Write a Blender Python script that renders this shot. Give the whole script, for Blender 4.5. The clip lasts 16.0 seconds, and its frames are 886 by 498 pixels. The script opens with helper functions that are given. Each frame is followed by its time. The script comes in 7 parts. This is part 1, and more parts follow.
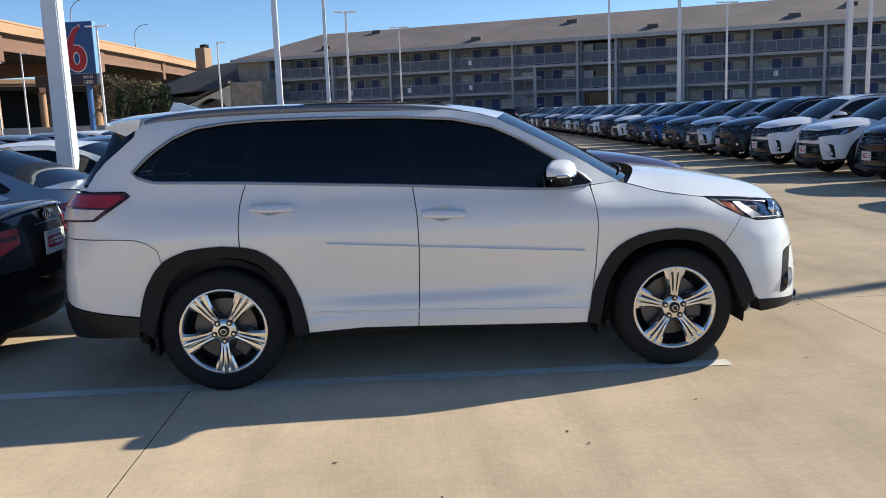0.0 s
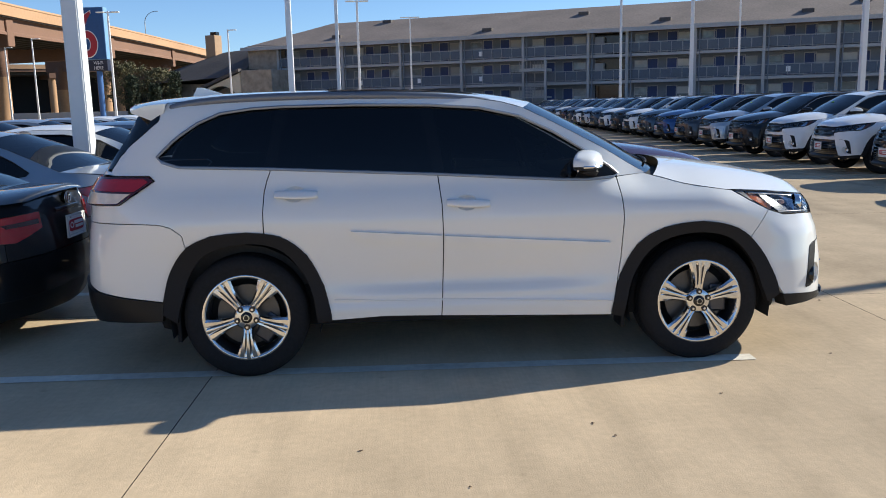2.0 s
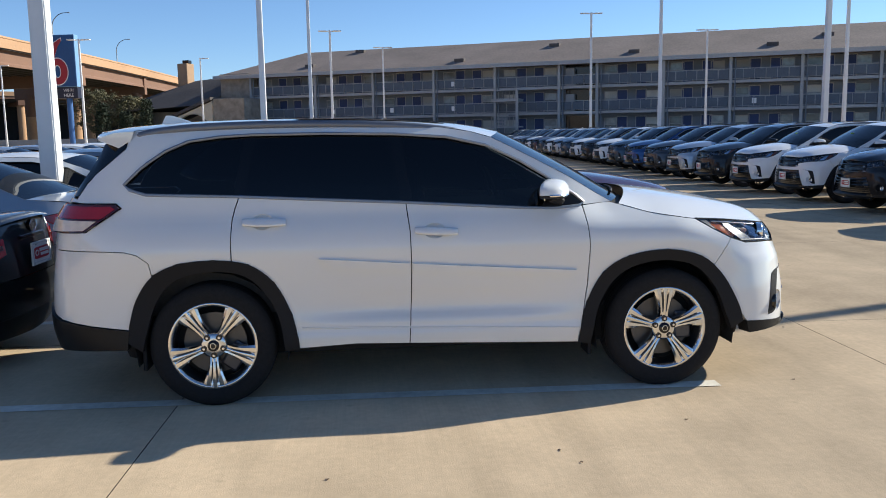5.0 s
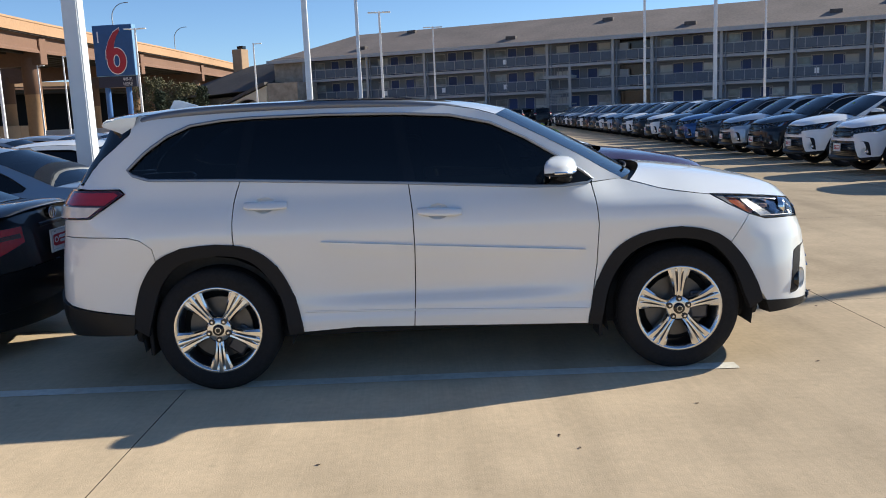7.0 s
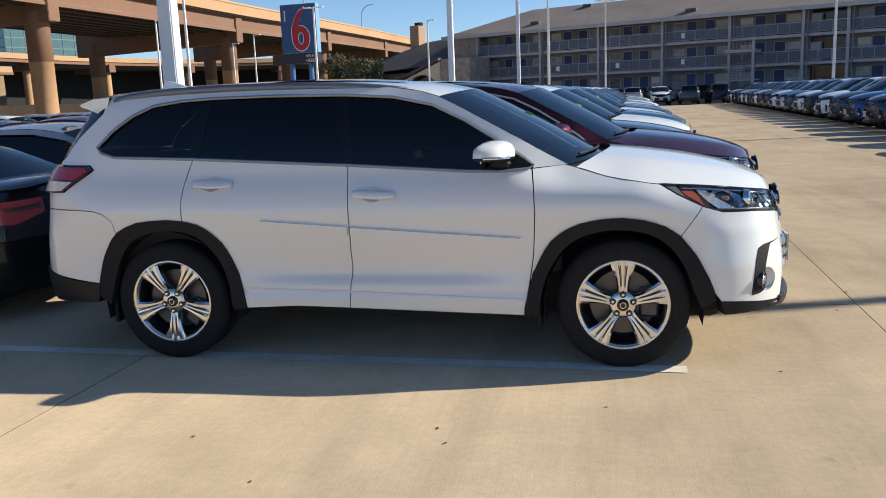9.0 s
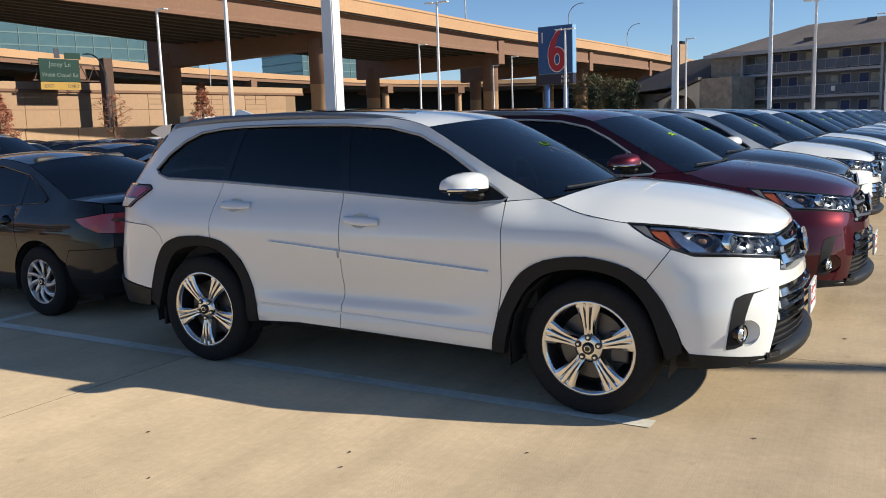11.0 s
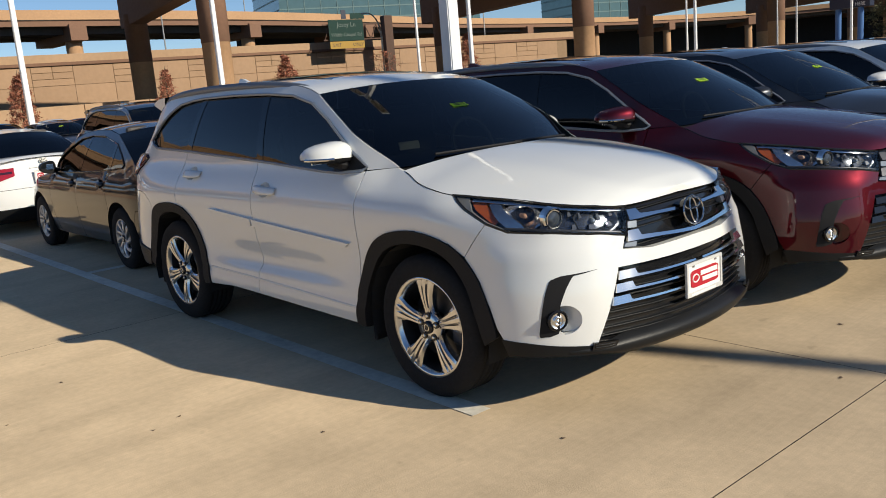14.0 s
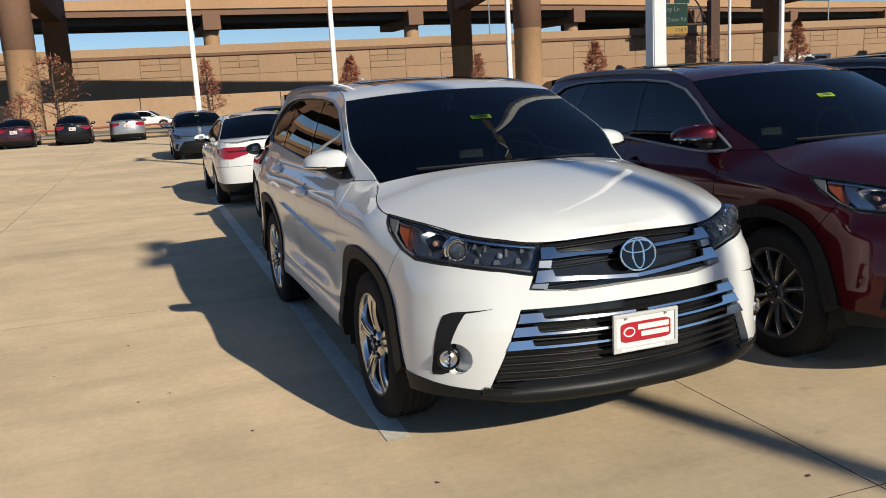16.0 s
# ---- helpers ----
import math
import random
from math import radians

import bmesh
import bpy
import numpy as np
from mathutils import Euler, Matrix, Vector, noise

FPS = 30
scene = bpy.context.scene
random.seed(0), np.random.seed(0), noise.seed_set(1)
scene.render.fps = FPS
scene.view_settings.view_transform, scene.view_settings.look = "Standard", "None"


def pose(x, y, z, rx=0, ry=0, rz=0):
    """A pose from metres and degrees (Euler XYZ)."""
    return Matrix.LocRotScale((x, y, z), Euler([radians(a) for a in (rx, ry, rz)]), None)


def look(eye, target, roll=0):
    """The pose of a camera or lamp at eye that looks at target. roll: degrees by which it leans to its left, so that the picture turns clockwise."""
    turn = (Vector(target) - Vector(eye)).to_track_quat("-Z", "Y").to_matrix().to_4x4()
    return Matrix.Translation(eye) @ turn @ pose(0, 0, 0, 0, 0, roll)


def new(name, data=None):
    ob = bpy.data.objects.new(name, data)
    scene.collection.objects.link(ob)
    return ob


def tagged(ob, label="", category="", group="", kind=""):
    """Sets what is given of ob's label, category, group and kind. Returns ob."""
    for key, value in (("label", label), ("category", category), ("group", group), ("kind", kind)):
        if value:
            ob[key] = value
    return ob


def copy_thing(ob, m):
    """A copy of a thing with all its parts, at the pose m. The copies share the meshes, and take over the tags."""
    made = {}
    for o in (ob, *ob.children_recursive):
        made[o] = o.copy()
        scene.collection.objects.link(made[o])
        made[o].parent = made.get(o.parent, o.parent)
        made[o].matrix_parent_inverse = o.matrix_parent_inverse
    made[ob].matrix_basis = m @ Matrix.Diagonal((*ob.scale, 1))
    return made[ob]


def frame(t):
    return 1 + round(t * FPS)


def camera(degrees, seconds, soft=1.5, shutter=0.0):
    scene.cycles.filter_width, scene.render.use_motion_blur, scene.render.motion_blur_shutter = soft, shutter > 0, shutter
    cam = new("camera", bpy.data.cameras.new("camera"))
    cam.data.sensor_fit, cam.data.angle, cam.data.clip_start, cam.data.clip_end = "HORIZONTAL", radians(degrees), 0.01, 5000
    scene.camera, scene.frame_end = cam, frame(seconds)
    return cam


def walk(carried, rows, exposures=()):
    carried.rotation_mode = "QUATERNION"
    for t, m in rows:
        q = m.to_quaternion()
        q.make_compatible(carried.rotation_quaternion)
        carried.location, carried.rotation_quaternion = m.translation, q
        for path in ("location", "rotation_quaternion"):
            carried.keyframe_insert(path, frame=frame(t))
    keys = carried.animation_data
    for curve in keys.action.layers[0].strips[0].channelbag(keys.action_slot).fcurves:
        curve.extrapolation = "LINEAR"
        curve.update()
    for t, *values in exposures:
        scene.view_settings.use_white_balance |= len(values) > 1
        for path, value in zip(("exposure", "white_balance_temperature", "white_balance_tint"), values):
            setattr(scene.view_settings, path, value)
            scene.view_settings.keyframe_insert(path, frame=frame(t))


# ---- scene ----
cam = camera(55.6, 16.0, soft=0.95)
PATH = [
    (0, (-0.387, -5.944, 1.642), (-0.254, -3.975, 1.319), -2.1),
    (0.5, (-0.489, -5.947, 1.64), (-0.396, -3.971, 1.341), -1.8),
    (1, (-0.519, -5.945, 1.633), (-0.424, -3.971, 1.327), -1.0),
    (1.5, (-0.513, -5.929, 1.632), (-0.409, -3.958, 1.306), -1.1),
    (2, (-0.494, -5.914, 1.629), (-0.377, -3.947, 1.286), -1.3),
    (2.5, (-0.487, -5.927, 1.633), (-0.349, -3.957, 1.315), -0.7),
    (3, (-0.483, -5.919, 1.623), (-0.319, -3.947, 1.328), -0.7),
    (5.5, (-0.455, -5.948, 1.628), (-0.271, -3.975, 1.351), -1.0),
    (6, (-0.417, -5.94, 1.626), (-0.25, -3.969, 1.326), -1.2),
    (6.5, (-0.32, -5.95, 1.622), (-0.211, -3.978, 1.302), -2.1),
    (7, (-0.144, -5.862, 1.609), (-0.097, -3.888, 1.289), -2.4),
    (7.5, (0.157, -5.862, 1.609), (0.117, -3.887, 1.293), -1.3),
    (8, (0.549, -5.851, 1.614), (0.406, -3.885, 1.275), -1.5),
    (8.2, (0.691, -5.822, 1.603), (0.497, -3.862, 1.255), -1.8),
    (10.3, (2.344, -5.421, 1.588), (1.62, -3.589, 1.243), -2.2),
    (10.5, (2.509, -5.368, 1.611), (1.709, -3.566, 1.276), -2.3),
    (11, (2.84, -5.166, 1.601), (1.892, -3.43, 1.308), -1.8),
    (11.5, (3.204, -4.935, 1.613), (2.199, -3.226, 1.353), -1.6),
    (12, (3.573, -4.727, 1.628), (2.505, -3.055, 1.372), -1.5),
    (12.5, (3.801, -4.505, 1.619), (2.666, -2.879, 1.358), -2.2),
    (13, (4.09, -4.238, 1.601), (2.847, -2.7, 1.301), -2.2),
    (13.5, (4.367, -3.965, 1.61), (3.017, -2.534, 1.249), -2.8),
    (14, (4.561, -3.598, 1.588), (3.097, -2.29, 1.204), -4.8),
    (14.5, (4.818, -3.217, 1.576), (3.227, -2.068, 1.191), -5.1),
    (15, (5.013, -2.826, 1.587), (3.324, -1.829, 1.198), -3.2),
    (15.5, (5.16, -2.418, 1.607), (3.389, -1.565, 1.236), -2.7),
    (16, (5.371, -1.999, 1.616), (3.529, -1.312, 1.248), -3.2),
]
walk(cam, [(t, look(eye, target, roll)) for t, eye, target, roll in PATH],
     exposures=[(0.0, 0.48, 5910, 10), (3.0, 0.50, 5910, 10), (6.0, 0.46, 5910, 10), (8.0, 0.46, 6050, 10), (10.5, 0.36, 6230, 10), (11.5, 0.20, 6220, 10), (12.5, 0.05, 6350, 10), (14.0, -0.06, 6390, 10), (15.0, -0.32, 6380, 10), (15.5, -0.46, 6360, 10), (16.0, -0.22, 6330, 10)])

# ---- daylight: low winter sun from ahead of the parked row ----
SUN_AZ, SUN_EL = 17.8, 27.5          # degrees from +x towards +y, and above the horizon
world = bpy.data.worlds.new("sky")
scene.world = world
world.use_nodes = True
wn, wl = world.node_tree.nodes, world.node_tree.links
sky = wn.new("ShaderNodeTexSky")
sky.sky_type, sky.sun_disc = "NISHITA", False
sky.sun_elevation, sky.sun_rotation = radians(SUN_EL), radians(90 - SUN_AZ)
sky.air_density, sky.dust_density, sky.ozone_density, sky.altitude = 0.9, 0.05, 4.0, 1200
wn["Background"].inputs["Strength"].default_value = 0.099
wl.new(sky.outputs[0], wn["Background"].inputs["Color"])
sun = new("sun", bpy.data.lights.new("sun", "SUN"))
sun.data.energy, sun.data.angle, sun.data.color = 5.4, radians(0.55), (1.0, 0.905, 0.72)
sun_way = Vector((math.cos(radians(SUN_AZ)) * math.cos(radians(SUN_EL)), math.sin(radians(SUN_AZ)) * math.cos(radians(SUN_EL)), math.sin(radians(SUN_EL))))
sun.matrix_world = look(sun_way * 60, (0, 0, 0))


# ---- materials ----
def material(name, base, rough=0.6, metal=0.0, vary=0.12, grain=40.0, broad=1.5, bump=0.0, bump_scale=80.0, coat=0.0, second=None, second_at=0.55, per_piece=0.0, spec=0.5):
    """A principled surface with variation at a broad and a fine scale, and fine relief."""
    m = bpy.data.materials.new(name)
    m.use_nodes = True
    n, l = m.node_tree.nodes, m.node_tree.links
    b = n["Principled BSDF"]
    b.inputs["Metallic"].default_value = metal
    b.inputs["Roughness"].default_value = rough
    b.inputs["Coat Weight"].default_value = coat
    b.inputs["Coat Roughness"].default_value = 0.03
    b.inputs["Specular IOR Level"].default_value = spec
    tc = n.new("ShaderNodeTexCoord")
    big, small = n.new("ShaderNodeTexNoise"), n.new("ShaderNodeTexNoise")
    big.inputs["Scale"].default_value, small.inputs["Scale"].default_value = broad, grain
    big.inputs["Detail"].default_value, small.inputs["Detail"].default_value = 4, 6
    for q in (big, small):
        l.new(tc.outputs["Object"], q.inputs["Vector"])
    mixn = n.new("ShaderNodeMath")
    mixn.operation = "ADD"
    l.new(big.outputs["Fac"], mixn.inputs[0])
    l.new(small.outputs["Fac"], mixn.inputs[1])
    ramp = n.new("ShaderNodeMapRange")
    ramp.inputs["From Min"].default_value, ramp.inputs["From Max"].default_value = 0.65, 1.35
    ramp.inputs["To Min"].default_value, ramp.inputs["To Max"].default_value = 1 - vary, 1 + vary
    l.new(mixn.outputs[0], ramp.inputs["Value"])
    col = n.new("ShaderNodeMix")
    col.data_type, col.blend_type = "RGBA", "MULTIPLY"
    col.inputs["Factor"].default_value = 1.0
    col.inputs["A"].default_value = (*base, 1)
    l.new(ramp.outputs[0], col.inputs["B"])
    out = col.outputs["Result"]
    if second:
        step = n.new("ShaderNodeMapRange")
        step.inputs["From Min"].default_value, step.inputs["From Max"].default_value = second_at - 0.06, second_at + 0.06
        l.new(big.outputs["Fac"], step.inputs["Value"])
        c2 = n.new("ShaderNodeMix")
        c2.data_type = "RGBA"
        c2.inputs["B"].default_value = (*second, 1)
        l.new(step.outputs[0], c2.inputs["Factor"])
        l.new(out, c2.inputs["A"])
        out = c2.outputs["Result"]
    if per_piece:
        info = n.new("ShaderNodeObjectInfo")
        r = n.new("ShaderNodeMapRange")
        r.inputs["To Min"].default_value, r.inputs["To Max"].default_value = 1 - per_piece, 1 + per_piece
        l.new(info.outputs["Random"], r.inputs["Value"])
        c3 = n.new("ShaderNodeMix")
        c3.data_type, c3.blend_type = "RGBA", "MULTIPLY"
        c3.inputs["Factor"].default_value = 1.0
        l.new(out, c3.inputs["A"])
        l.new(r.outputs[0], c3.inputs["B"])
        out = c3.outputs["Result"]
    l.new(out, b.inputs["Base Color"])
    if bump:
        bn, bt = n.new("ShaderNodeBump"), n.new("ShaderNodeTexNoise")
        bt.inputs["Scale"].default_value, bt.inputs["Detail"].default_value = bump_scale, 5
        l.new(tc.outputs["Object"], bt.inputs["Vector"])
        bn.inputs["Strength"].default_value, bn.inputs["Distance"].default_value = bump, 0.01
        l.new(bt.outputs["Fac"], bn.inputs["Height"])
        l.new(bn.outputs[0], b.inputs["Normal"])
    return m


def car_paint(name, base, metal=0.0, rough=0.32, flake=0.0):
    m = material(name, base, rough=rough, metal=metal, vary=0.03, grain=300, broad=0.8, coat=1.0, spec=0.1)
    m.node_tree.nodes["Principled BSDF"].inputs["Coat Roughness"].default_value = 0.02
    return m


def tinted_glass(name, tint, rough=0.0, ior=1.52):
    """Dark see-through pane with a clear gloss over it."""
    m = bpy.data.materials.new(name)
    m.use_nodes = True
    n, l = m.node_tree.nodes, m.node_tree.links
    n.remove(n["Principled BSDF"])
    tr, gl, mx, fr = n.new("ShaderNodeBsdfTransparent"), n.new("ShaderNodeBsdfGlossy"), n.new("ShaderNodeMixShader"), n.new("ShaderNodeFresnel")
    tr.inputs["Color"].default_value = (*tint, 1)
    gl.inputs["Roughness"].default_value = rough
    fr.inputs["IOR"].default_value = ior
    l.new(fr.outputs[0], mx.inputs[0])
    l.new(tr.outputs[0], mx.inputs[1])
    l.new(gl.outputs[0], mx.inputs[2])
    l.new(mx.outputs[0], n["Material Output"].inputs["Surface"])
    return m


M = {}
M["pearl"] = car_paint("pearl white paint", (0.742, 0.75, 0.738), rough=0.30)
M["pearl"].node_tree.nodes["Principled BSDF"].inputs["Coat IOR"].default_value = 1.75
M["red"] = car_paint("dark red paint", (0.064, 0.0022, 0.0060), metal=0.70, rough=0.42)
M["darkgrey"] = car_paint("dark grey paint", (0.045, 0.047, 0.052), metal=0.6, rough=0.3)
M["black"] = car_paint("black paint", (0.009, 0.0105, 0.013), rough=0.3)
M["black"].node_tree.nodes["Principled BSDF"].inputs["Coat IOR"].default_value = 1.38
M["navy"] = car_paint("dark blue paint", (0.010, 0.022, 0.055), metal=0.3, rough=0.28)
M["blue"] = car_paint("bright blue paint", (0.015, 0.06, 0.19), metal=0.4, rough=0.28)
M["silver"] = car_paint("silver paint", (0.42, 0.44, 0.46), metal=0.7, rough=0.32)
M["bluegrey"] = car_paint("blue grey paint", (0.14, 0.20, 0.28), metal=0.6, rough=0.3)
M["white"] = car_paint("white paint", (0.80, 0.80, 0.79), rough=0.32)
M["plum"] = car_paint("dark plum paint", (0.05, 0.02, 0.03), metal=0.4, rough=0.28)
M["slate"] = car_paint("slate blue paint", (0.035, 0.055, 0.075), metal=0.5, rough=0.28)
M["side_glass"] = tinted_glass("privacy glass", (0.06, 0.075, 0.085), ior=1.57)
M["windscreen"] = tinted_glass("windscreen glass", (0.17, 0.205, 0.21), ior=1.72)
M["lens"] = tinted_glass("clear lamp cover", (0.9, 0.92, 0.94))
M["sunroof"] = tinted_glass("sunroof glass", (0.02, 0.02, 0.025))
M["chrome"] = material("chrome", (0.78, 0.79, 0.79), rough=0.11, metal=1.0, vary=0.02)
M["trim_satin"] = material("satin window trim", (0.22, 0.25, 0.30), rough=0.32, metal=0.35, vary=0.05)
M["alloy"] = material("polished alloy", (0.66, 0.66, 0.66), rough=0.20, metal=1.0, vary=0.05, grain=120)
M["alloy_dark"] = material("shaded alloy", (0.10, 0.10, 0.11), rough=0.4, metal=0.8, vary=0.1)
M["hubcap"] = material("silver hubcap", (0.50, 0.51, 0.53), rough=0.3, metal=0.8, vary=0.05)
M["tyre"] = material("tyre rubber", (0.018, 0.018, 0.019), rough=0.85, vary=0.25, grain=60, bump=0.3, bump_scale=140, spec=0.2)
M["plastic"] = material("black grained plastic", (0.014, 0.014, 0.0155), rough=0.6, vary=0.15, grain=200, bump=0.15, bump_scale=400, spec=0.2)
M["gloss_black"] = material("gloss black trim", (0.01, 0.01, 0.011), rough=0.12, vary=0.1)
M["under"] = material("underbody", (0.012, 0.012, 0.0125), rough=0.9, vary=0.2)
M["disc"] = material("brake disc steel", (0.12, 0.115, 0.11), rough=0.45, metal=0.8, vary=0.1)
M["pillar_black"] = material("black pillar film", (0.002, 0.002, 0.002), rough=0.03, vary=0.05)
M["rail_satin"] = material("satin roof rail", (0.17, 0.185, 0.215), rough=0.42, metal=0.5, vary=0.05)
M["chin"] = material("black chin plastic", (0.010, 0.0105, 0.0115), rough=0.42, vary=0.15, grain=200, bump=0.08, bump_scale=400, spec=0.25)
M["interior"] = material("dark cabin trim", (0.045, 0.043, 0.042), rough=0.8, vary=0.2)
M["leather"] = material("cabin leather", (0.05, 0.043, 0.04), rough=0.6, vary=0.2)
M["tail_red"] = material("red lamp lens", (0.36, 0.006, 0.012), rough=0.12, vary=0.15, grain=30, coat=1.0)
M["tail_dark"] = material("dark red lamp lens", (0.055, 0.003, 0.005), rough=0.1, vary=0.1, coat=1.0)
M["tail_clear"] = material("clear lamp lens", (0.75, 0.63, 0.50), rough=0.15, vary=0.2, grain=25, coat=1.0)
M["bulb_amber"] = material("amber bulb", (0.45, 0.26, 0.18), rough=0.1, vary=0.1, coat=1.0)
M["lamp_grey"] = material("grey lamp surround", (0.30, 0.31, 0.33), rough=0.2, metal=0.6, vary=0.1)
M["amber"] = material("amber reflector", (0.38, 0.085, 0.02), rough=0.15, vary=0.1, coat=1.0)
M["lamp_bowl"] = material("lamp reflector", (0.80, 0.80, 0.80), rough=0.24, metal=1.0, vary=0.1)
M["lamp_dark"] = material("lamp housing", (0.16, 0.165, 0.175), rough=0.3, metal=0.4, vary=0.2)
M["lamp_smoke"] = material("smoked lamp reflector", (0.085, 0.095, 0.115), rough=0.16, metal=0.7, vary=0.3, grain=60)
M["lamp_glass"] = material("lamp projector", (0.75, 0.80, 0.85), rough=0.04, metal=0.7, vary=0.05)
M["lamp_ball"] = material("lamp projector ball", (0.05, 0.06, 0.075), rough=0.03, vary=0.05, coat=1.0)
M["sticker"] = material("yellow green sticker", (0.55, 0.80, 0.06), rough=0.6, vary=0.06)
M["plate_white"] = material("white dealer plate", (0.78, 0.77, 0.75), rough=0.5, vary=0.05)
M["plate_frame"] = material("pale grey plate frame", (0.55, 0.55, 0.54), rough=0.5, vary=0.06)
M["plate_red"] = material("red dealer plate", (0.42, 0.012, 0.025), rough=0.45, vary=0.05)
M["paint_line"] = material("white stall paint", (0.74, 0.69, 0.58), rough=0.8, vary=0.20, grain=18, broad=2.5)
M["pole"] = material("white painted steel pole", (0.74, 0.75, 0.76), rough=0.4, vary=0.05, grain=6, broad=0.6)
M["tan"] = material("tan tinted concrete", (0.45, 0.268, 0.145), rough=0.85, vary=0.12, grain=3.0, broad=0.10, bump=0.1, bump_scale=8)
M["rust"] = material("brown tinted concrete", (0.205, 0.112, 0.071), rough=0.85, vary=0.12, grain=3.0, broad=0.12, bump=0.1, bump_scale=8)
# girders and decks carry the underside's shade in this dark colour
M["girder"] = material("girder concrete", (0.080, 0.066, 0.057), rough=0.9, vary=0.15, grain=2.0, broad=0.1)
M["panel"] = material("tan wall panel", (0.375, 0.242, 0.150), rough=0.9, vary=0.08, grain=2.0, broad=0.2, bump=0.15, bump_scale=6, per_piece=0.07)
M["barrier"] = material("highway barrier", (0.41, 0.27, 0.165), rough=0.9, vary=0.1, grain=2.0, broad=0.15)
M["joint"] = material("wall joint", (0.27, 0.18, 0.11), rough=0.95, vary=0.1)
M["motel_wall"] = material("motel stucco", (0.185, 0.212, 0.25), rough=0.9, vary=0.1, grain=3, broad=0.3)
M["motel_trim"] = material("motel painted trim", (0.38, 0.385, 0.39), rough=0.7, vary=0.1, grain=3, broad=0.4)
M["motel_stone"] = material("motel stone cladding", (0.34, 0.29, 0.23), rough=0.9, vary=0.3, grain=2.2, broad=0.9, bump=0.6, bump_scale=2)
M["shingle"] = material("brown roof shingles", (0.218, 0.177, 0.154), rough=0.95, vary=0.25, grain=5, broad=0.25, bump=0.5, bump_scale=9)
M["shingle_dark"] = material("dark roof shingles", (0.105, 0.092, 0.085), rough=0.95, vary=0.25, grain=5, broad=0.3, bump=0.5, bump_scale=9)
M["door_blue"] = material("blue painted door", (0.032, 0.058, 0.17), rough=0.6, vary=0.1, per_piece=0.2)
M["rail"] = material("motel railing", (0.34, 0.34, 0.34), rough=0.6, vary=0.08)
M["rail_panel"] = material("railing mesh panel", (0.105, 0.13, 0.165), rough=0.7, vary=0.1, grain=6)
M["motel_glass"] = material("curtained window", (0.25, 0.29, 0.31), rough=0.15, vary=0.3, grain=1.5, per_piece=0.6)
M["curtain"] = material("pale curtain", (0.50, 0.50, 0.47), rough=0.9, vary=0.1, per_piece=0.3)
M["sign_blue"] = material("blue sign face", (0.02, 0.085, 0.24), rough=0.4, vary=0.08, grain=4)
M["sign_side"] = material("pale blue sign side", (0.18, 0.34, 0.55), rough=0.5, vary=0.08)
M["sign_navy"] = material("dark sign face", (0.02, 0.025, 0.05), rough=0.4, vary=0.08)
M["sign_red"] = material("red sign stroke", (0.36, 0.02, 0.035), rough=0.4, vary=0.06)
M["sign_white"] = material("white sign paint", (0.78, 0.78, 0.78), rough=0.5, vary=0.04)
M["sign_post"] = material("blue sign post", (0.05, 0.14, 0.36), rough=0.5, vary=0.1)
M["guide_green"] = material("green road sign", (0.004, 0.034, 0.027), rough=0.8, vary=0.06)
M["guide_yellow"] = material("yellow road sign", (0.36, 0.21, 0.02), rough=0.5, vary=0.06)
M["steel_brown"] = material("brown weathered steel", (0.09, 0.05, 0.035), rough=0.8, vary=0.2)
M["steel"] = material("galvanised steel", (0.38, 0.38, 0.38), rough=0.5, metal=0.5, vary=0.1)
# distance haze is mixed into the towers' green glazing, which pales it
M["tower_glass"] = material("green tower glazing", (0.10, 0.165, 0.17), rough=0.12, metal=0.3, vary=0.12, grain=0.4, broad=0.05)
M["tower_frame"] = material("tower mullion", (0.10, 0.17, 0.17), rough=0.5, vary=0.1)
M["grass"] = material("dry grass", (0.12, 0.095, 0.05), rough=1.0, vary=0.3, grain=12, broad=0.3, second=(0.075, 0.072, 0.035))
M["road_slab"] = material("worn grey road concrete", (0.27, 0.24, 0.20), rough=0.95, vary=0.15, grain=12, broad=0.15)
M["asphalt"] = material("asphalt road", (0.06, 0.058, 0.055), rough=0.95, vary=0.15, grain=40, broad=0.2)
M["bark"] = material("tree bark", (0.10, 0.07, 0.05), rough=0.95, vary=0.25, grain=20, bump=0.4)
M["leaf_rust"] = material("rust brown leaves", (0.33, 0.12, 0.07), rough=0.8, vary=0.35, grain=3)
M["leaf_oak"] = material("olive leaves", (0.115, 0.106, 0.048), rough=0.8, vary=0.4, grain=2)
M["leaf_dark"] = material("dark cypress foliage", (0.020, 0.032, 0.016), rough=0.9, vary=0.35, grain=4)
M["red_rail"] = material("faded red rail", (0.30, 0.08, 0.055), rough=0.7, vary=0.15)
M["sun_white"] = material("white box panel", (0.75, 0.75, 0.74), rough=0.5, vary=0.04)
M["sign_letter"] = material("grey reflective letter", (0.13, 0.165, 0.155), rough=0.7, vary=0.05)
M["ink"] = material("dark lettering", (0.03, 0.03, 0.035), rough=0.6, vary=0.05)
M["cream"] = material("cream stucco", (0.72, 0.62, 0.46), rough=0.85, vary=0.1, grain=5, broad=0.4)


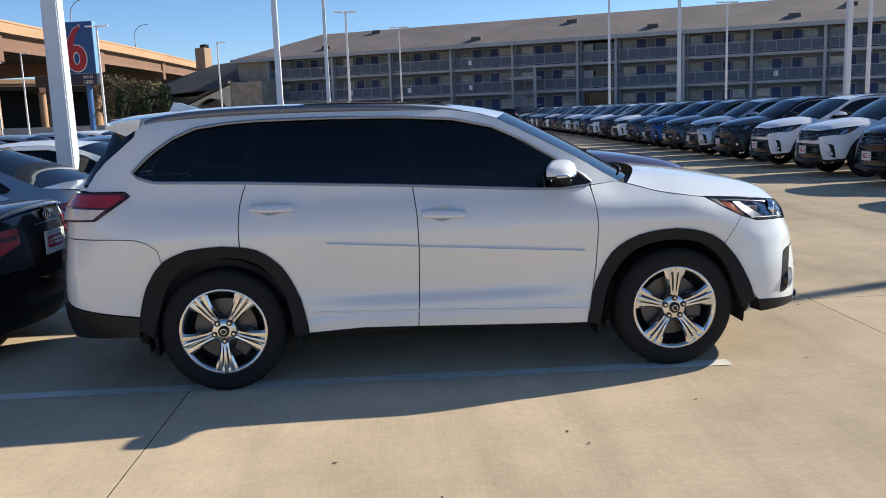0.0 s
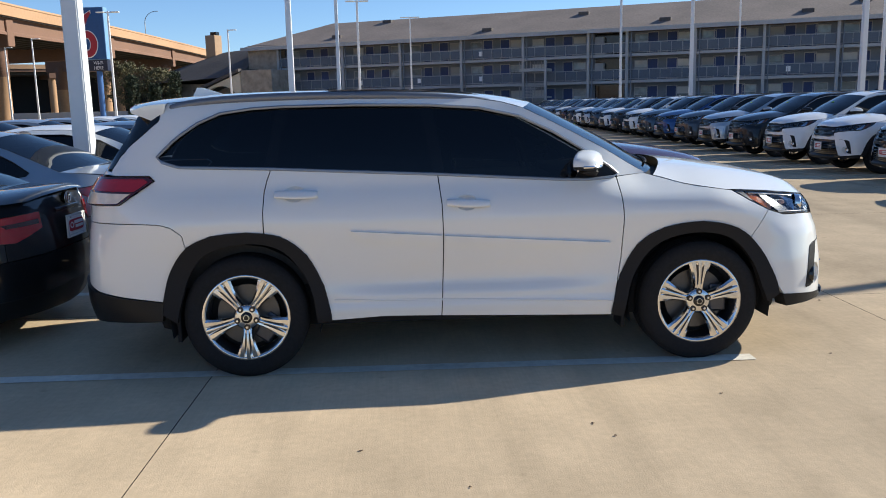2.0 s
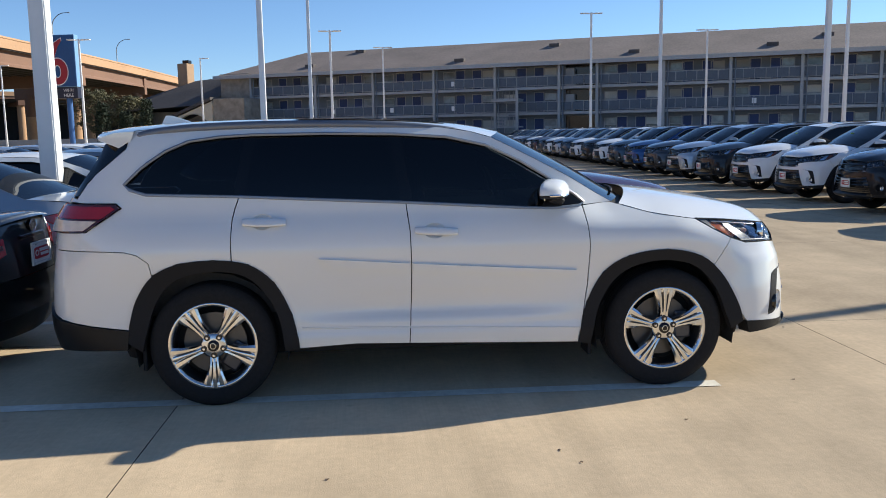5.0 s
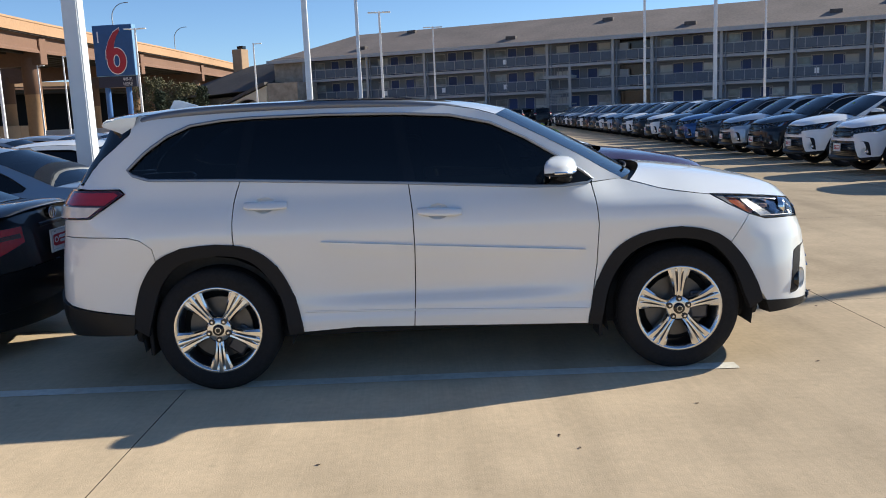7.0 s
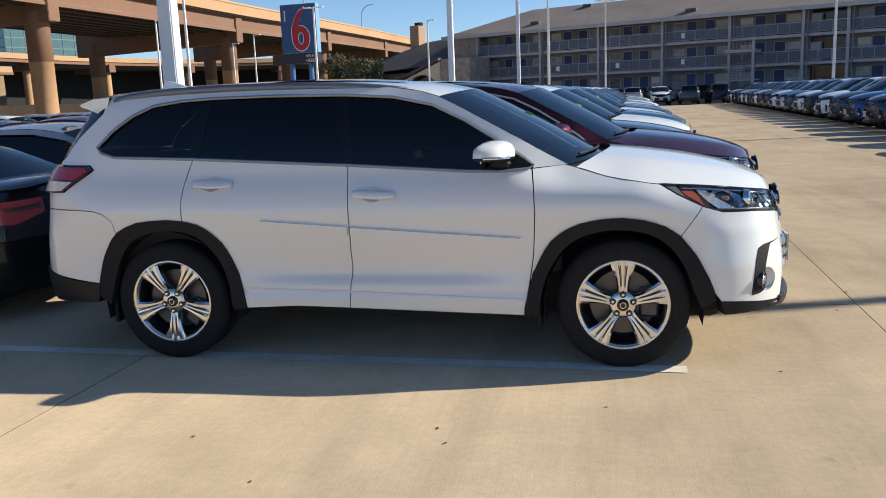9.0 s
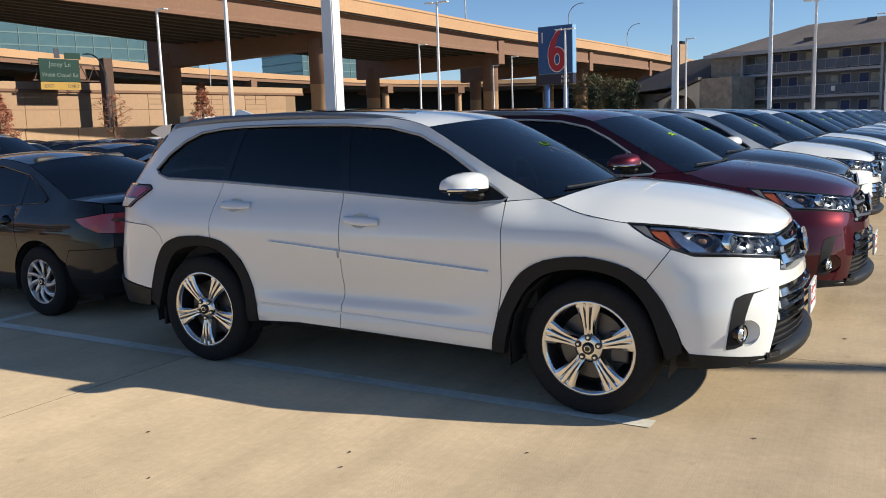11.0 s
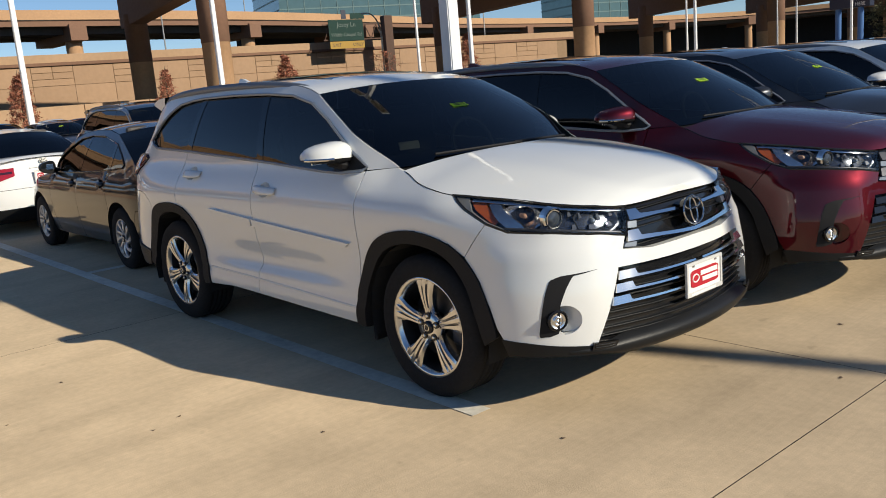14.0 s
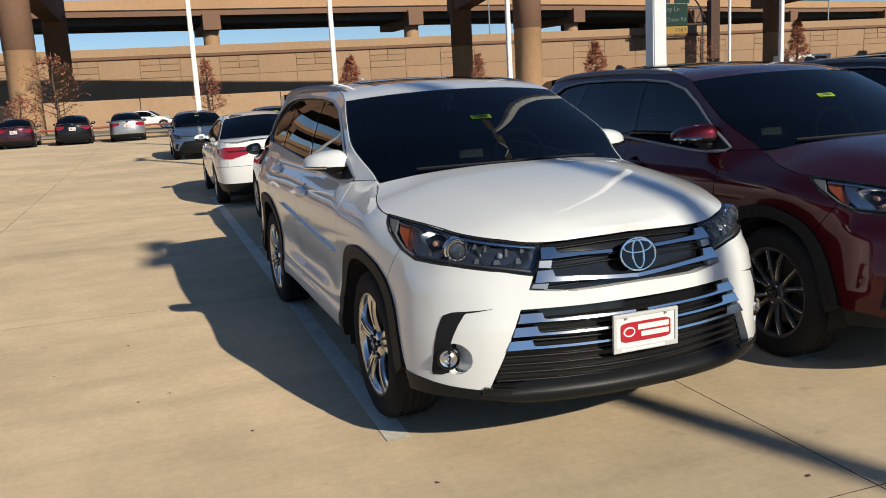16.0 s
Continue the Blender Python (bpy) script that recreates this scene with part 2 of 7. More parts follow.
def concrete_material():
    """Brushed tan concrete: broad stains, fine broom lines, grit, oil spots and faint tyre marks."""
    m = material("lot concrete", (0.67, 0.518, 0.342), rough=0.95, vary=0.10, grain=22, broad=0.35, bump=0.18, bump_scale=120, spec=0.15)
    n, l = m.node_tree.nodes, m.node_tree.links
    b = n["Principled BSDF"]
    b.inputs["Diffuse Roughness"].default_value = 0.27
    base = b.inputs["Base Color"].links[0].from_socket
    geo = n.new("ShaderNodeNewGeometry")
    def scaled(v):
        mp = n.new("ShaderNodeMapping")
        mp.inputs["Scale"].default_value = v
        l.new(geo.outputs["Position"], mp.inputs["Vector"])
        return mp.outputs[0]
    def noise_of(v, scale, detail, lo, hi, a, c):
        t = n.new("ShaderNodeTexNoise")
        t.inputs["Scale"].default_value, t.inputs["Detail"].default_value = scale, detail
        l.new(scaled(v), t.inputs["Vector"])
        r = n.new("ShaderNodeMapRange")
        r.inputs["From Min"].default_value, r.inputs["From Max"].default_value = lo, hi
        r.inputs["To Min"].default_value, r.inputs["To Max"].default_value = a, c
        l.new(t.outputs["Fac"], r.inputs["Value"])
        return r.outputs[0]
    layers = [noise_of((1, 1, 1), 0.45, 5, 0.35, 0.68, 0.84, 1.06),      # slabs' broad patches
              noise_of((1, 1, 1), 2.6, 6, 0.40, 0.66, 0.93, 1.04),       # mottling
              noise_of((70, 2.2, 1), 1.0, 3, 0.35, 0.65, 0.965, 1.02),   # broom lines
              noise_of((2.2, 0.22, 1), 1.0, 4, 0.52, 0.70, 1.0, 0.87),   # tyre smears along the aisle
              noise_of((1, 1, 1), 5.5, 2, 0.70, 0.76, 1.0, 0.86)]        # small oil spots
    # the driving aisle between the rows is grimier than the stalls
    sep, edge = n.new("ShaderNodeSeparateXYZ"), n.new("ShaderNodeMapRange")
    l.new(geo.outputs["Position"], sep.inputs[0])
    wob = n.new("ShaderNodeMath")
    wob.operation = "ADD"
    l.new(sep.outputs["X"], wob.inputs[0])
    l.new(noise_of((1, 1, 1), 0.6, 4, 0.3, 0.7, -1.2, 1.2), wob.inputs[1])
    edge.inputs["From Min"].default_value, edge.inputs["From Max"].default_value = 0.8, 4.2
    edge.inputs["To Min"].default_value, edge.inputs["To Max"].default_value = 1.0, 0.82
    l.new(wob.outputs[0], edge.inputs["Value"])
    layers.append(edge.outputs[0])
    for f in layers:
        c = n.new("ShaderNodeMix")
        c.data_type, c.blend_type = "RGBA", "MULTIPLY"
        c.inputs["Factor"].default_value = 1.0
        l.new(base, c.inputs["A"])
        l.new(f, c.inputs["B"])
        base = c.outputs["Result"]
    l.new(base, b.inputs["Base Color"])
    return m


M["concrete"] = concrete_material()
M["joint_dark"] = material("slab joint", (0.10, 0.08, 0.06), rough=0.95, vary=0.2)
M["debris"] = material("dead leaf", (0.13, 0.085, 0.055), rough=0.9, vary=0.3)


# ---- mesh tools ----
def finish(name, bm, mat, parent=None, label="", smooth=False):
    me = bpy.data.meshes.new(name)
    if smooth:
        for f in bm.faces:
            f.smooth = True
    bm.to_mesh(me)
    bm.free()
    for q in (mat if isinstance(mat, (list, tuple)) else [mat]):
        me.materials.append(q)
    ob = new(name, me)
    if parent:
        ob.parent = parent
    if label:
        ob["label"] = label
    return ob


def part(name, bm, mat, parent, label="", smooth=False):
    return finish(name, bm, mat, parent, label, smooth)


def share(name, source, parent, m=None):
    """Another piece on the same mesh."""
    ob = new(name, source.data)
    ob.parent = parent
    if m is not None:
        ob.matrix_basis = m
    return ob


def thing(name, label, category, m=None, group="", kind=""):
    ob = new(name)
    ob.empty_display_size = 0.2
    if m is not None:
        ob.matrix_basis = m
    return tagged(ob, label, category, group, kind)


def add_box(bm, lo, hi, m=None, bevel=0.0):
    c = [(lo[i] + hi[i]) / 2 for i in range(3)]
    s = [abs(hi[i] - lo[i]) for i in range(3)]
    r = bmesh.ops.create_cube(bm, size=1.0, matrix=Matrix.LocRotScale(c, None, s))
    vs = r["verts"]
    if bevel:
        es = list({e for v in vs for e in v.link_edges})
        r2 = bmesh.ops.bevel(bm, geom=es, offset=bevel, segments=2, affect="EDGES", profile=0.5)
        vs = list({v for f in r2["faces"] for v in f.verts} | {v for v in vs if v.is_valid})
    if m is not None:
        bmesh.ops.transform(bm, matrix=m, verts=vs)
    return vs


def box(lo, hi, m=None, bevel=0.0):
    bm = bmesh.new()
    add_box(bm, lo, hi, m, bevel)
    return bm


def add_tube(bm, points, radius, sides=8, closed=False, caps=True):
    """A tube through points; radius a number or one for each point."""
    n = len(points)
    pts = [Vector(p) for p in points]
    rad = radius if isinstance(radius, (list, tuple)) else [radius] * n
    rings = []
    up = None
    for i, p in enumerate(pts):
        a = pts[(i - 1) % n] if (closed or i) else p
        b = pts[(i + 1) % n] if (closed or i < n - 1) else p
        d = (b - a).normalized()
        if up is None:
            up = Vector((0, 0, 1)) if abs(d.z) < 0.9 else Vector((1, 0, 0))
        side = d.cross(up).normalized()
        up = side.cross(d).normalized()
        rings.append([bm.verts.new(p + rad[i] * (math.cos(2 * math.pi * k / sides) * side + math.sin(2 * math.pi * k / sides) * up)) for k in range(sides)])
    for i in range(n if closed else n - 1):
        r0, r1 = rings[i], rings[(i + 1) % n]
        for k in range(sides):
            bm.faces.new((r0[k], r0[(k + 1) % sides], r1[(k + 1) % sides], r1[k]))
    if caps and not closed:
        bm.faces.new(rings[0][::-1])
        bm.faces.new(rings[-1])
    return rings


def tube(points, radius, sides=8, closed=False):
    bm = bmesh.new()
    add_tube(bm, points, radius, sides, closed)
    bmesh.ops.recalc_face_normals(bm, faces=bm.faces)
    return bm


def add_lathe(bm, profile, sides=32, axis="y", m=None):
    """Turn (radius, along) pairs about an axis."""
    rings = []
    for r, a in profile:
        ring = []
        for k in range(sides):
            t = 2 * math.pi * k / sides
            c, s = r * math.cos(t), r * math.sin(t)
            co = Vector((c, a, s)) if axis == "y" else Vector((c, s, a)) if axis == "z" else Vector((a, c, s))
            ring.append(bm.verts.new(m @ co if m is not None else co))
        rings.append(ring)
    for r0, r1 in zip(rings, rings[1:]):
        for k in range(sides):
            bm.faces.new((r0[k], r0[(k + 1) % sides], r1[(k + 1) % sides], r1[k]))
    return rings


def lathe(profile, sides=32, axis="y", caps=False):
    bm = bmesh.new()
    rings = add_lathe(bm, profile, sides, axis)
    if caps:
        bm.faces.new(rings[0][::-1])
        bm.faces.new(rings[-1])
    bmesh.ops.recalc_face_normals(bm, faces=bm.faces)
    return bm


def prism(poly, depth, mapf):
    """A flat polygon in (u, v) pushed along w by depth; mapf(u, v, w) gives the place."""
    bm = bmesh.new()
    a = [bm.verts.new(mapf(u, v, 0)) for u, v in poly]
    b = [bm.verts.new(mapf(u, v, depth)) for u, v in poly]
    bm.faces.new(a)
    bm.faces.new(b[::-1])
    for i in range(len(poly)):
        j = (i + 1) % len(poly)
        bm.faces.new((a[i], b[i], b[j], a[j]))
    bmesh.ops.recalc_face_normals(bm, faces=bm.faces)
    return bm


def lettering(words, size, m, mat, parent, name="letter"):
    """Built-in font text turned into meshes, one for each letter."""
    cu = bpy.data.curves.new(name, "FONT")
    cu.body, cu.size, cu.extrude, cu.resolution_u = words, size, 0.004, 2
    cu.align_x, cu.align_y = "CENTER", "CENTER"
    tmp = new("tmp", cu)
    me = bpy.data.meshes.new_from_object(tmp)
    bpy.data.objects.remove(tmp)
    bm = bmesh.new()
    bm.from_mesh(me)
    bmesh.ops.remove_doubles(bm, verts=bm.verts, dist=1e-5)
    bm.verts.index_update()
    spans, left = [], set(bm.verts)
    while left:                                        # islands, joined where they stand over one another
        todo, island = [left.pop()], []
        while todo:
            v = todo.pop()
            island.append(v)
            for e in v.link_edges:
                o = e.other_vert(v)
                if o in left:
                    left.remove(o)
                    todo.append(o)
        spans.append([min(v.co.x for v in island), max(v.co.x for v in island), island])
    spans.sort(key=lambda q: q[0])
    letters = []
    for x0, x1, island in spans:
        if letters and x0 < letters[-1][1] - 0.03 * size:
            letters[-1][1] = max(letters[-1][1], x1)
            letters[-1][2] += island
        else:
            letters.append([x0, x1, list(island)])
    for x0, x1, island in letters:
        keep = bm.copy()
        keep.verts.ensure_lookup_table()
        own = {v.index for v in island}
        bmesh.ops.delete(keep, geom=[v for v in keep.verts if v.index not in own], context="VERTS")
        part(name, keep, mat, parent).matrix_basis = m
    bm.free()


LOT = -1.75                                    # degrees by which the lot's grid is turned


def lot(u, v):
    a = radians(LOT)
    return (u * math.cos(a) - v * math.sin(a), u * math.sin(a) + v * math.cos(a))


# ---- ground, lot slabs and stall lines ----
bm = bmesh.new()
bmesh.ops.create_grid(bm, x_segments=2, y_segments=2, size=2500)
bmesh.ops.translate(bm, verts=bm.verts, vec=(0, 0, -0.16))
tagged(finish("ground", bm, M["grass"]), "dry winter grass ground around the car lot", "ground", kind="structure")

LOT_M = pose(0, 0, 0, 0, 0, LOT)
bm = box((-47.5, -150, -0.15), (75, 92, -0.014))
lot_base = finish("pavement", bm, M["joint_dark"])
lot_base.matrix_basis = LOT_M
tagged(lot_base, "tan brushed concrete lot of large slabs with dark joints", "pavement", kind="structure")

SLAB_X, SLAB_Y, SLAB_U0, SLAB_V0 = 4.67, 4.67, 3.06, 0.72
bm = box((0.003, 0.003, -0.013), (SLAB_X - 0.003, SLAB_Y - 0.003, 0.0))
bm.normal_update()
slab = None
far_v, far_f = [], []
for i in range(-11, 16):
    for j in range(-32, 20):
        u, v = SLAB_U0 + i * SLAB_X, SLAB_V0 + j * SLAB_Y
        if -46 < u < 70 and -145 < v < 88:
            if -5 <= i <= 6 and -3 <= j <= 10:
                if slab is None:
                    for f in bm.faces:
                        f.material_index = 0 if abs(f.normal.z) > 0.5 else 1
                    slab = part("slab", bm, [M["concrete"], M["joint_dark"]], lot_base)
                    slab.matrix_basis = pose(u, v, 0)
                else:
                    share("slab", slab, lot_base, pose(u, v, 0))
            else:
                k = len(far_v)
                far_v += [(u + 0.004, v + 0.004, 0), (u + SLAB_X - 0.004, v + 0.004, 0), (u + SLAB_X - 0.004, v + SLAB_Y - 0.004, 0), (u + 0.004, v + SLAB_Y - 0.004, 0)]
                far_f.append((k, k + 1, k + 2, k + 3))
me = bpy.data.meshes.new("slabs_far")
me.from_pydata(far_v, [], far_f)
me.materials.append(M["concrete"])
ob = new("slabs_far", me)
ob.parent = lot_base
tagged(ob, kind="stuff")


def stall_line(u0, v0, u1, v1, width=0.115):
    d = Vector((u1 - u0, v1 - v0, 0))
    n = Vector((-d.y, d.x, 0)).normalized() * width / 2
    bm = bmesh.new()
    steps = max(1, int(d.length / 0.5))
    rows = []
    for k in range(steps + 1):
        c = Vector((u0, v0, 0)) + d * (k / steps)
        w = 1 + random.uniform(-0.06, 0.06)
        rows.append([bm.verts.new(c + n * w + Vector((0, 0, 0.004))), bm.verts.new(c - n * w + Vector((0, 0, 0.004)))])
    for a, b in zip(rows, rows[1:]):
        bm.faces.new((a[0], a[1], b[1], b[0]))
    bmesh.ops.recalc_face_normals(bm, faces=bm.faces)
    ob = part("stall_line", bm, M["paint_line"], lot_base)
    return ob


STALL = 2.43
for k in range(0, 24):
    v = -0.87 + k * STALL
    stall_line(1.78, v, -10.0, v)
    stall_line(-19.5, v, -24.5, v)
for k in range(2, 26):
    stall_line(8.6, -0.87 + k * STALL, 14.2, -0.87 + k * STALL)
stall_line(-4.1, -0.82, -4.1, 55.0)
for k in range(-3, 2):
    stall_line(-40.2, 0.35 + k * 2.6, -45.5, 0.35 + k * 2.6)

# joint sealant and dead leaves on the near slabs
for x, y, s, a in [(-0.68, -2.11, 0.034, 0.3), (0.56, -2.07, 0.030, 1.2), (0.49, -1.90, 0.030, 2.0), (2.26, -0.92, 0.034, 0.6), (1.3, -1.55, 0.03, 0.2),
                   (2.9, 0.45, 0.035, 2.2), (2.55, 1.3, 0.05, 0.1), (-0.2, -2.55, 0.025, 1.9), (3.4, -0.25, 0.03, 0.4), (3.1, 1.0, 0.05, 1.7)]:
    bm = bmesh.new()
    n = 7
    s *= 0.46
    vs = [bm.verts.new((s * math.cos(2 * math.pi * k / n) * (1.0 if k % 2 else 0.62), s * 0.6 * math.sin(2 * math.pi * k / n), 0.003 + 0.003 * (k % 3 == 0))) for k in range(n)]
    c = bm.verts.new((0, 0, 0.005))
    for k in range(n):
        bm.faces.new((vs[k], vs[(k + 1) % n], c))
    ob = finish("dead_leaf", bm, M["debris"])
    ob.matrix_basis = pose(x, y, 0, 0, 0, math.degrees(a))
    tagged(ob, "small dry brown leaf lying on the concrete", "leaf", group="leaves on the lot")


# ---- flyover on tinted concrete bents ----
def lerp_table(table, v):
    if v <= table[0][0]:
        return table[0][1]
    for (a, fa), (b, fb) in zip(table, table[1:]):
        if v <= b:
            k = (v - a) / (b - a)
            return fa + (fb - fa) * k
    return table[-1][1]


def catmull(points, per=8):
    out, n = [], len(points)
    for i in range(n - 1):
        p0, p1, p2, p3 = [Vector(points[j]) for j in (max(i - 1, 0), i, i + 1, min(i + 2, n - 1))]
        for k in range(per):
            t = k / per
            out.append(0.5 * (2 * p1 + (p2 - p0) * t + (2 * p0 - 5 * p1 + 4 * p2 - p3) * t * t + (3 * p1 - p0 - 3 * p2 + p3) * t ** 3))
    out.append(Vector(points[-1]))
    return out


def sweep(path, profile, caps=True, bank=0.0):
    """A closed (offset to the right, z) profile along a plan path; a banked one leans along it."""
    bm = bmesh.new()
    rings = []
    for i, p in enumerate(path):
        d = (path[min(i + 1, len(path) - 1)] - path[max(i - 1, 0)]).normalized()
        r = Vector((d.y, -d.x, 0))
        wide, lean = (1.0, bank * (1 - 0.75 * smooth_step(28, 72, p.y))) if bank else (1, 0)
        rings.append([bm.verts.new(Vector((p.x, p.y, 0)) + r * o * wide + Vector((0, 0, z + p.z - o * wide * lean))) for o, z in profile])
    n = len(profile)
    for a, b in zip(rings, rings[1:]):
        for k in range(n):
            bm.faces.new((a[k], a[(k + 1) % n], b[(k + 1) % n], b[k]))
    if caps:
        bm.faces.new(rings[0])
        bm.faces.new(rings[-1][::-1])
    bmesh.ops.recalc_face_normals(bm, faces=bm.faces)
    return bm


def smooth_step(a, b, v):
    t = min(1, max(0, (v - a) / (b - a)))
    return t * t * (3 - 2 * t)


def rect(o0, z0, o1, z1):
    return [(o0, z0), (o1, z0), (o1, z1), (o0, z1)]



BENTS = [(-84, -86), (-74.5, -47), (-67, -8.3), (-59.5, 30.8), (-53.8, 71.6), (-52.9, 113.8), (-51.6, 152), (-50.2, 190), (-49.4, 228), (-51.5, 266), (-56, 304)]
RISE = [(-86, 0.0), (5, 0.0), (30, -0.3), (71, -0.95), (113, -0.85), (152, -0.4), (190, -0.25), (300, -0.2)]     # deck level along y
fly_path = catmull([(x + 1.6, y, lerp_table(RISE, y)) for x, y in BENTS])
flyover = thing("flyover", "tall tan and brown concrete highway flyover on column bents", "bridge", kind="structure")
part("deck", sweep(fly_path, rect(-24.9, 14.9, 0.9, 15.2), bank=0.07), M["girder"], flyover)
part("parapet", sweep(fly_path, [(0.95, 15.05), (1.15, 15.05), (1.15, 16.35), (1.25, 16.45), (1.2, 16.7), (0.9, 16.7), (0.8, 15.2)]), M["tan"], flyover, "tan concrete parapet")
part("parapet", sweep(fly_path, rect(-25.2, 15.0, -24.9, 16.7), bank=0.07), M["tan"], flyover, "tan concrete parapet")
part("fascia_girder", sweep(fly_path, [(0.0, 12.7), (0.35, 12.7), (0.35, 13.0), (0.15, 13.25), (0.15, 14.6), (0.35, 14.9), (0.0, 14.9)]), M["rust"], flyover, "brown concrete fascia girder")
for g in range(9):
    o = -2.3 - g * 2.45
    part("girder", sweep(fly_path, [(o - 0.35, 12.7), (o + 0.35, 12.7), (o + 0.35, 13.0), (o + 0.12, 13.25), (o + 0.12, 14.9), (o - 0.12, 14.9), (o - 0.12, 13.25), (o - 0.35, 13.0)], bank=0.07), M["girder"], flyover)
for bx, by in BENTS[1:-1]:
    i = BENTS.index((bx, by))
    skew = {3: 3.7, 4: 0.9, 5: 3.0}.get(i, 1.5)
    dz = lerp_table(RISE, by)
    d = Vector((-23.4, skew, 0))
    dn = d.normalized()
    s = Vector((-dn.y, dn.x, 0))
    near, far = Vector((bx, by, 0)) + dn * -2.1, Vector((bx, by, 0)) + dn * 26.5
    bm = bmesh.new()
    ends = []
    for c, z0, z1 in ((near, 11.2 + dz, 14.75 + dz), (far, 10.4 + dz, 16.3 + dz)):
        ends.append([bm.verts.new(c + s * w + Vector((0, 0, z))) for w, z in ((-0.85, z0), (0.85, z0), (0.85, z1), (-0.85, z1))])
    for k in range(4):
        bm.faces.new((ends[0][k], ends[0][(k + 1) % 4], ends[1][(k + 1) % 4], ends[1][k]))
    bm.faces.new(ends[0])
    bm.faces.new(ends[1][::-1])
    bmesh.ops.recalc_face_normals(bm, faces=bm.faces)
    bmesh.ops.bevel(bm, geom=list(bm.edges), offset=0.06, segments=2, affect="EDGES")
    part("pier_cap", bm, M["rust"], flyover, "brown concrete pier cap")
    for k in (0, 1):
        c = Vector((bx, by, 0)) + d * k
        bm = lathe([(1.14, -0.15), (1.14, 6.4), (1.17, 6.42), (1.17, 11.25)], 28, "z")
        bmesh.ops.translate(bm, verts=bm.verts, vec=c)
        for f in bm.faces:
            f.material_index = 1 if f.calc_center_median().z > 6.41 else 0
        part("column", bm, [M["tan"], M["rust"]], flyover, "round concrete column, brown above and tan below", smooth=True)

# ---- second elevated highway behind ----
B2 = [(-132, -120), (-136, -60), (-138, -4), (-141, 75), (-160, 160), (-163, 235), (-149, 287), (-123, 309), (-92, 327), (-55, 343)]
b2_path = catmull([(x, y, 0) for x, y in B2])
viaduct = thing("viaduct", "distant tan concrete elevated highway on short piers", "bridge", kind="structure")
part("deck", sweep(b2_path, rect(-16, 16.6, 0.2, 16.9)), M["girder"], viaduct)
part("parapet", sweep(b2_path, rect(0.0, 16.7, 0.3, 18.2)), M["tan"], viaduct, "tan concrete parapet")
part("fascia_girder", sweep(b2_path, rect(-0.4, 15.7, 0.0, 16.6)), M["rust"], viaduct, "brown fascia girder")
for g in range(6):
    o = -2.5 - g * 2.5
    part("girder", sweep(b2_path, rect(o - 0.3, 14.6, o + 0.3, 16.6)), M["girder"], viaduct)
b2_run = [0.0]
for p, q in zip(b2_path, b2_path[1:]):
    b2_run.append(b2_run[-1] + (q - p).length)
first = next(u for u, p in zip(b2_run, b2_path) if p.y > 13.0) % 35.0
for n in range(int((b2_run[-1] - first) / 35.0)):
    u = first + 35.0 * n
    k = max(i for i in range(len(b2_path) - 1) if b2_run[i] <= u)
    d = (b2_path[k + 1] - b2_path[k]).normalized()
    p = b2_path[k] + d * (u - b2_run[k])
    r = Vector((d.y, -d.x, 0))
    mm = Matrix(((r.x, d.x, 0, p.x), (r.y, d.y, 0, p.y), (0, 0, 1, 0), (0, 0, 0, 1)))
    part("pier_cap", box((-15, -1.4, 13.4), (0.5, 1.4, 16.0), mm, 0.05), M["rust"], viaduct)
    bm = lathe([(1.3, -0.1), (1.3, 13.5)], 20, "z")
    bmesh.ops.transform(bm, matrix=Matrix.Translation(p + r * -2.2), verts=bm.verts)
    part("column", bm, M["tan"], viaduct, smooth=True)

# ---- retaining wall with pattern panels, and the road barrier before it ----
WX = -112.0
wall = thing("wall_highway", "long tan retaining wall of patterned concrete panels", "wall", Matrix.Translation((WX, 0, 0)) @ pose(0, 0, 0, 0, 0, -6.5) @ Matrix.Translation((-WX, 0, 0)), kind="structure")
part("core", box((WX - 1.0, -150, -0.15), (WX - 0.06, 124, 8.2)), M["joint"], wall, "dark panel joints")
part("coping", box((WX - 1.1, -150, 7.85), (WX + 0.25, 126, 8.25), None, 0.03), M["rust"], wall)
part("parapet", box((WX - 0.9, -150, 8.25), (WX + 0.05, 126, 9.25), None, 0.03), M["barrier"], wall)
part("road_slab", box((WX - 24, -150, 7.9), (WX - 0.9, 126, 8.2)), M["asphalt"], wall)
plain = box((-0.055, 0.03, 0.03), (0.0, 4.97, 2.47), None, 0.015)
p_plain = None
rng = random.Random(4)
panel_small = None
for k in range(-18, 24):
    y = k * 5.0 + 1.5
    for r in range(3):
        z = 0.35 + r * 2.5
        if k % 2 == 0 and r == 2:
            for (a0, b0, a1, b1) in ((0.05, 1.7, 2.45, 2.45), (2.55, 1.7, 4.95, 2.45), (0.05, 0.9, 2.45, 1.6), (2.55, 0.9, 4.95, 1.6), (0.05, 0.05, 4.95, 0.8)):
                part("panel", box((-0.055, a0, b0), (0.02, a1, b1), pose(WX, y, z), 0.015), M["panel"], wall)
        else:
            if p_plain is None:
                p_plain = part("panel", plain, M["panel"], wall)
                p_plain.matrix_basis = pose(WX, y, z)
            else:
                share("panel", p_plain, wall, pose(WX, y, z))

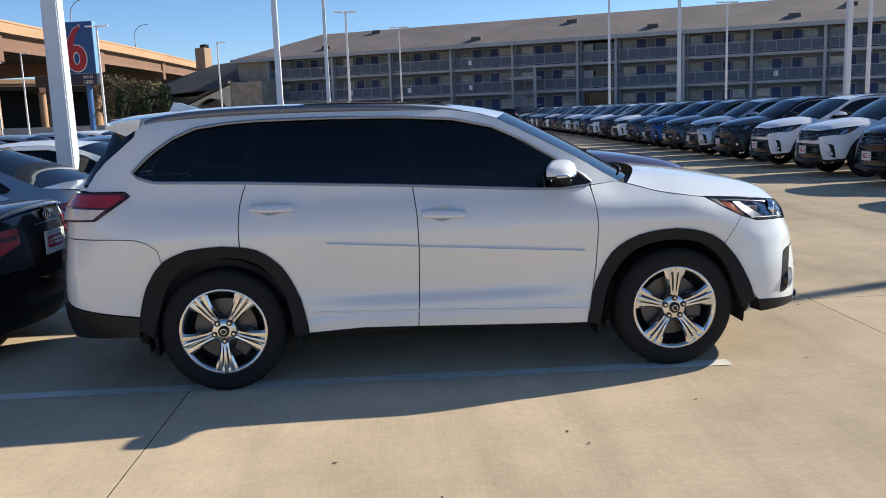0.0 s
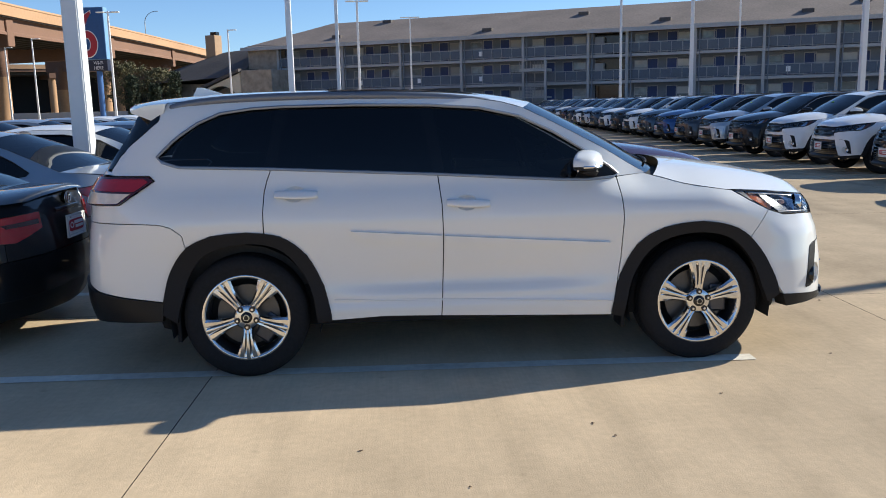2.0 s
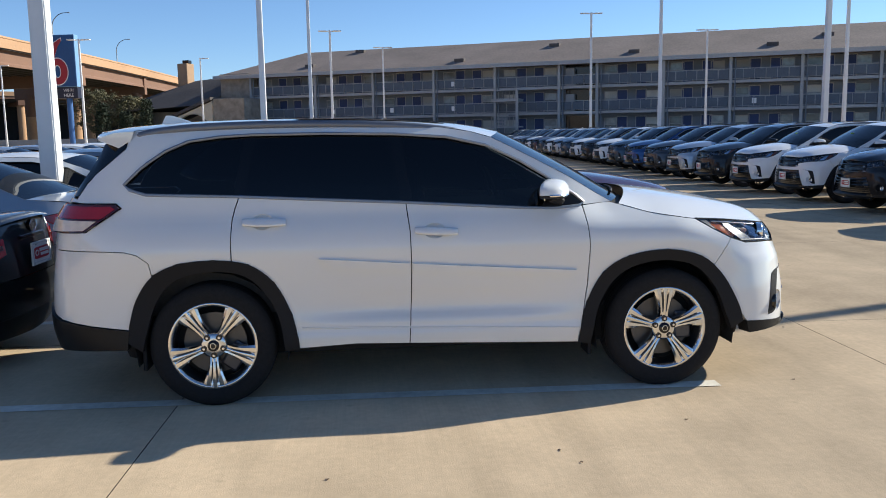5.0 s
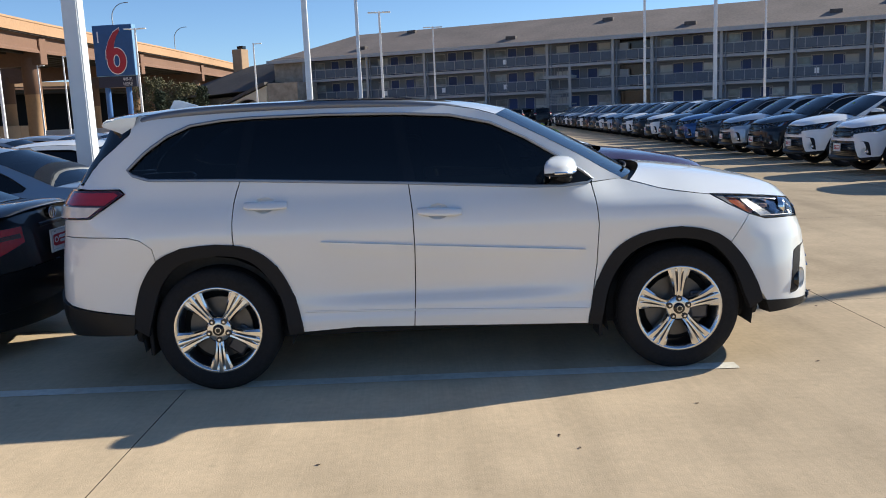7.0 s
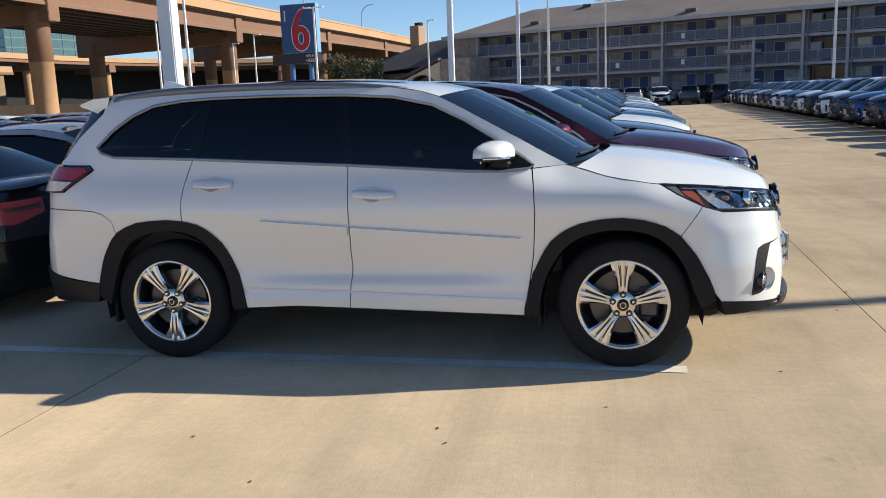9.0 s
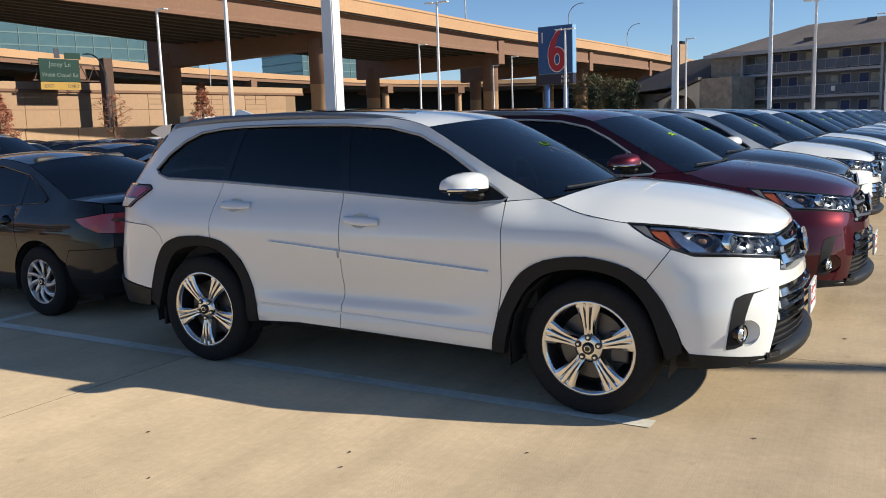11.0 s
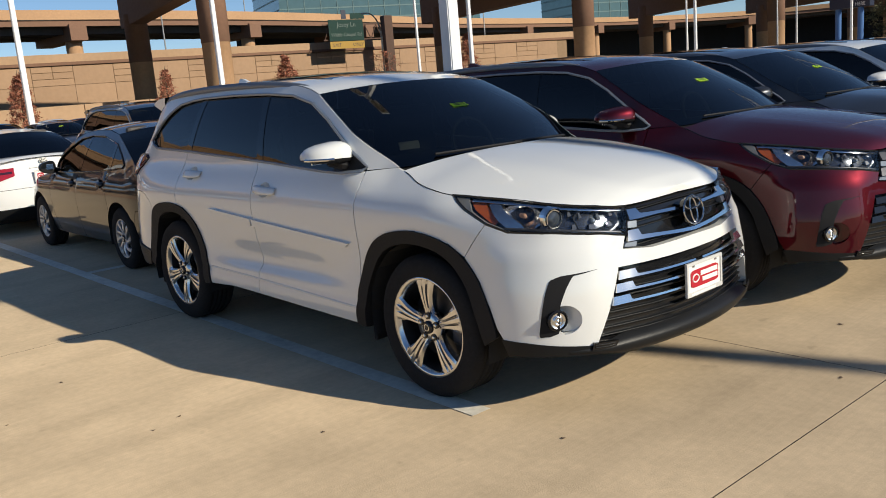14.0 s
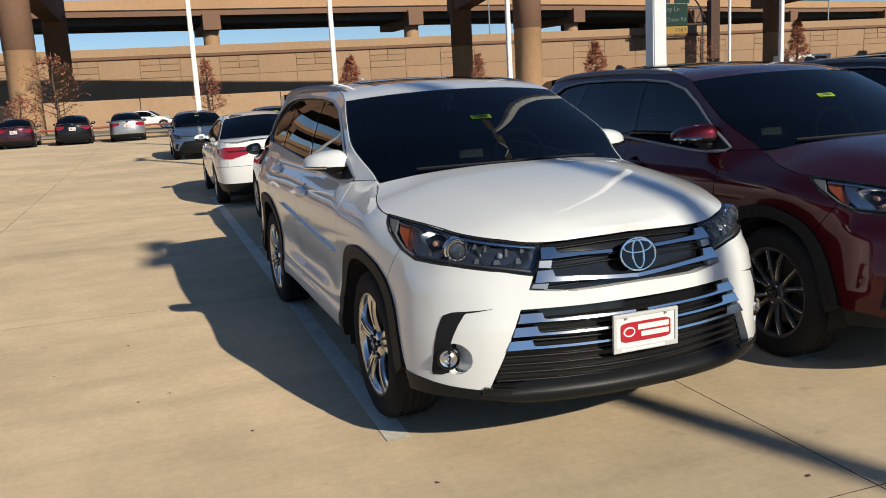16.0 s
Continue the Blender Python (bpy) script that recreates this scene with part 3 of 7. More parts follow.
barrier = thing("wall_frontage", "long low tan concrete barrier along the frontage road", "barrier", kind="structure")
for k in range(-14, 26):
    part("barrier_section", box((-72.3, k * 6.0 + 0.03, -0.15), (-71.9, k * 6.0 + 5.97, 2.45), None, 0.03), M["barrier"], barrier)
road = finish("road", box((-71.5, -200, -0.15), (-61.0, 330, -0.05)), M["road_slab"])
tagged(road, "pale concrete frontage road beyond the lot", "road", kind="structure")
kerb = finish("kerb", box((-47.9, -40, -0.15), (-47.55, 92, 0.13), LOT_M, 0.03), M["barrier"])
tagged(kerb, "concrete kerb at the lot edge", "kerb", kind="structure")
tagged(finish("lot_wall", box((-46, 92.3, -0.15), (40, 92.7, 1.5), LOT_M, 0.03), M["motel_trim"]), "low pale concrete wall at the end of the lot", "wall", kind="structure")

fence = thing("guard_rail", "faded red steel pipe rail on short posts by the lot edge", "guard rail")
part("rail", tube([(-49.2, -30, 0.62), (-49.2, 40, 0.62)], 0.06, 8), M["red_rail"], fence)
for k in range(24):
    part("post", tube([(-49.2, -29 + k * 3, -0.16), (-49.2, -29 + k * 3, 0.6)], 0.05, 8), M["red_rail"], fence)

# ---- motel ----
MU = Vector((0.9042, -0.4271, 0))
MOTEL = Matrix(((MU.x, -MU.y, 0, -14.6), (MU.y, MU.x, 0, 96.8), (0, 0, 1, 0), (0, 0, 0, 1)))
motel = thing("motel", "three storey tan motel with open galleries and blue doors", "building", MOTEL)
END = 93.0
FLOORS = (0.75, 3.45, 6.05)
EAVE = 8.5
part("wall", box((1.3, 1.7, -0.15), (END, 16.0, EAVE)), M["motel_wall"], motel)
part("stone_wall", box((-2.7, 0.0, -0.15), (1.25, 16.0, EAVE + 0.3)), M["motel_stone"], motel, "stone clad end wall")
bm = bmesh.new()
z0, z1 = EAVE, 11.6
pr = [(-3.2, -0.7, z0), (END + 0.6, -0.7, z0), (END + 0.6, 16.7, z0), (-3.2, 16.7, z0), (4.5, 8.0, z1), (END - 6, 8.0, z1)]
vs = [bm.verts.new(p) for p in pr]
low = [bm.verts.new((x, y, z0 - 0.28)) for x, y, z in pr[:4]]
for f in ((0, 1, 5, 4), (1, 2, 5), (2, 3, 4, 5), (3, 0, 4)):
    bm.faces.new([vs[k] for k in f])
for a in range(4):
    b = (a + 1) % 4
    bm.faces.new((low[a], low[b], vs[b], vs[a]))
bm.faces.new(low[::-1])
part("roof", bm, M["shingle"], motel, "weathered brown shingle roof")
part("fascia", box((-3.25, -0.78, EAVE - 0.34), (END + 0.6, -0.7, EAVE + 0.06)), M["motel_trim"], motel)
POSTS = [1.5, 10.0, 17.2, 24.4, 31.3, 38.15, 42.05, 48.6, 54.85, 61.2, 67.8, 74.2, 80.6, 87.0, 93.0]
bays = list(zip(POSTS, POSTS[1:]))
for f in FLOORS[1:]:
    part("gallery_slab", box((1.3, -0.1, f - 0.28), (END, 1.68, f)), M["motel_trim"], motel)
part("gallery_slab", box((1.3, -0.1, -0.15), (END, 1.68, FLOORS[0])), M["motel_trim"], motel)
for p in POSTS:
    part("post", box((p - 0.14, -0.22, -0.15), (p + 0.14, 0.06, EAVE - 0.28), None, 0.02), M["motel_trim"], motel)
    part("pipe", tube([(p + 0.42, -0.18, -0.1), (p + 0.42, -0.18, EAVE - 0.3)], 0.06, 6), M["motel_wall"], motel)


def frame_mesh(x0, x1, z0, z1, w):
    bm = bmesh.new()
    for lo, hi in (((x0 - w, z0 - w), (x1 + w, z0)), ((x0 - w, z1), (x1 + w, z1 + w)), ((x0 - w, z0), (x0, z1)), ((x1, z0), (x1 + w, z1))):
        add_box(bm, (lo[0], 1.63, lo[1]), (hi[0], 1.715, hi[1]))
    return bm


def motel_door(x, z):
    d = part("door", box((x, 1.64, z + 0.09), (x + 0.95, 1.705, z + 2.05), None, 0.01), M["door_blue"], motel, "blue painted room door")
    part("frame", frame_mesh(x, x + 0.95, z + 0.09, z + 2.05, 0.08), M["motel_trim"], d)


def motel_window(x, z, curtain):
    w = part("window", frame_mesh(x, x + 1.2, z + 0.63, z + 1.93, 0.07), M["motel_trim"], motel)
    part("rail", box((x, 1.62, z + 1.25), (x + 1.2, 1.71, z + 1.30)), M["motel_trim"], w)
    part("pane", box((x, 1.66, z + 0.63), (x + 1.2, 1.69, z + 1.25)), M["curtain"] if curtain > 0.75 else M["motel_glass"], w)
    part("pane", box((x, 1.66, z + 1.30), (x + 1.2, 1.69, z + 1.93)), M["curtain"] if curtain > 0.45 else M["motel_glass"], w)


rng = random.Random(12)
for bi, (a, b) in enumerate(bays):
    w = b - a
    for fi, f in enumerate(FLOORS):
        if w > 5:
            motel_window(a + 0.55, f, rng.random())
            motel_door(a + w * 0.5 - 1.45, f)
            motel_door(a + w * 0.5 + 0.45, f)
            motel_window(b - 1.85, f, rng.random())
            if rng.random() < 0.25:
                part("notice", box((a + 2.0, -0.06, f + 0.35), (a + 2.4, -0.035, f + 0.85)), M["sign_white"], motel)
        else:
            # no opening is cut here: a black panel draws the stairwell's shade
            part("stair_recess", box((a + 0.4, 1.60, f + 0.05), (b - 0.5, 1.72, f + 2.3)), M["gloss_black"], motel, "dark stairwell opening")
            if fi:
                part("vending_machine", box((a + 0.5, 0.8, f), (a + 1.4, 1.55, f + 1.8), None, 0.03), M["motel_trim"], motel)
        if fi:
            part("top_rail", box((a + 0.14, -0.07, f + 1.02), (b - 0.14, 0.0, f + 1.10)), M["rail"], motel)
            part("bottom_rail", box((a + 0.14, -0.06, f + 0.10), (b - 0.14, -0.01, f + 0.15)), M["rail"], motel)
            n = 6 if w > 5 else 3
            for k in range(n):
                x0 = a + 0.14 + (w - 0.28) * k / n
                part("rail_post", box((x0 - 0.03, -0.07, f), (x0 + 0.03, 0.0, f + 1.1)), M["rail"], motel)
                part("rail_panel", box((x0 + 0.06, -0.045, f + 0.18), (x0 + (w - 0.28) / n - 0.06, -0.025, f + 0.98)), M["rail_panel"], motel)
for x, z in ((8.0, 9.3), (26.5, 9.1), (36.0, 10.6), (45.0, 9.2), (58.0, 9.3), (63.0, 10.2), (12.0, 11.2)):
    y = (z - EAVE) / (11.6 - EAVE) * 8.7 - 0.7
    part("roof_vent", box((x, y - 0.3, z - 0.4), (x + 1.1, y + 0.5, z + 0.28), None, 0.05), M["shingle_dark"], motel)
# gallery stair with landings
stair = part("stair", box((31.6, -2.6, FLOORS[1] + 1.25), (34.4, -0.15, FLOORS[1] + 1.4)), M["motel_trim"], motel, "pale exterior stair with landings")
for f in (FLOORS[0] + 1.3, FLOORS[1] + 1.25):
    part("landing", box((31.6, -2.6, f - 0.15), (34.4, -0.25, f)), M["motel_trim"], stair)
    part("rail", box((31.6, -2.62, f + 0.95), (34.4, -2.55, f + 1.03)), M["rail"], stair)
    for k in range(8):
        part("baluster", box((31.6 + k * 0.39, -2.61, f), (31.65 + k * 0.39, -2.56, f + 0.97)), M["rail"], stair)
part("post", box((34.2, -2.65, -0.1), (34.45, -2.4, FLOORS[1] + 2.2)), M["motel_trim"], stair)
for k in range(9):
    part("step", box((31.8, -2.4 + k * 0.24, FLOORS[0] + 1.35 + k * 0.15), (33.0, -2.16 + k * 0.24, FLOORS[0] + 1.42 + k * 0.15)), M["motel_trim"], stair)

# motel lobby: low building under one long sloping roof, with an arched porch and a stone chimney
lobby = thing("motel_lobby", "low stucco lobby with dark roof, arched porch and stone chimney", "building", MOTEL)
part("wall", box((-18.0, 0.5, -0.15), (-2.75, 11, 4.6)), M["motel_stone"], lobby)
bm = bmesh.new()
vs = [bm.verts.new(p) for p in ((-19.4, -2.0, 4.5), (-2.75, -2.0, 5.3), (-9.4, 4.5, 8.5), (-2.75, 4.5, 8.95), (-19.4, 11.0, 4.5), (-2.75, 11.0, 5.3))]
for f in ((0, 1, 3, 2), (4, 0, 2), (5, 4, 2, 3), (1, 5, 3), (0, 4, 5, 1)):
    bm.faces.new([vs[k] for k in f])
part("roof", bm, M["shingle_dark"], lobby, "dark shingle roof")
part("wing", box((-0.8, -4.5, -0.15), (3.3, -0.25, 5.75), None, 0.03), M["motel_stone"], lobby, "stone clad wing")
part("chimney", box((-11.7, 3.9, 4.2), (-10.25, 5.4, 10.7), None, 0.08), M["barrier"], lobby, "square stone chimney")
part("chimney_cap", box((-11.1, 4.2, 10.7), (-10.2, 4.9, 11.1), None, 0.04), M["gloss_black"], lobby)
arch = [(-6.6, 0.0), (-6.0, 0.0)] + [(-3.6 - 2.4 * math.cos(t * math.pi / 10), 2.2 + 2.0 * math.sin(t * math.pi / 10)) for t in range(11)] + [(-1.1, 0.0), (-0.85, 0.0), (-0.85, 5.6), (-6.6, 3.6)]
# this face is turned from the sun; its cream is lightened to look sunlit
part("porch_front", prism(arch, 0.5, lambda u, v, w: (u, -4.6 + w, v - 0.1)), M["cream"], lobby, "cream arched stucco porch front")
part("porch_roof", prism([(-7.2, 3.42), (-0.85, 5.62), (-0.85, 5.95), (-7.2, 3.75)], 4.0, lambda u, v, w: (u, -4.9 + w, v)), M["shingle_dark"], lobby)

# ---- motel sign on two posts ----
sign = thing("motel_sign", "tall blue sign with a red loop mark on two posts", "sign", pose(-31.8, 86.4, 0, 0, 0, -8) @ Matrix.Diagonal((1.07, 1.1, 1.165, 1)))
for x in (-1.25, 0.95):
    part("post", lathe([(0.27, -0.15), (0.27, 5.4)], 16, "z", True), M["sign_post"], sign, smooth=False).matrix_basis = pose(x, 0.2, 0)
part("cabinet", box((-2.05, -0.25, 5.9), (2.05, 0.55, 10.45), None, 0.03), M["sign_side"], sign, "pale blue sign cabinet")
part("face", box((-2.0, -0.29, 5.95), (2.0, -0.252, 10.4)), M["sign_blue"], sign, "blue sign face")
part("lower_cabinet", box((-1.9, -0.25, 4.9), (2.05, 0.5, 5.85), None, 0.03), M["sign_navy"], sign, "dark lower sign cabinet")
def ring_mesh(c, ro, ri, y, th, n=32):
    bm = bmesh.new()
    rings = []
    for rx, rz, yy in ((ro[0], ro[1], y), (ri[0], ri[1], y), (ri[0], ri[1], y + th), (ro[0], ro[1], y + th)):
        rings.append([bm.verts.new((c[0] + rx * math.cos(2 * math.pi * k / n), yy, c[1] + rz * math.sin(2 * math.pi * k / n))) for k in range(n)])
    for i in range(4):
        a, b = rings[i], rings[(i + 1) % 4]
        for k in range(n):
            bm.faces.new((a[k], a[(k + 1) % n], b[(k + 1) % n], b[k]))
    bmesh.ops.recalc_face_normals(bm, faces=bm.faces)
    return bm
part("mark_outline", ring_mesh((0.25, 7.25), (1.06, 1.22), (0.26, 0.48), -0.315, 0.02), M["sign_white"], sign, "white outline of the mark")
part("mark_loop", ring_mesh((0.25, 7.25), (0.98, 1.14), (0.34, 0.56), -0.34, 0.022), M["sign_red"], sign, "red loop of the mark")
sw = [(-0.81, 7.4), (-0.76, 8.2), (-0.45, 9.0), (0.1, 9.75), (0.75, 10.12), (0.78, 9.85), (0.45, 9.45), (0.15, 8.8), (0.02, 8.2)]
part("mark_outline", prism([(u * 1.08 - 0.02, v + (0.08 if v > 9 else -0.02)) for u, v in sw], 0.02, lambda u, v, w: (u, -0.315 + w, v)), M["sign_white"], sign)
part("mark_stroke", prism(sw, 0.022, lambda u, v, w: (u, -0.342 + w, v)), M["sign_red"], sign, "red stroke of the mark")
part("side_bar", box((-1.58, -0.315, 8.9), (-1.46, -0.292, 9.9)), M["sign_white"], sign, "pale bar of small lettering")
lettering("WI-FI", 0.42, pose(1.15, -0.262, 5.58, 90, 0, 0), M["sign_white"], sign)
lettering("HERE", 0.42, pose(1.15, -0.262, 5.15, 90, 0, 0), M["sign_white"], sign)

# ---- overhead guide sign ----
gantry = thing("overhead_sign", "green highway guide sign on a brown steel truss arm", "road sign", pose(-100, 74.4, 0, 0, 0, 83))
part("post", box((6.2, -0.6, -0.15), (7.7, 0.6, 12.6), None, 0.1), M["steel_brown"], gantry, "thick brown steel post")
for z in (9.2, 11.4):
    part("truss_chord", box((-4.0, 0.25, z), (6.3, 0.45, z + 0.2)), M["steel_brown"], gantry)
for k in range(10):
    x = -3.8 + k
    part("truss_brace", tube([(x, 0.35, 9.3 + 2.1 * (k % 2)), (x + 1, 0.35, 9.3 + 2.1 * ((k + 1) % 2))], 0.07, 6), M["steel_brown"], gantry)
part("sign_panel", box((-3.2, -0.1, 9.1), (2.7, 0.0, 12.2), None, 0.02), M["guide_green"], gantry, "green guide panel")
part("sign_border", box((-3.2, -0.1, 8.0), (2.7, 0.0, 9.05), None, 0.02), M["guide_yellow"], gantry, "yellow lower panel")
part("exit_tab", box((0.6, -0.1, 12.25), (3.0, 0.0, 13.1), None, 0.02), M["guide_green"], gantry)
part("route_shield", box((-0.9, -0.1, 12.3), (-0.1, 0.0, 13.6), None, 0.02), M["sign_navy"], gantry)
lettering("Josey Ln", 0.95, pose(-0.2, -0.115, 11.45, 90, 0, 0), M["sign_letter"], gantry)
lettering("Webb Chapel Rd", 0.76, pose(-0.25, -0.115, 10.0, 90, 0, 0), M["sign_letter"], gantry)
lettering("EXIT", 0.7, pose(-2.0, -0.115, 8.5, 90, 0, 0), M["ink"], gantry)
lettering("ONLY", 0.7, pose(1.6, -0.115, 8.5, 90, 0, 0), M["ink"], gantry)

# ---- glass towers far behind ----
def tower(x, y, rz, w, d, h, label):
    t = thing("office_tower", label, "building", pose(x, y, 0, 0, 0, rz))
    part("body", box((-w / 2, -d / 2, -0.15), (w / 2, d / 2, h)), M["tower_glass"], t)
    for k in range(int(h / 3.9) + 1):
        part("floor_band", box((-w / 2 - 0.12, -d / 2 - 0.12, k * 3.9 + 0.1), (w / 2 + 0.12, d / 2 + 0.12, k * 3.9 + 0.55)), M["tower_frame"], t)
    for k in range(int(w / 6)):
        x0 = -w / 2 + 3 + k * 6
        part("mullion", box((x0 - 0.12, -d / 2 - 0.16, 0), (x0 + 0.12, -d / 2, h)), M["tower_frame"], t)
    for k in range(int(d / 6)):
        y0 = -d / 2 + 3 + k * 6
        part("mullion", box((w / 2, y0 - 0.12, 0), (w / 2 + 0.16, y0 + 0.12, h)), M["tower_frame"], t)
    part("parapet", box((-w / 2 - 0.3, -d / 2 - 0.3, h), (w / 2 + 0.3, d / 2 + 0.3, h + 1.0)), M["tower_frame"], t)
    return t


tower(-262, 205, 72, 78, 40, 58, "broad green glass office tower far behind the highway")
tower(-246, 330, 72, 40, 34, 40, "green glass office block far behind the highway")


# ---- dark woods far behind the highways, and a sheet for the shade under one ----
def treeline(points, height, seed, label):
    r = random.Random(seed)
    verts, faces = [], []
    path = catmull([(x, y, 0) for x, y in points], 10)
    for a, b in zip(path, path[1:]):
        for k in range(70):
            p = a.lerp(b, r.random()) + Vector((r.gauss(0, 3), r.gauss(0, 3), 0))
            h = height * (0.72 + 0.28 * noise.noise(Vector((p.x * 0.03, p.y * 0.03, seed)))) * r.random() ** 0.5
            c = Vector((p.x, p.y, h))
            s = r.uniform(0.9, 1.9)
            d = Vector((r.gauss(0, 1), r.gauss(0, 1), r.gauss(0, 0.6))).normalized()
            e = d.cross(Vector((r.gauss(0, 1), r.gauss(0, 1), r.gauss(0, 1)))).normalized()
            i = len(verts)
            verts += [tuple(c - d * s), tuple(c + e * s), tuple(c + d * s), tuple(c - e * s)]
            faces.append((i, i + 1, i + 2, i + 3))
    me = bpy.data.meshes.new("treeline")
    me.from_pydata(verts, [], faces)
    me.materials.append(M["leaf_dark"])
    tagged(new("treeline", me), label, "woods", kind="stuff")


treeline([(-185, 60), (-200, 150), (-200, 240), (-180, 330), (-120, 390), (-40, 420), (60, 420)], 10.5, 3, "far dark line of trees behind the highways")
# near-black upright sheet added behind the piers, as the shade beneath the deck
bank = finish("embankment", sweep(b2_path[26:], rect(-19, -0.2, -17, 15.2)), M["under"])
tagged(bank, "dark concrete abutment wall under the far highway", "embankment", kind="structure")


# ---- the plan outline of a car body and how it leans in with height ----
def smooth_table(table, v):
    """Cubic through the table's points."""
    n = len(table)
    if v <= table[0][0]:
        return table[0][1]
    if v >= table[-1][0]:
        return table[-1][1]
    i = max(k for k in range(n - 1) if table[k][0] <= v)
    (x0, y0), (x1, y1) = table[i], table[i + 1]
    def slope(k):
        a, b = max(k - 1, 0), min(k + 1, n - 1)
        return (table[b][1] - table[a][1]) / (table[b][0] - table[a][0])
    h = x1 - x0
    t = (v - x0) / h
    m0, m1 = slope(i) * h, slope(i + 1) * h
    return (2*t**3 - 3*t**2 + 1) * y0 + (t**3 - 2*t**2 + t) * m0 + (3*t**2 - 2*t**3) * y1 + (t**3 - t**2) * m1


def ease(a, b, v):
    t = min(1, max(0, (v - a) / (b - a)))
    return t * t * (3 - 2 * t)


def arc_plan(points):
    """Finely sampled curve through plan points: rows of (length, x, y)."""
    out = []
    n = len(points)
    for i in range(n - 1):
        p0, p1, p2, p3 = points[max(i - 1, 0)], points[i], points[i + 1], points[min(i + 2, n - 1)]
        for k in range(12):
            t = k / 12
            q = []
            for c in (0, 1):
                q.append(0.5 * (2*p1[c] + (p2[c] - p0[c]) * t + (2*p0[c] - 5*p1[c] + 4*p2[c] - p3[c]) * t*t + (3*p1[c] - p0[c] - 3*p2[c] + p3[c]) * t**3))
            out.append(q)
    out.append(list(points[-1]))
    rows, s = [], 0.0
    for i, q in enumerate(out):
        if i:
            s += math.hypot(q[0] - out[i-1][0], q[1] - out[i-1][1])
        rows.append((s, q[0], q[1]))
    return rows


class Shell:
    """A car's belt: s runs along the near side (s = x between the axles) and on round the nose and the tail; z is the height."""
    def __init__(self, nose, tail, side, front, rear, mid, roll=(0.6, 1.1, 0.10, 1.0, 1.17), sculpt=None):
        self.roll, self.sculpt = roll, sculpt
        self.nose, self.tail = arc_plan(nose), arc_plan(tail)
        self.sn, self.st = nose[0][0], tail[0][0]
        self.side, self.front, self.rear, self.mid = side, front, rear, mid
        self.s_max, self.s_min = self.sn + self.nose[-1][0], self.st - self.tail[-1][0]

    def plan(self, s):
        if s > self.sn:
            rows, d, f = self.nose, s - self.sn, 1
        elif s < self.st:
            rows, d, f = self.tail, self.st - s, -1
        else:
            return s, smooth_table(self.mid, s), 0.0, -1.0
        d = min(d, rows[-1][0])
        lo, hi = 0, len(rows) - 1
        while hi - lo > 1:
            m = (lo + hi) // 2
            if rows[m][0] <= d:
                lo = m
            else:
                hi = m
        a, b = rows[lo], rows[hi]
        k = (d - a[0]) / max(1e-9, b[0] - a[0])
        dx, dy = b[1] - a[1], b[2] - a[2]
        l = math.hypot(dx, dy)
        return a[1] + dx * k, a[2] + dy * k, f * dy / l, -f * dx / l

    def inset(self, s, z):
        wf, wr = ease(self.sn, self.sn + 0.62, s), ease(self.st, self.st - 0.55, s)
        base = smooth_table(self.side, z)
        if wf > 0:
            base += wf * (smooth_table(self.front, z) - base)
        if wr > 0:
            base += wr * (smooth_table(self.rear, z) - base)
        a, b, most, z0, z1 = self.roll
        if self.sculpt:
            base += self.sculpt(s, z)
        return base + most * ease(a, b, s) * (1 - ease(self.sn + 0.1, self.sn + 0.5, s)) * ease(z0, z1, z)

    def at(self, s, z, out=0.0):
        side = 1
        if s > self.s_max:
            s, side = 2 * self.s_max - s, -1
        elif s < self.s_min:
            s, side = 2 * self.s_min - s, -1
        x, y, nx, ny = self.plan(s)
        d = out - self.inset(s, z)
        return (x + nx * d, side * min(y + ny * d, 0.0), z)



def inside(poly, x, y):
    hit = False
    for (x0, y0), (x1, y1) in zip(poly, poly[1:] + poly[:1]):
        if (y0 > y) != (y1 > y) and x < (x1 - x0) * (y - y0) / (y1 - y0) + x0:
            hit = not hit
    return hit


def shrink(poly, gap):
    """Move each edge of a counter-clockwise outline inwards by gap."""
    out, n = [], len(poly)
    for i in range(n):
        (x0, y0), (x1, y1), (x2, y2) = poly[i - 1], poly[i], poly[(i + 1) % n]
        a, b = Vector((y0 - y1, x1 - x0)), Vector((y1 - y2, x2 - x1))
        if a.length < 1e-6 or b.length < 1e-6:
            out.append((x1, y1))
            continue
        a.normalize(), b.normalize()
        m = a + b
        k = min(2.5, 2.0 / max(0.3, m.length_squared))
        out.append((x1 + m.x * gap * k, y1 + m.y * gap * k))
    return out


def ccw(poly):
    area = sum(x0 * y1 - x1 * y0 for (x0, y0), (x1, y1) in zip(poly, poly[1:] + poly[:1]))
    return list(poly) if area > 0 else list(poly)[::-1]


def dense(poly, step):
    out = []
    for (x0, y0), (x1, y1) in zip(poly, poly[1:] + poly[:1]):
        n = max(1, int(math.hypot(x1 - x0, y1 - y0) / step))
        out += [(x0 + (x1 - x0) * k / n, y0 + (y1 - y0) * k / n) for k in range(n)]
    return out


def soften(poly, times=1, cut=0.22):
    """Round an outline's corners."""
    for _ in range(times):
        out = []
        for (x0, y0), (x1, y1) in zip(poly, poly[1:] + poly[:1]):
            out += [(x0 + (x1 - x0) * cut, y0 + (y1 - y0) * cut), (x1 - (x1 - x0) * cut, y1 - (y1 - y0) * cut)]
        poly = out
    return poly


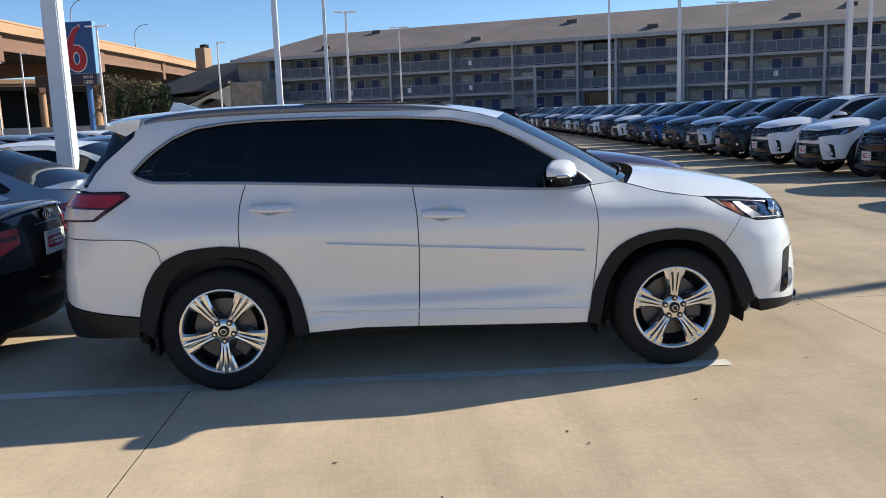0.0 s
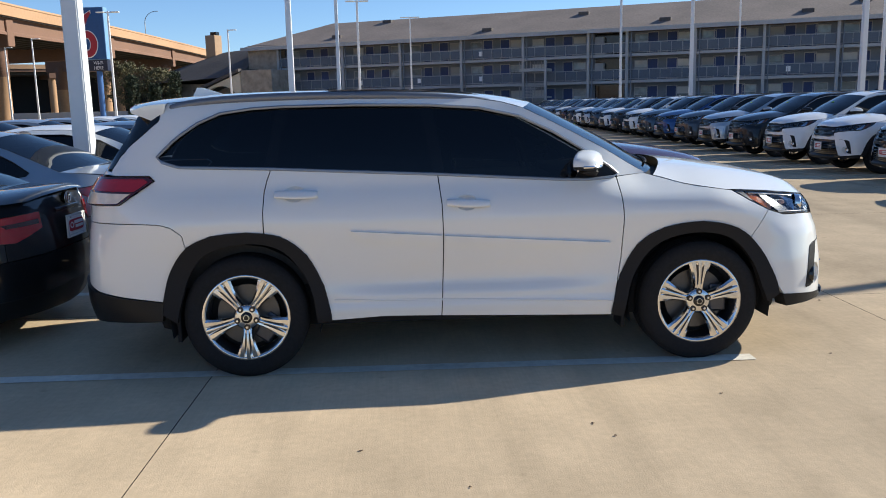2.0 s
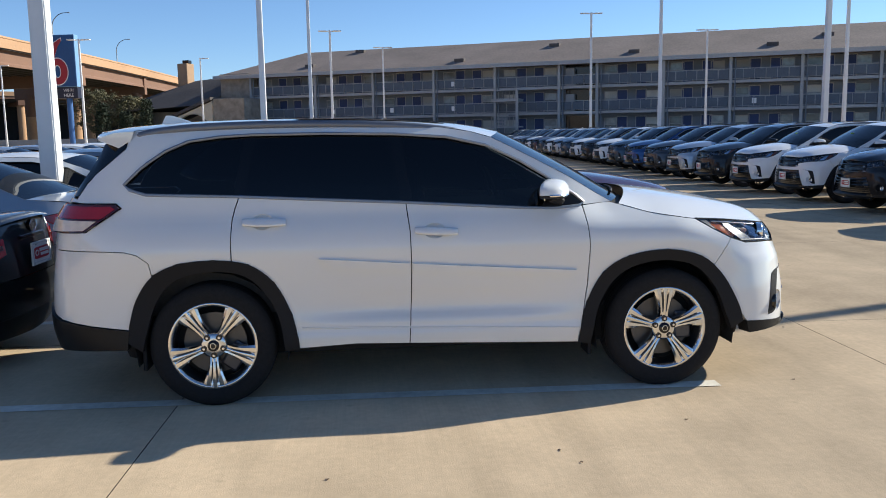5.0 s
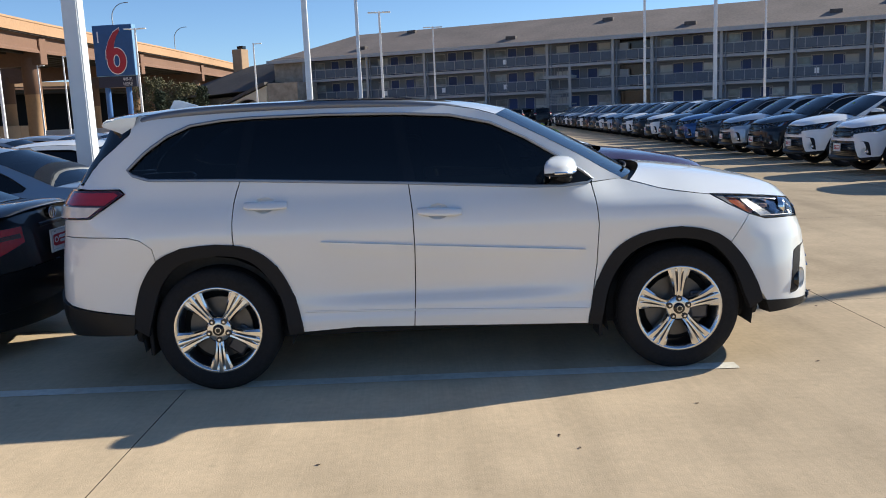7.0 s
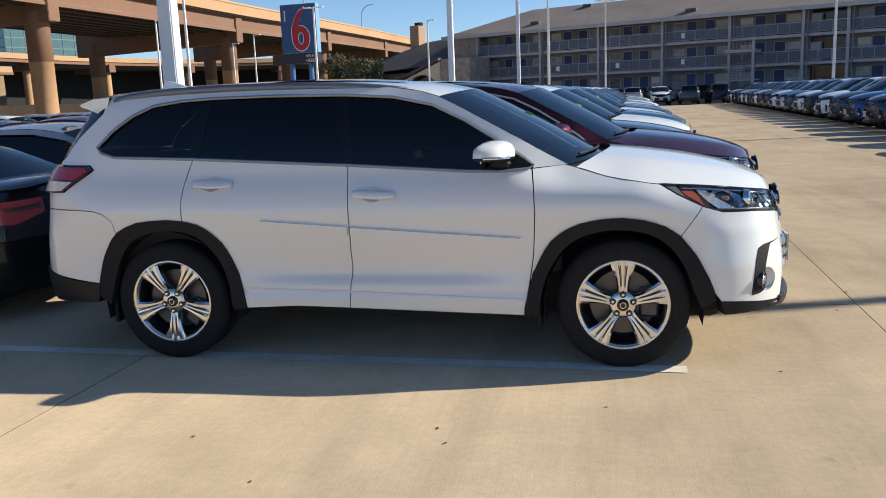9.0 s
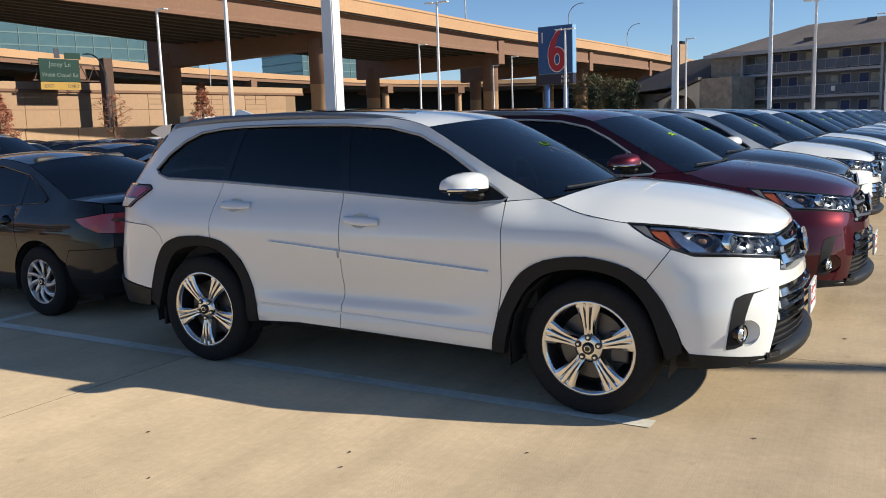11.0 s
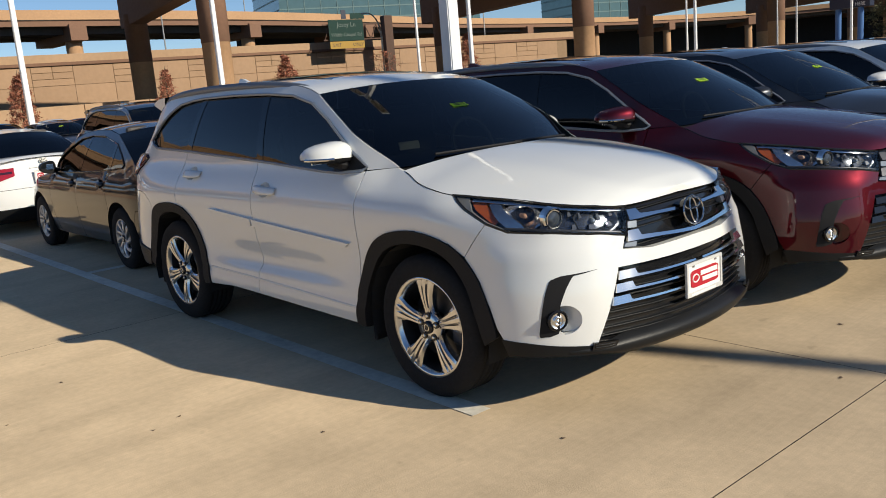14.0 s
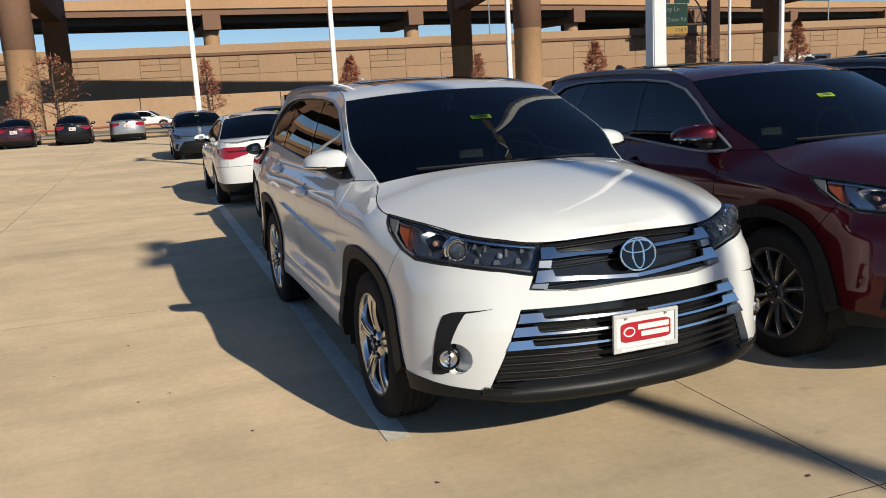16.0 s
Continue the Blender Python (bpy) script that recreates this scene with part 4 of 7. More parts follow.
def clip(poly, a, b):
    """The part of an outline left of the line from a to b."""
    def side(p):
        return (b[0] - a[0]) * (p[1] - a[1]) - (b[1] - a[1]) * (p[0] - a[0])
    out = []
    for p, q in zip(poly, poly[1:] + poly[:1]):
        sp, sq = side(p), side(q)
        if sp >= 0:
            out.append(p)
        if (sp >= 0) != (sq >= 0):
            k = sp / (sp - sq)
            out.append((p[0] + (q[0] - p[0]) * k, p[1] + (q[1] - p[1]) * k))
    return out


from mathutils.geometry import delaunay_2d_cdt


def sheet(outline, mapf, step=0.06, depth=0.014, out=0.0, gap=0.002, holes=()):
    """A pressed panel: an outline in the surface's own two coordinates, laid on mapf(a, b, out), its rim turned in by depth."""
    poly = ccw(outline)
    if gap:
        poly = shrink(poly, gap)
    rim = dense(poly, step)
    holes = [dense(ccw(h)[::-1], step) for h in holes]
    pts = [Vector(p) for p in rim]
    edges = [(i, (i + 1) % len(rim)) for i in range(len(rim))]
    for h in holes:
        k = len(pts)
        pts += [Vector(p) for p in h]
        edges += [(k + i, k + (i + 1) % len(h)) for i in range(len(h))]
    x0, x1 = min(p[0] for p in rim), max(p[0] for p in rim)
    y0, y1 = min(p[1] for p in rim), max(p[1] for p in rim)
    loops = [rim] + holes
    bound = [Vector(p) for q in loops for p in q]
    row = 0
    y = y0 + step * 0.5
    while y < y1:
        x = x0 + step * (0.5 if row % 2 else 1.0)
        while x < x1:
            if inside(rim, x, y) and not any(inside(h, x, y) for h in holes):
                if all((p.x - x) ** 2 + (p.y - y) ** 2 > (step * 0.55) ** 2 for p in bound):
                    pts.append(Vector((x, y)))
            x += step
        y += step * 0.87
        row += 1
    vs, es, fs, *_ = delaunay_2d_cdt(pts, edges, [], 1, 1e-5)
    bm = bmesh.new()
    verts = [bm.verts.new(mapf(p.x, p.y, out)) for p in vs]
    for f in fs:
        cx, cy = sum(vs[i].x for i in f) / 3, sum(vs[i].y for i in f) / 3
        if inside(rim, cx, cy) and not any(inside(h, cx, cy) for h in holes):
            area = (vs[f[1]].x - vs[f[0]].x) * (vs[f[2]].y - vs[f[0]].y) - (vs[f[2]].x - vs[f[0]].x) * (vs[f[1]].y - vs[f[0]].y)
            if abs(area) > 1e-9:
                bm.faces.new([verts[i] for i in (f if area > 0 else f[::-1])])
    for f in bm.faces:
        f.smooth = True
    if depth:
        under = {}
        for e in [e for e in bm.edges if len(e.link_faces) == 1]:
            e.smooth = False
            l = e.link_loops[0]
            a, b = l.vert, l.link_loop_next.vert
            for v in (a, b):
                if v not in under:
                    i = verts.index(v)
                    under[v] = bm.verts.new(mapf(vs[i].x, vs[i].y, out - depth))
            bm.faces.new((b, a, under[a], under[b]))
    loose = [v for v in bm.verts if not v.link_faces]
    bmesh.ops.delete(bm, geom=loose, context="VERTS")
    return bm


def mirrored(bm):
    other = bm.copy()
    for v in other.verts:
        v.co.y = -v.co.y
    bmesh.ops.reverse_faces(other, faces=other.faces)
    return other


def both(name, bm, mat, parent, label=""):
    other = mirrored(bm)
    return part(name, bm, mat, parent, label), part(name, other, mat, parent, label)


def curve_pts(rows, per=6):
    """A smooth open line through points of any size."""
    out, n = [], len(rows)
    for i in range(n - 1):
        p0, p1, p2, p3 = rows[max(i - 1, 0)], rows[i], rows[i + 1], rows[min(i + 2, n - 1)]
        for k in range(per):
            t = k / per
            out.append(tuple(0.5 * (2*b + (c - a) * t + (2*a - 5*b + 4*c - d) * t*t + (3*b - a - 3*c + d) * t**3) for a, b, c, d in zip(p0, p1, p2, p3)))
    out.append(tuple(rows[-1]))
    return out


def skin(grid, wrap=False, flip=False):
    """A smooth sheet over rows of points."""
    bm = bmesh.new()
    g = [[bm.verts.new(p) for p in row] for row in grid]
    for a, b in zip(g, g[1:]):
        for k in range(len(a) - 1):
            q = (a[k], a[k + 1], b[k + 1], b[k])
            f = bm.faces.new(q[::-1] if flip else q)
            f.smooth = True
    bmesh.ops.remove_doubles(bm, verts=bm.verts, dist=1e-5)
    return bm


# ---- wheels, built once each and shared ----
def make_wheel(name, radius, rim, style, face, side=-1):
    """A wheel about the y axis with its outer face towards -y; parts: tyre, rim, spokes, hub cap, brake disc."""
    w = new(name)
    hw = 0.122 if radius > 0.35 else 0.102
    tyre = [(rim - 0.01, hw * 0.92), (rim + 0.01, hw), (radius - 0.05, hw * 1.04), (radius - 0.018, hw * 0.94), (radius, hw * 0.72)]
    for k in (-0.45, -0.15, 0.15, 0.45):
        tyre += [(radius, hw * (-k) + 0.010), (radius - 0.007, hw * (-k) + 0.008), (radius - 0.007, hw * (-k) - 0.004), (radius, hw * (-k) - 0.006)]
    tyre += [(radius, -hw * 0.72), (radius - 0.018, -hw * 0.94), (radius - 0.05, -hw * 1.04), (rim + 0.012, -hw), (rim - 0.004, -hw * 0.94)]
    part("tyre", lathe(tyre, 44), M["tyre"], w, smooth=True)
    y = -hw
    part("barrel", lathe([(rim - 0.012, hw * 0.9), (rim - 0.03, 0.0), (rim - 0.024, y + 0.035)], 44), M["alloy_dark"], w, smooth=True)
    part("rim", lathe([(rim - 0.024, y + 0.035), (rim - 0.016, y + 0.012), (rim + 0.002, y + 0.004), (rim + 0.004, y + 0.016)], 44), {"cap": M["hubcap"], "five": M["alloy"]}.get(style, M["alloy_dark"]), w, "bright alloy rim" if style == "five" else "", smooth=True)
    part("brake_disc", lathe([(0.06, y + 0.10), (rim * 0.72, y + 0.10), (rim * 0.72, y + 0.12), (0.06, y + 0.12)], 32), M["disc"], w)
    part("backing", lathe([(0.0001, hw * 0.3), (rim - 0.03, hw * 0.3), (rim - 0.03, hw * 0.35), (0.0001, hw * 0.35)], 24), M["under"], w)
    part("caliper", box((rim * 0.35, y + 0.085, -0.09), (rim * 0.78, y + 0.135, 0.09), None, 0.015), M["alloy_dark"], w)
    def blade(a0, a1, r0, r1, w0, w1, y0, y1, mat, thick=0.022):
        bm = bmesh.new()
        rows = []
        for k in range(9):
            t = k / 8
            r, a, hw_, yy = r0 + (r1 - r0) * t, a0 + (a1 - a0) * t, (w0 + (w1 - w0) * t) / 2, y0 + (y1 - y0) * t - 0.012 * math.sin(math.pi * t)
            c, tn = Vector((math.cos(a), 0, math.sin(a))), Vector((-math.sin(a), 0, math.cos(a)))
            rows.append([bm.verts.new(c * r + tn * hw_ * f + Vector((0, yy + d, 0))) for f, d in ((-1, thick), (-1, 0.004), (-0.75, 0.0), (0.15, -0.004), (0.8, 0.003), (1, 0.008), (1, thick))])
        for p, q in zip(rows, rows[1:]):
            for k in range(6):
                bm.faces.new((p[k], p[k + 1], q[k + 1], q[k]))
        for p, q in zip(rows, rows[1:]):
            for k in range(7):
                e = bm.edges.get((p[k], q[k]))
                if e and k in (1, 2, 4, 5):
                    e.smooth = False
        for f in bm.faces:
            f.smooth = True
        bm.faces.new(rows[0])
        bm.faces.new(rows[-1][::-1])
        bmesh.ops.recalc_face_normals(bm, faces=bm.faces)
        part("spoke", bm, mat, w)
    if style == "five":
        # five broad arms, each one plate that flares to the rim, with a spine between two slanted grooves
        r_hub, r_end = 0.060, rim - 0.006
        wide = [(0.0, 0.032), (0.25, 0.033), (0.55, 0.046), (0.85, 0.068), (1.0, 0.077)]
        deep = [(0.0, 0.0), (0.18, 0.004), (0.40, 0.034), (0.70, 0.032), (0.92, 0.006), (1.0, 0.0)]
        for k in range(5):
            a = math.pi / 2 + k * 2 * math.pi / 5
            c, tn = Vector((math.cos(a), 0, math.sin(a))), Vector((-math.sin(a), 0, math.cos(a)))
            bm = bmesh.new()
            rows = []
            for i in range(15):
                t = i / 14
                w_, d_ = smooth_table(wide, t), smooth_table(deep, t)
                y_ = y + 0.026 - 0.016 * t - 0.010 * math.sin(math.pi * t)
                g0, g1 = 0.19 + 0.08 * (1 - t), 0.37 + 0.10 * (1 - t)
                prof = [(-1.0, 0.044), (-0.98, 0.016 * (1 - t) + 0.004), (-0.74, 0.0), (-g1, 0.001), (-g0 - 0.04, d_), (-g0 + 0.05, -0.002), (0.0, -0.005),
                        (g0 - 0.05, -0.002), (g0 + 0.04, d_), (g1, 0.001), (0.74, 0.0), (0.98, 0.016 * (1 - t) + 0.004), (1.0, 0.044)]
                rows.append([bm.verts.new(c * (r_hub + (r_end - r_hub) * t) + tn * (w_ * f) + Vector((0, y_ + d, 0))) for f, d in prof])
            for i, (p, q) in enumerate(zip(rows, rows[1:])):
                for j in range(len(p) - 1):
                    f = bm.faces.new((p[j], p[j + 1], q[j + 1], q[j]))
                    f.smooth = True
                    # groove flanks take the dark alloy, which paints the recess's shade
                    f.material_index = 1 if j in (4, 7) and 2 < i < 12 else 0
                for j in (1, 2, 3, 5, 7, 9, 10, 11):
                    bm.edges.get((p[j], q[j])).smooth = False
            bmesh.ops.recalc_face_normals(bm, faces=bm.faces)
            part("spoke", bm, [M["alloy"], M["alloy_dark"]], w)
        hub_r = 0.078
    elif style == "ten":
        for k in range(12):
            a = math.pi / 2 + (k // 2) * math.pi / 3 + (0.17 if k % 2 else -0.17)
            lean = 0.08 if k % 2 else -0.08
            blade(a, a + lean, 0.05, rim - 0.012, 0.030, 0.026, y + 0.034, y + 0.017, M["alloy_dark"], 0.03)
            blade(a, a + lean, 0.06, rim - 0.014, 0.009, 0.010, y + 0.030, y + 0.013, M["alloy"], 0.012)
        hub_r = 0.07
    else:
        for k in range(9):
            a = k * 2 * math.pi / 9
            blade(a, a + 0.42, 0.05, rim - 0.01, 0.040, 0.030, y + 0.014, y + 0.008, M["hubcap"], 0.02)
            blade(a + 0.30, a + 0.55, 0.12, rim - 0.01, 0.012, 0.028, y + 0.014, y + 0.010, M["hubcap"], 0.02)
        hub_r = 0.062
    part("hub", lathe([(hub_r, y + 0.06), (hub_r, y + 0.026), (hub_r * 0.8, y + 0.016), (0.034, y + 0.014), (0.0001, y + 0.014)], 28), {"cap": M["hubcap"], "five": M["alloy"]}.get(style, M["alloy_dark"]), w, smooth=True)
    part("hub_cap", lathe([(0.034, y + 0.016), (0.034, y + 0.006), (0.029, y + 0.002), (0.0001, y + 0.001)], 24), M["gloss_black"], w, "dark hub cap", smooth=True)
    part("cap_ring", lathe([(0.019, y + 0.003), (0.018, y - 0.001), (0.015, y - 0.001), (0.014, y + 0.003)], 24), M["chrome"], w)
    for k in range(5):
        a = math.pi / 2 + (k + (0.0 if style == "five" else 0.5)) * 2 * math.pi / 5
        if style == "five":
            bm = lathe([(0.0001, -0.0165), (0.018, -0.0165), (0.019, 0.006)], 16)
            bmesh.ops.translate(bm, verts=bm.verts, vec=(0.060 * math.cos(a), y + 0.027, 0.060 * math.sin(a)))
            part("nut_well", bm, M["gloss_black"], w)
        bm = lathe([(0.010, 0.0), (0.010, -0.018), (0.007, -0.022), (0.0001, -0.022)], 12)
        bmesh.ops.translate(bm, verts=bm.verts, vec=((0.060 if style == "five" else hub_r * 0.78) * math.cos(a), y + 0.026, (0.060 if style == "five" else hub_r * 0.78) * math.sin(a)))
        part("lug_nut", bm, M["alloy"], w)
    return w


def hang_wheels(car, wheel, axles, track, radius, hw, rear_turn=(0.0, 0.0)):
    """Copies of a wheel's parts under one 'wheel' part at each corner of a car."""
    src = list(wheel.children)
    k = 0
    for x in axles:
        for s in (-1, 1):
            tyre = [o for o in src if o.name.startswith("tyre")][0]
            hub = new("wheel", tyre.data)
            hub.parent = car
            hub.matrix_basis = pose(x, s * (track - hw), radius, 0, (0, 17, 40, 62)[k % 4] if wheel.name != "wheel_hero" else (0, 0, 36, 36)[k % 4], 180 if s > 0 else 0)
            k += 1
            for o in src:
                if o is not tyre:
                    share(o.name.split(".")[0], o, hub)


def emblem(car, place, turn, size, mat):
    """A plain oval badge of three rings."""
    def oval(rx, rz, cx, cz, th):
        pts = [(0.0, cx + rx * math.cos(t), cz + rz * math.sin(t)) for t in [2 * math.pi * k / 28 for k in range(28)]]
        return tube(pts, th, 6, True)
    e = part("emblem", oval(size, size * 0.80, 0, 0, size * 0.050), mat, car, "chrome oval badge")
    e.matrix_basis = turn
    bm = bmesh.new()
    vs = [[bm.verts.new((d, size * f * math.cos(t), size * 0.78 * f * math.sin(t))) for t in [2 * math.pi * k / 28 for k in range(28)]] for d, f in ((-0.03, 0.99), (0.0, 0.99))]
    for k in range(28):
        bm.faces.new((vs[0][k], vs[0][(k + 1) % 28], vs[1][(k + 1) % 28], vs[1][k]))
    bm.faces.new(vs[1])
    bmesh.ops.recalc_face_normals(bm, faces=bm.faces)
    part("backing", bm, M["pillar_black"], e)
    for q in ((size * 0.32, size * 0.70, 0, 0), (size * 0.80, size * 0.30, 0, size * 0.38)):
        part("ring", oval(*q, size * 0.048), mat, e)


def dealer_plate(car, m, w=0.31, h=0.155):
    p = part("plate", box((-0.006, -w / 2, -h / 2), (0.004, w / 2, h / 2), None, 0.003), M["plate_white"], car, "white dealer plate with a red panel")
    p.matrix_basis = m
    corner = soften([(-w * 0.40, -h * 0.27), (w * 0.40, -h * 0.27), (w * 0.40, h * 0.28), (-w * 0.40, h * 0.28)], 2, 0.10)
    part("red_panel", prism(corner, 0.006, lambda u, v, d: (0.002 + d, u, v)), M["plate_red"], p, "red panel")
    part("letter_bar", box((0.007, -w * 0.13, h * 0.05), (0.009, w * 0.37, h * 0.20)), M["plate_white"], p)
    part("letter_bar", box((0.007, -w * 0.08, -h * 0.15), (0.009, w * 0.37, -h * 0.01)), M["plate_white"], p)
    bm = tube([(0.008, -w * 0.27 + w * 0.085 * math.cos(t), h * 0.02 + w * 0.06 * math.sin(t)) for t in [2 * math.pi * k / 18 for k in range(18)]], 0.004, 5, True)
    part("badge_ring", bm, M["plate_white"], p)
    bm = bmesh.new()
    for lo, hi in (((-w * 0.52, -h * 0.54), (w * 0.52, -h * 0.40)), ((-w * 0.52, h * 0.44), (w * 0.52, h * 0.54)), ((-w * 0.52, -h * 0.40), (-w * 0.47, h * 0.44)), ((w * 0.47, -h * 0.40), (w * 0.52, h * 0.44))):
        add_box(bm, (-0.004, lo[0], lo[1]), (0.010, hi[0], hi[1]), None, 0.002)
    part("plate_frame", bm, M["plate_frame"], p, "pale plastic plate frame")
    part("letter_bar", box((0.009, -w * 0.40, -h * 0.505), (0.011, w * 0.30, -h * 0.435)), M["plate_white"], p)
    for s in (-1, 1):
        part("bolt", lathe([(0.007, 0.0), (0.006, 0.012), (0.0001, 0.013)], 10, "x"), M["steel"], p).matrix_basis = pose(0, s * w * 0.32, h * 0.42)


def reversed_path(p):
    return list(p)[::-1]


def build_car(kind, spec, name, label, paint, category="car", detail=True):
    """A parked car facing +x with its wheelbase's middle at the origin."""
    c = thing(name, label, category)
    S = spec["shell"]
    at = S.at
    q = spec
    P = paint
    def cup_rim(h0, h1, z0, z1):
        cx, cz = (h0 + h1) / 2 - 0.01, (z0 + z1) / 2
        return [(cx + 0.068 * math.cos(t), cz + 0.046 * math.sin(t)) for t in [2 * math.pi * k / 18 for k in range(18)]]
    cups = [cup_rim(*h) for h in q["handles"]]
    for pname, pts in q["paint_side"]:
        holes = [] if not pname.endswith("door") else [cups[1] if pname == "front_door" else cups[0]]
        both(pname, sheet(pts, at, q["step"] * (q["fine"] if pname.endswith("door") else 0.8 if q["fine"] < 1 else 1), gap=0.003, holes=holes), P, c)
    for pname, pts in q["paint_wrap"]:
        holes = q.get("pockets", ()) if pname == "front_bumper" else ()
        part(pname, sheet(pts, at, q["step"] * (0.65 if holes else 1), 0.04 if holes else 0.014, gap=0.001 if holes else 0.002, holes=holes), P, c)
    for pname, pts, o, d in q["black_side"]:
        both(pname, sheet(pts, at, q["step"], d, o, 0.0), M["plastic"], c, "black grained plastic")
    for pname, pts, o, d in q["black_wrap"]:
        part(pname, sheet(pts, at, q["step"], d, o, 0.0), M["chin"], c, "black plastic")
    # window line: chrome edge, panes, black pillars
    dlo = q["dlo"]
    both("window_trim", tube([at(s, z, 0.004) for s, z in dense(dlo, 0.05)], q["trim"], 6, True), M["trim_satin"] if q["chrome_trim"] else M["gloss_black"], c, "bright window trim" if q["chrome_trim"] else "")
    cuts = q["pillars"]
    panes = []
    rest = ccw(dlo)
    edges = [None] + cuts + [None]
    for a, b in zip(edges, edges[1:]):
        pane = rest
        if a:
            pane = clip(pane, (a[1] + 0.03, 1.0), (a[0] + 0.03, 2.0))
        if b:
            pane = clip(pane, (b[0] - 0.03, 2.0), (b[1] - 0.03, 1.0))
        panes.append(pane)
    for k, pane in enumerate(panes):
        if len(pane) > 2:
            g = sheet(pane, at, 0.07, 0.0, -0.010, 0.0)
            both(q["pane_names"][k], g, M["side_glass"], c)
    for top, bot in cuts:
        both("pillar", sheet([(bot - 0.035, q["dlo_low"](bot)), (bot + 0.035, q["dlo_low"](bot)), (top + 0.035, q["dlo_high"](top)), (top - 0.035, q["dlo_high"](top))], at, 0.06, 0.01, -0.007, 0.0), M["pillar_black"], c)
    # bonnet
    edge = curve_pts(q["hood_edge"], 5)                # (x, half width, z) from the cowl to the nose
    ex = [(e[0], (e[1], e[2])) for e in edge]
    rows = []
    for i, (x, hw, z) in enumerate(edge):
        row = []
        k = i / (len(edge) - 1)
        zc = smooth_table(q["hood_mid"], x)
        for j in range(-12, 13):
            f = j / 12
            xx = x + q["cowl_bow"] * (1 - f * f) * max(0.0, 1 - k * 2.2)
            zz = smooth_table(q["hood_mid"], xx) if k < 0.46 else zc
            crown = 1 - abs(f) ** 2.4
            ridge = q["hood_ridge"] * math.exp(-((abs(f) - 0.62) / 0.16) ** 2) * math.sin(math.pi * min(1, k * 1.1)) if k < 0.9 else 0
            row.append((xx, f * hw, z + (zz - z) * crown + ridge))
        rows.append(row)
    part("bonnet", skin(rows, flip=True), P, c)
    both("bonnet_gap", tube([(x, -hw - 0.001, z - 0.002) for x, hw, z in edge[2: len(edge) // 2]], 0.0032, 5), M["under"], c)
    # roof
    re = curve_pts(q["roof_edge"], 5)                  # (s, z) from the windscreen to the tail
    rows = []
    for i, (s, z) in enumerate(re):
        x, y, z = at(s, z)
        k = i / (len(re) - 1)
        rows.append([(x + q["roof_front_bow"] * (1 - (j / 10) ** 2) * (1 - k) ** 3 - q["roof_rear_bow"] * (1 - (j / 10) ** 2) * k ** 3, y * -(j / 10), z + q["crown"] * (1 - abs(j / 10) ** 2.2) * (1 if k < 0.9 else 1.0)) for j in range(-10, 11)])
    part("roof", skin(rows, flip=False), P, c)
    # windscreen and rear window between their pillars
    for gname, low_bow, high_bow, line, mat in (("windscreen", q["ws_low"], q["ws_high"], q["ws_edge"], M["windscreen"]), ("rear_window", q["rw_low"], q["rw_high"], q["rw_edge"], M["side_glass"])):
        pts = curve_pts(line, 4)
        rows = []
        for i, (s, z) in enumerate(pts):
            k = i / (len(pts) - 1)
            x, y, z = at(s, z, -0.004)
            bx = low_bow[0] + (high_bow[0] - low_bow[0]) * k
            bz = low_bow[1] + (high_bow[1] - low_bow[1]) * k
            rows.append([(x + bx * (1 - (j / 10) ** 2), -y * (j / 10), z + bz * (1 - (j / 10) ** 2)) for j in range(-10, 11)])
        part(gname, skin(rows, flip=(gname == "rear_window")), mat, c)
        if gname == "windscreen":
            b0 = rows[0]
            part("cowl", skin([[(p[0] - 0.02, p[1] * 0.985, p[2] - 0.004) for p in b0], [(p[0] + 0.05, p[1] * 0.975, p[2] - 0.030) for p in b0], [(p[0] + 0.16, p[1] * 0.95, p[2] - 0.075) for p in b0]], flip=True), M["plastic"], c, "black cowl panel")
            for f0, f1 in ((-0.72, 0.04), (-0.02, 0.70)):
                pts2 = []
                for t in range(9):
                    f = f0 + (f1 - f0) * t / 8
                    j = min(19, int((f + 1) * 10))
                    e = (f + 1) * 10 - j
                    lo_, hi_ = [Vector(rows[i][j]).lerp(Vector(rows[i][j + 1]), e) for i in (0, 4)]
                    pts2.append(lo_.lerp(hi_, q["wiper"] + 0.07 * (1 - t / 8)) + Vector((0.008, 0, 0.011)))
                part("wiper", tube(pts2, 0.008, 6), M["plastic"], c)
            if detail and q["sticker"]:
                i0 = int(len(rows) * q["sticker"][0])
                a, b = rows[i0][q["sticker"][1]], rows[i0][q["sticker"][1] + 1]
                up = rows[i0 + 1][q["sticker"][1]]
                A, B, U = Vector(a), Vector(b), Vector(up) - Vector(a)
                U.normalize()
                n = (B - A).cross(U).normalized()
                n = n if n.x > 0 else -n
                bm = bmesh.new()
                vs = [bm.verts.new(v + n * 0.004) for v in (A, A + (B - A).normalized() * 0.125, A + (B - A).normalized() * 0.125 + U * 0.045, A + U * 0.045)]
                bm.faces.new(vs)
                bmesh.ops.solidify(bm, geom=bm.faces, thickness=0.002)
                part("price_sticker", bm, M["sticker"], c, "yellow green paper sticker")
                W = (B - A).normalized()
                for r in (0.3, 0.62):
                    bm = bmesh.new()
                    vs = [bm.verts.new(A + W * w + U * 0.045 * h + n * 0.0065) for w, h in ((0.018, r), (0.105, r), (0.105, r + 0.14), (0.018, r + 0.14))]
                    bm.faces.new(vs)
                    part("print_bar", bm, M["guide_green"], c)
    # cabin, floor pan and wheel wells
    x0, x1, hw, zf, zb = q["cabin"]
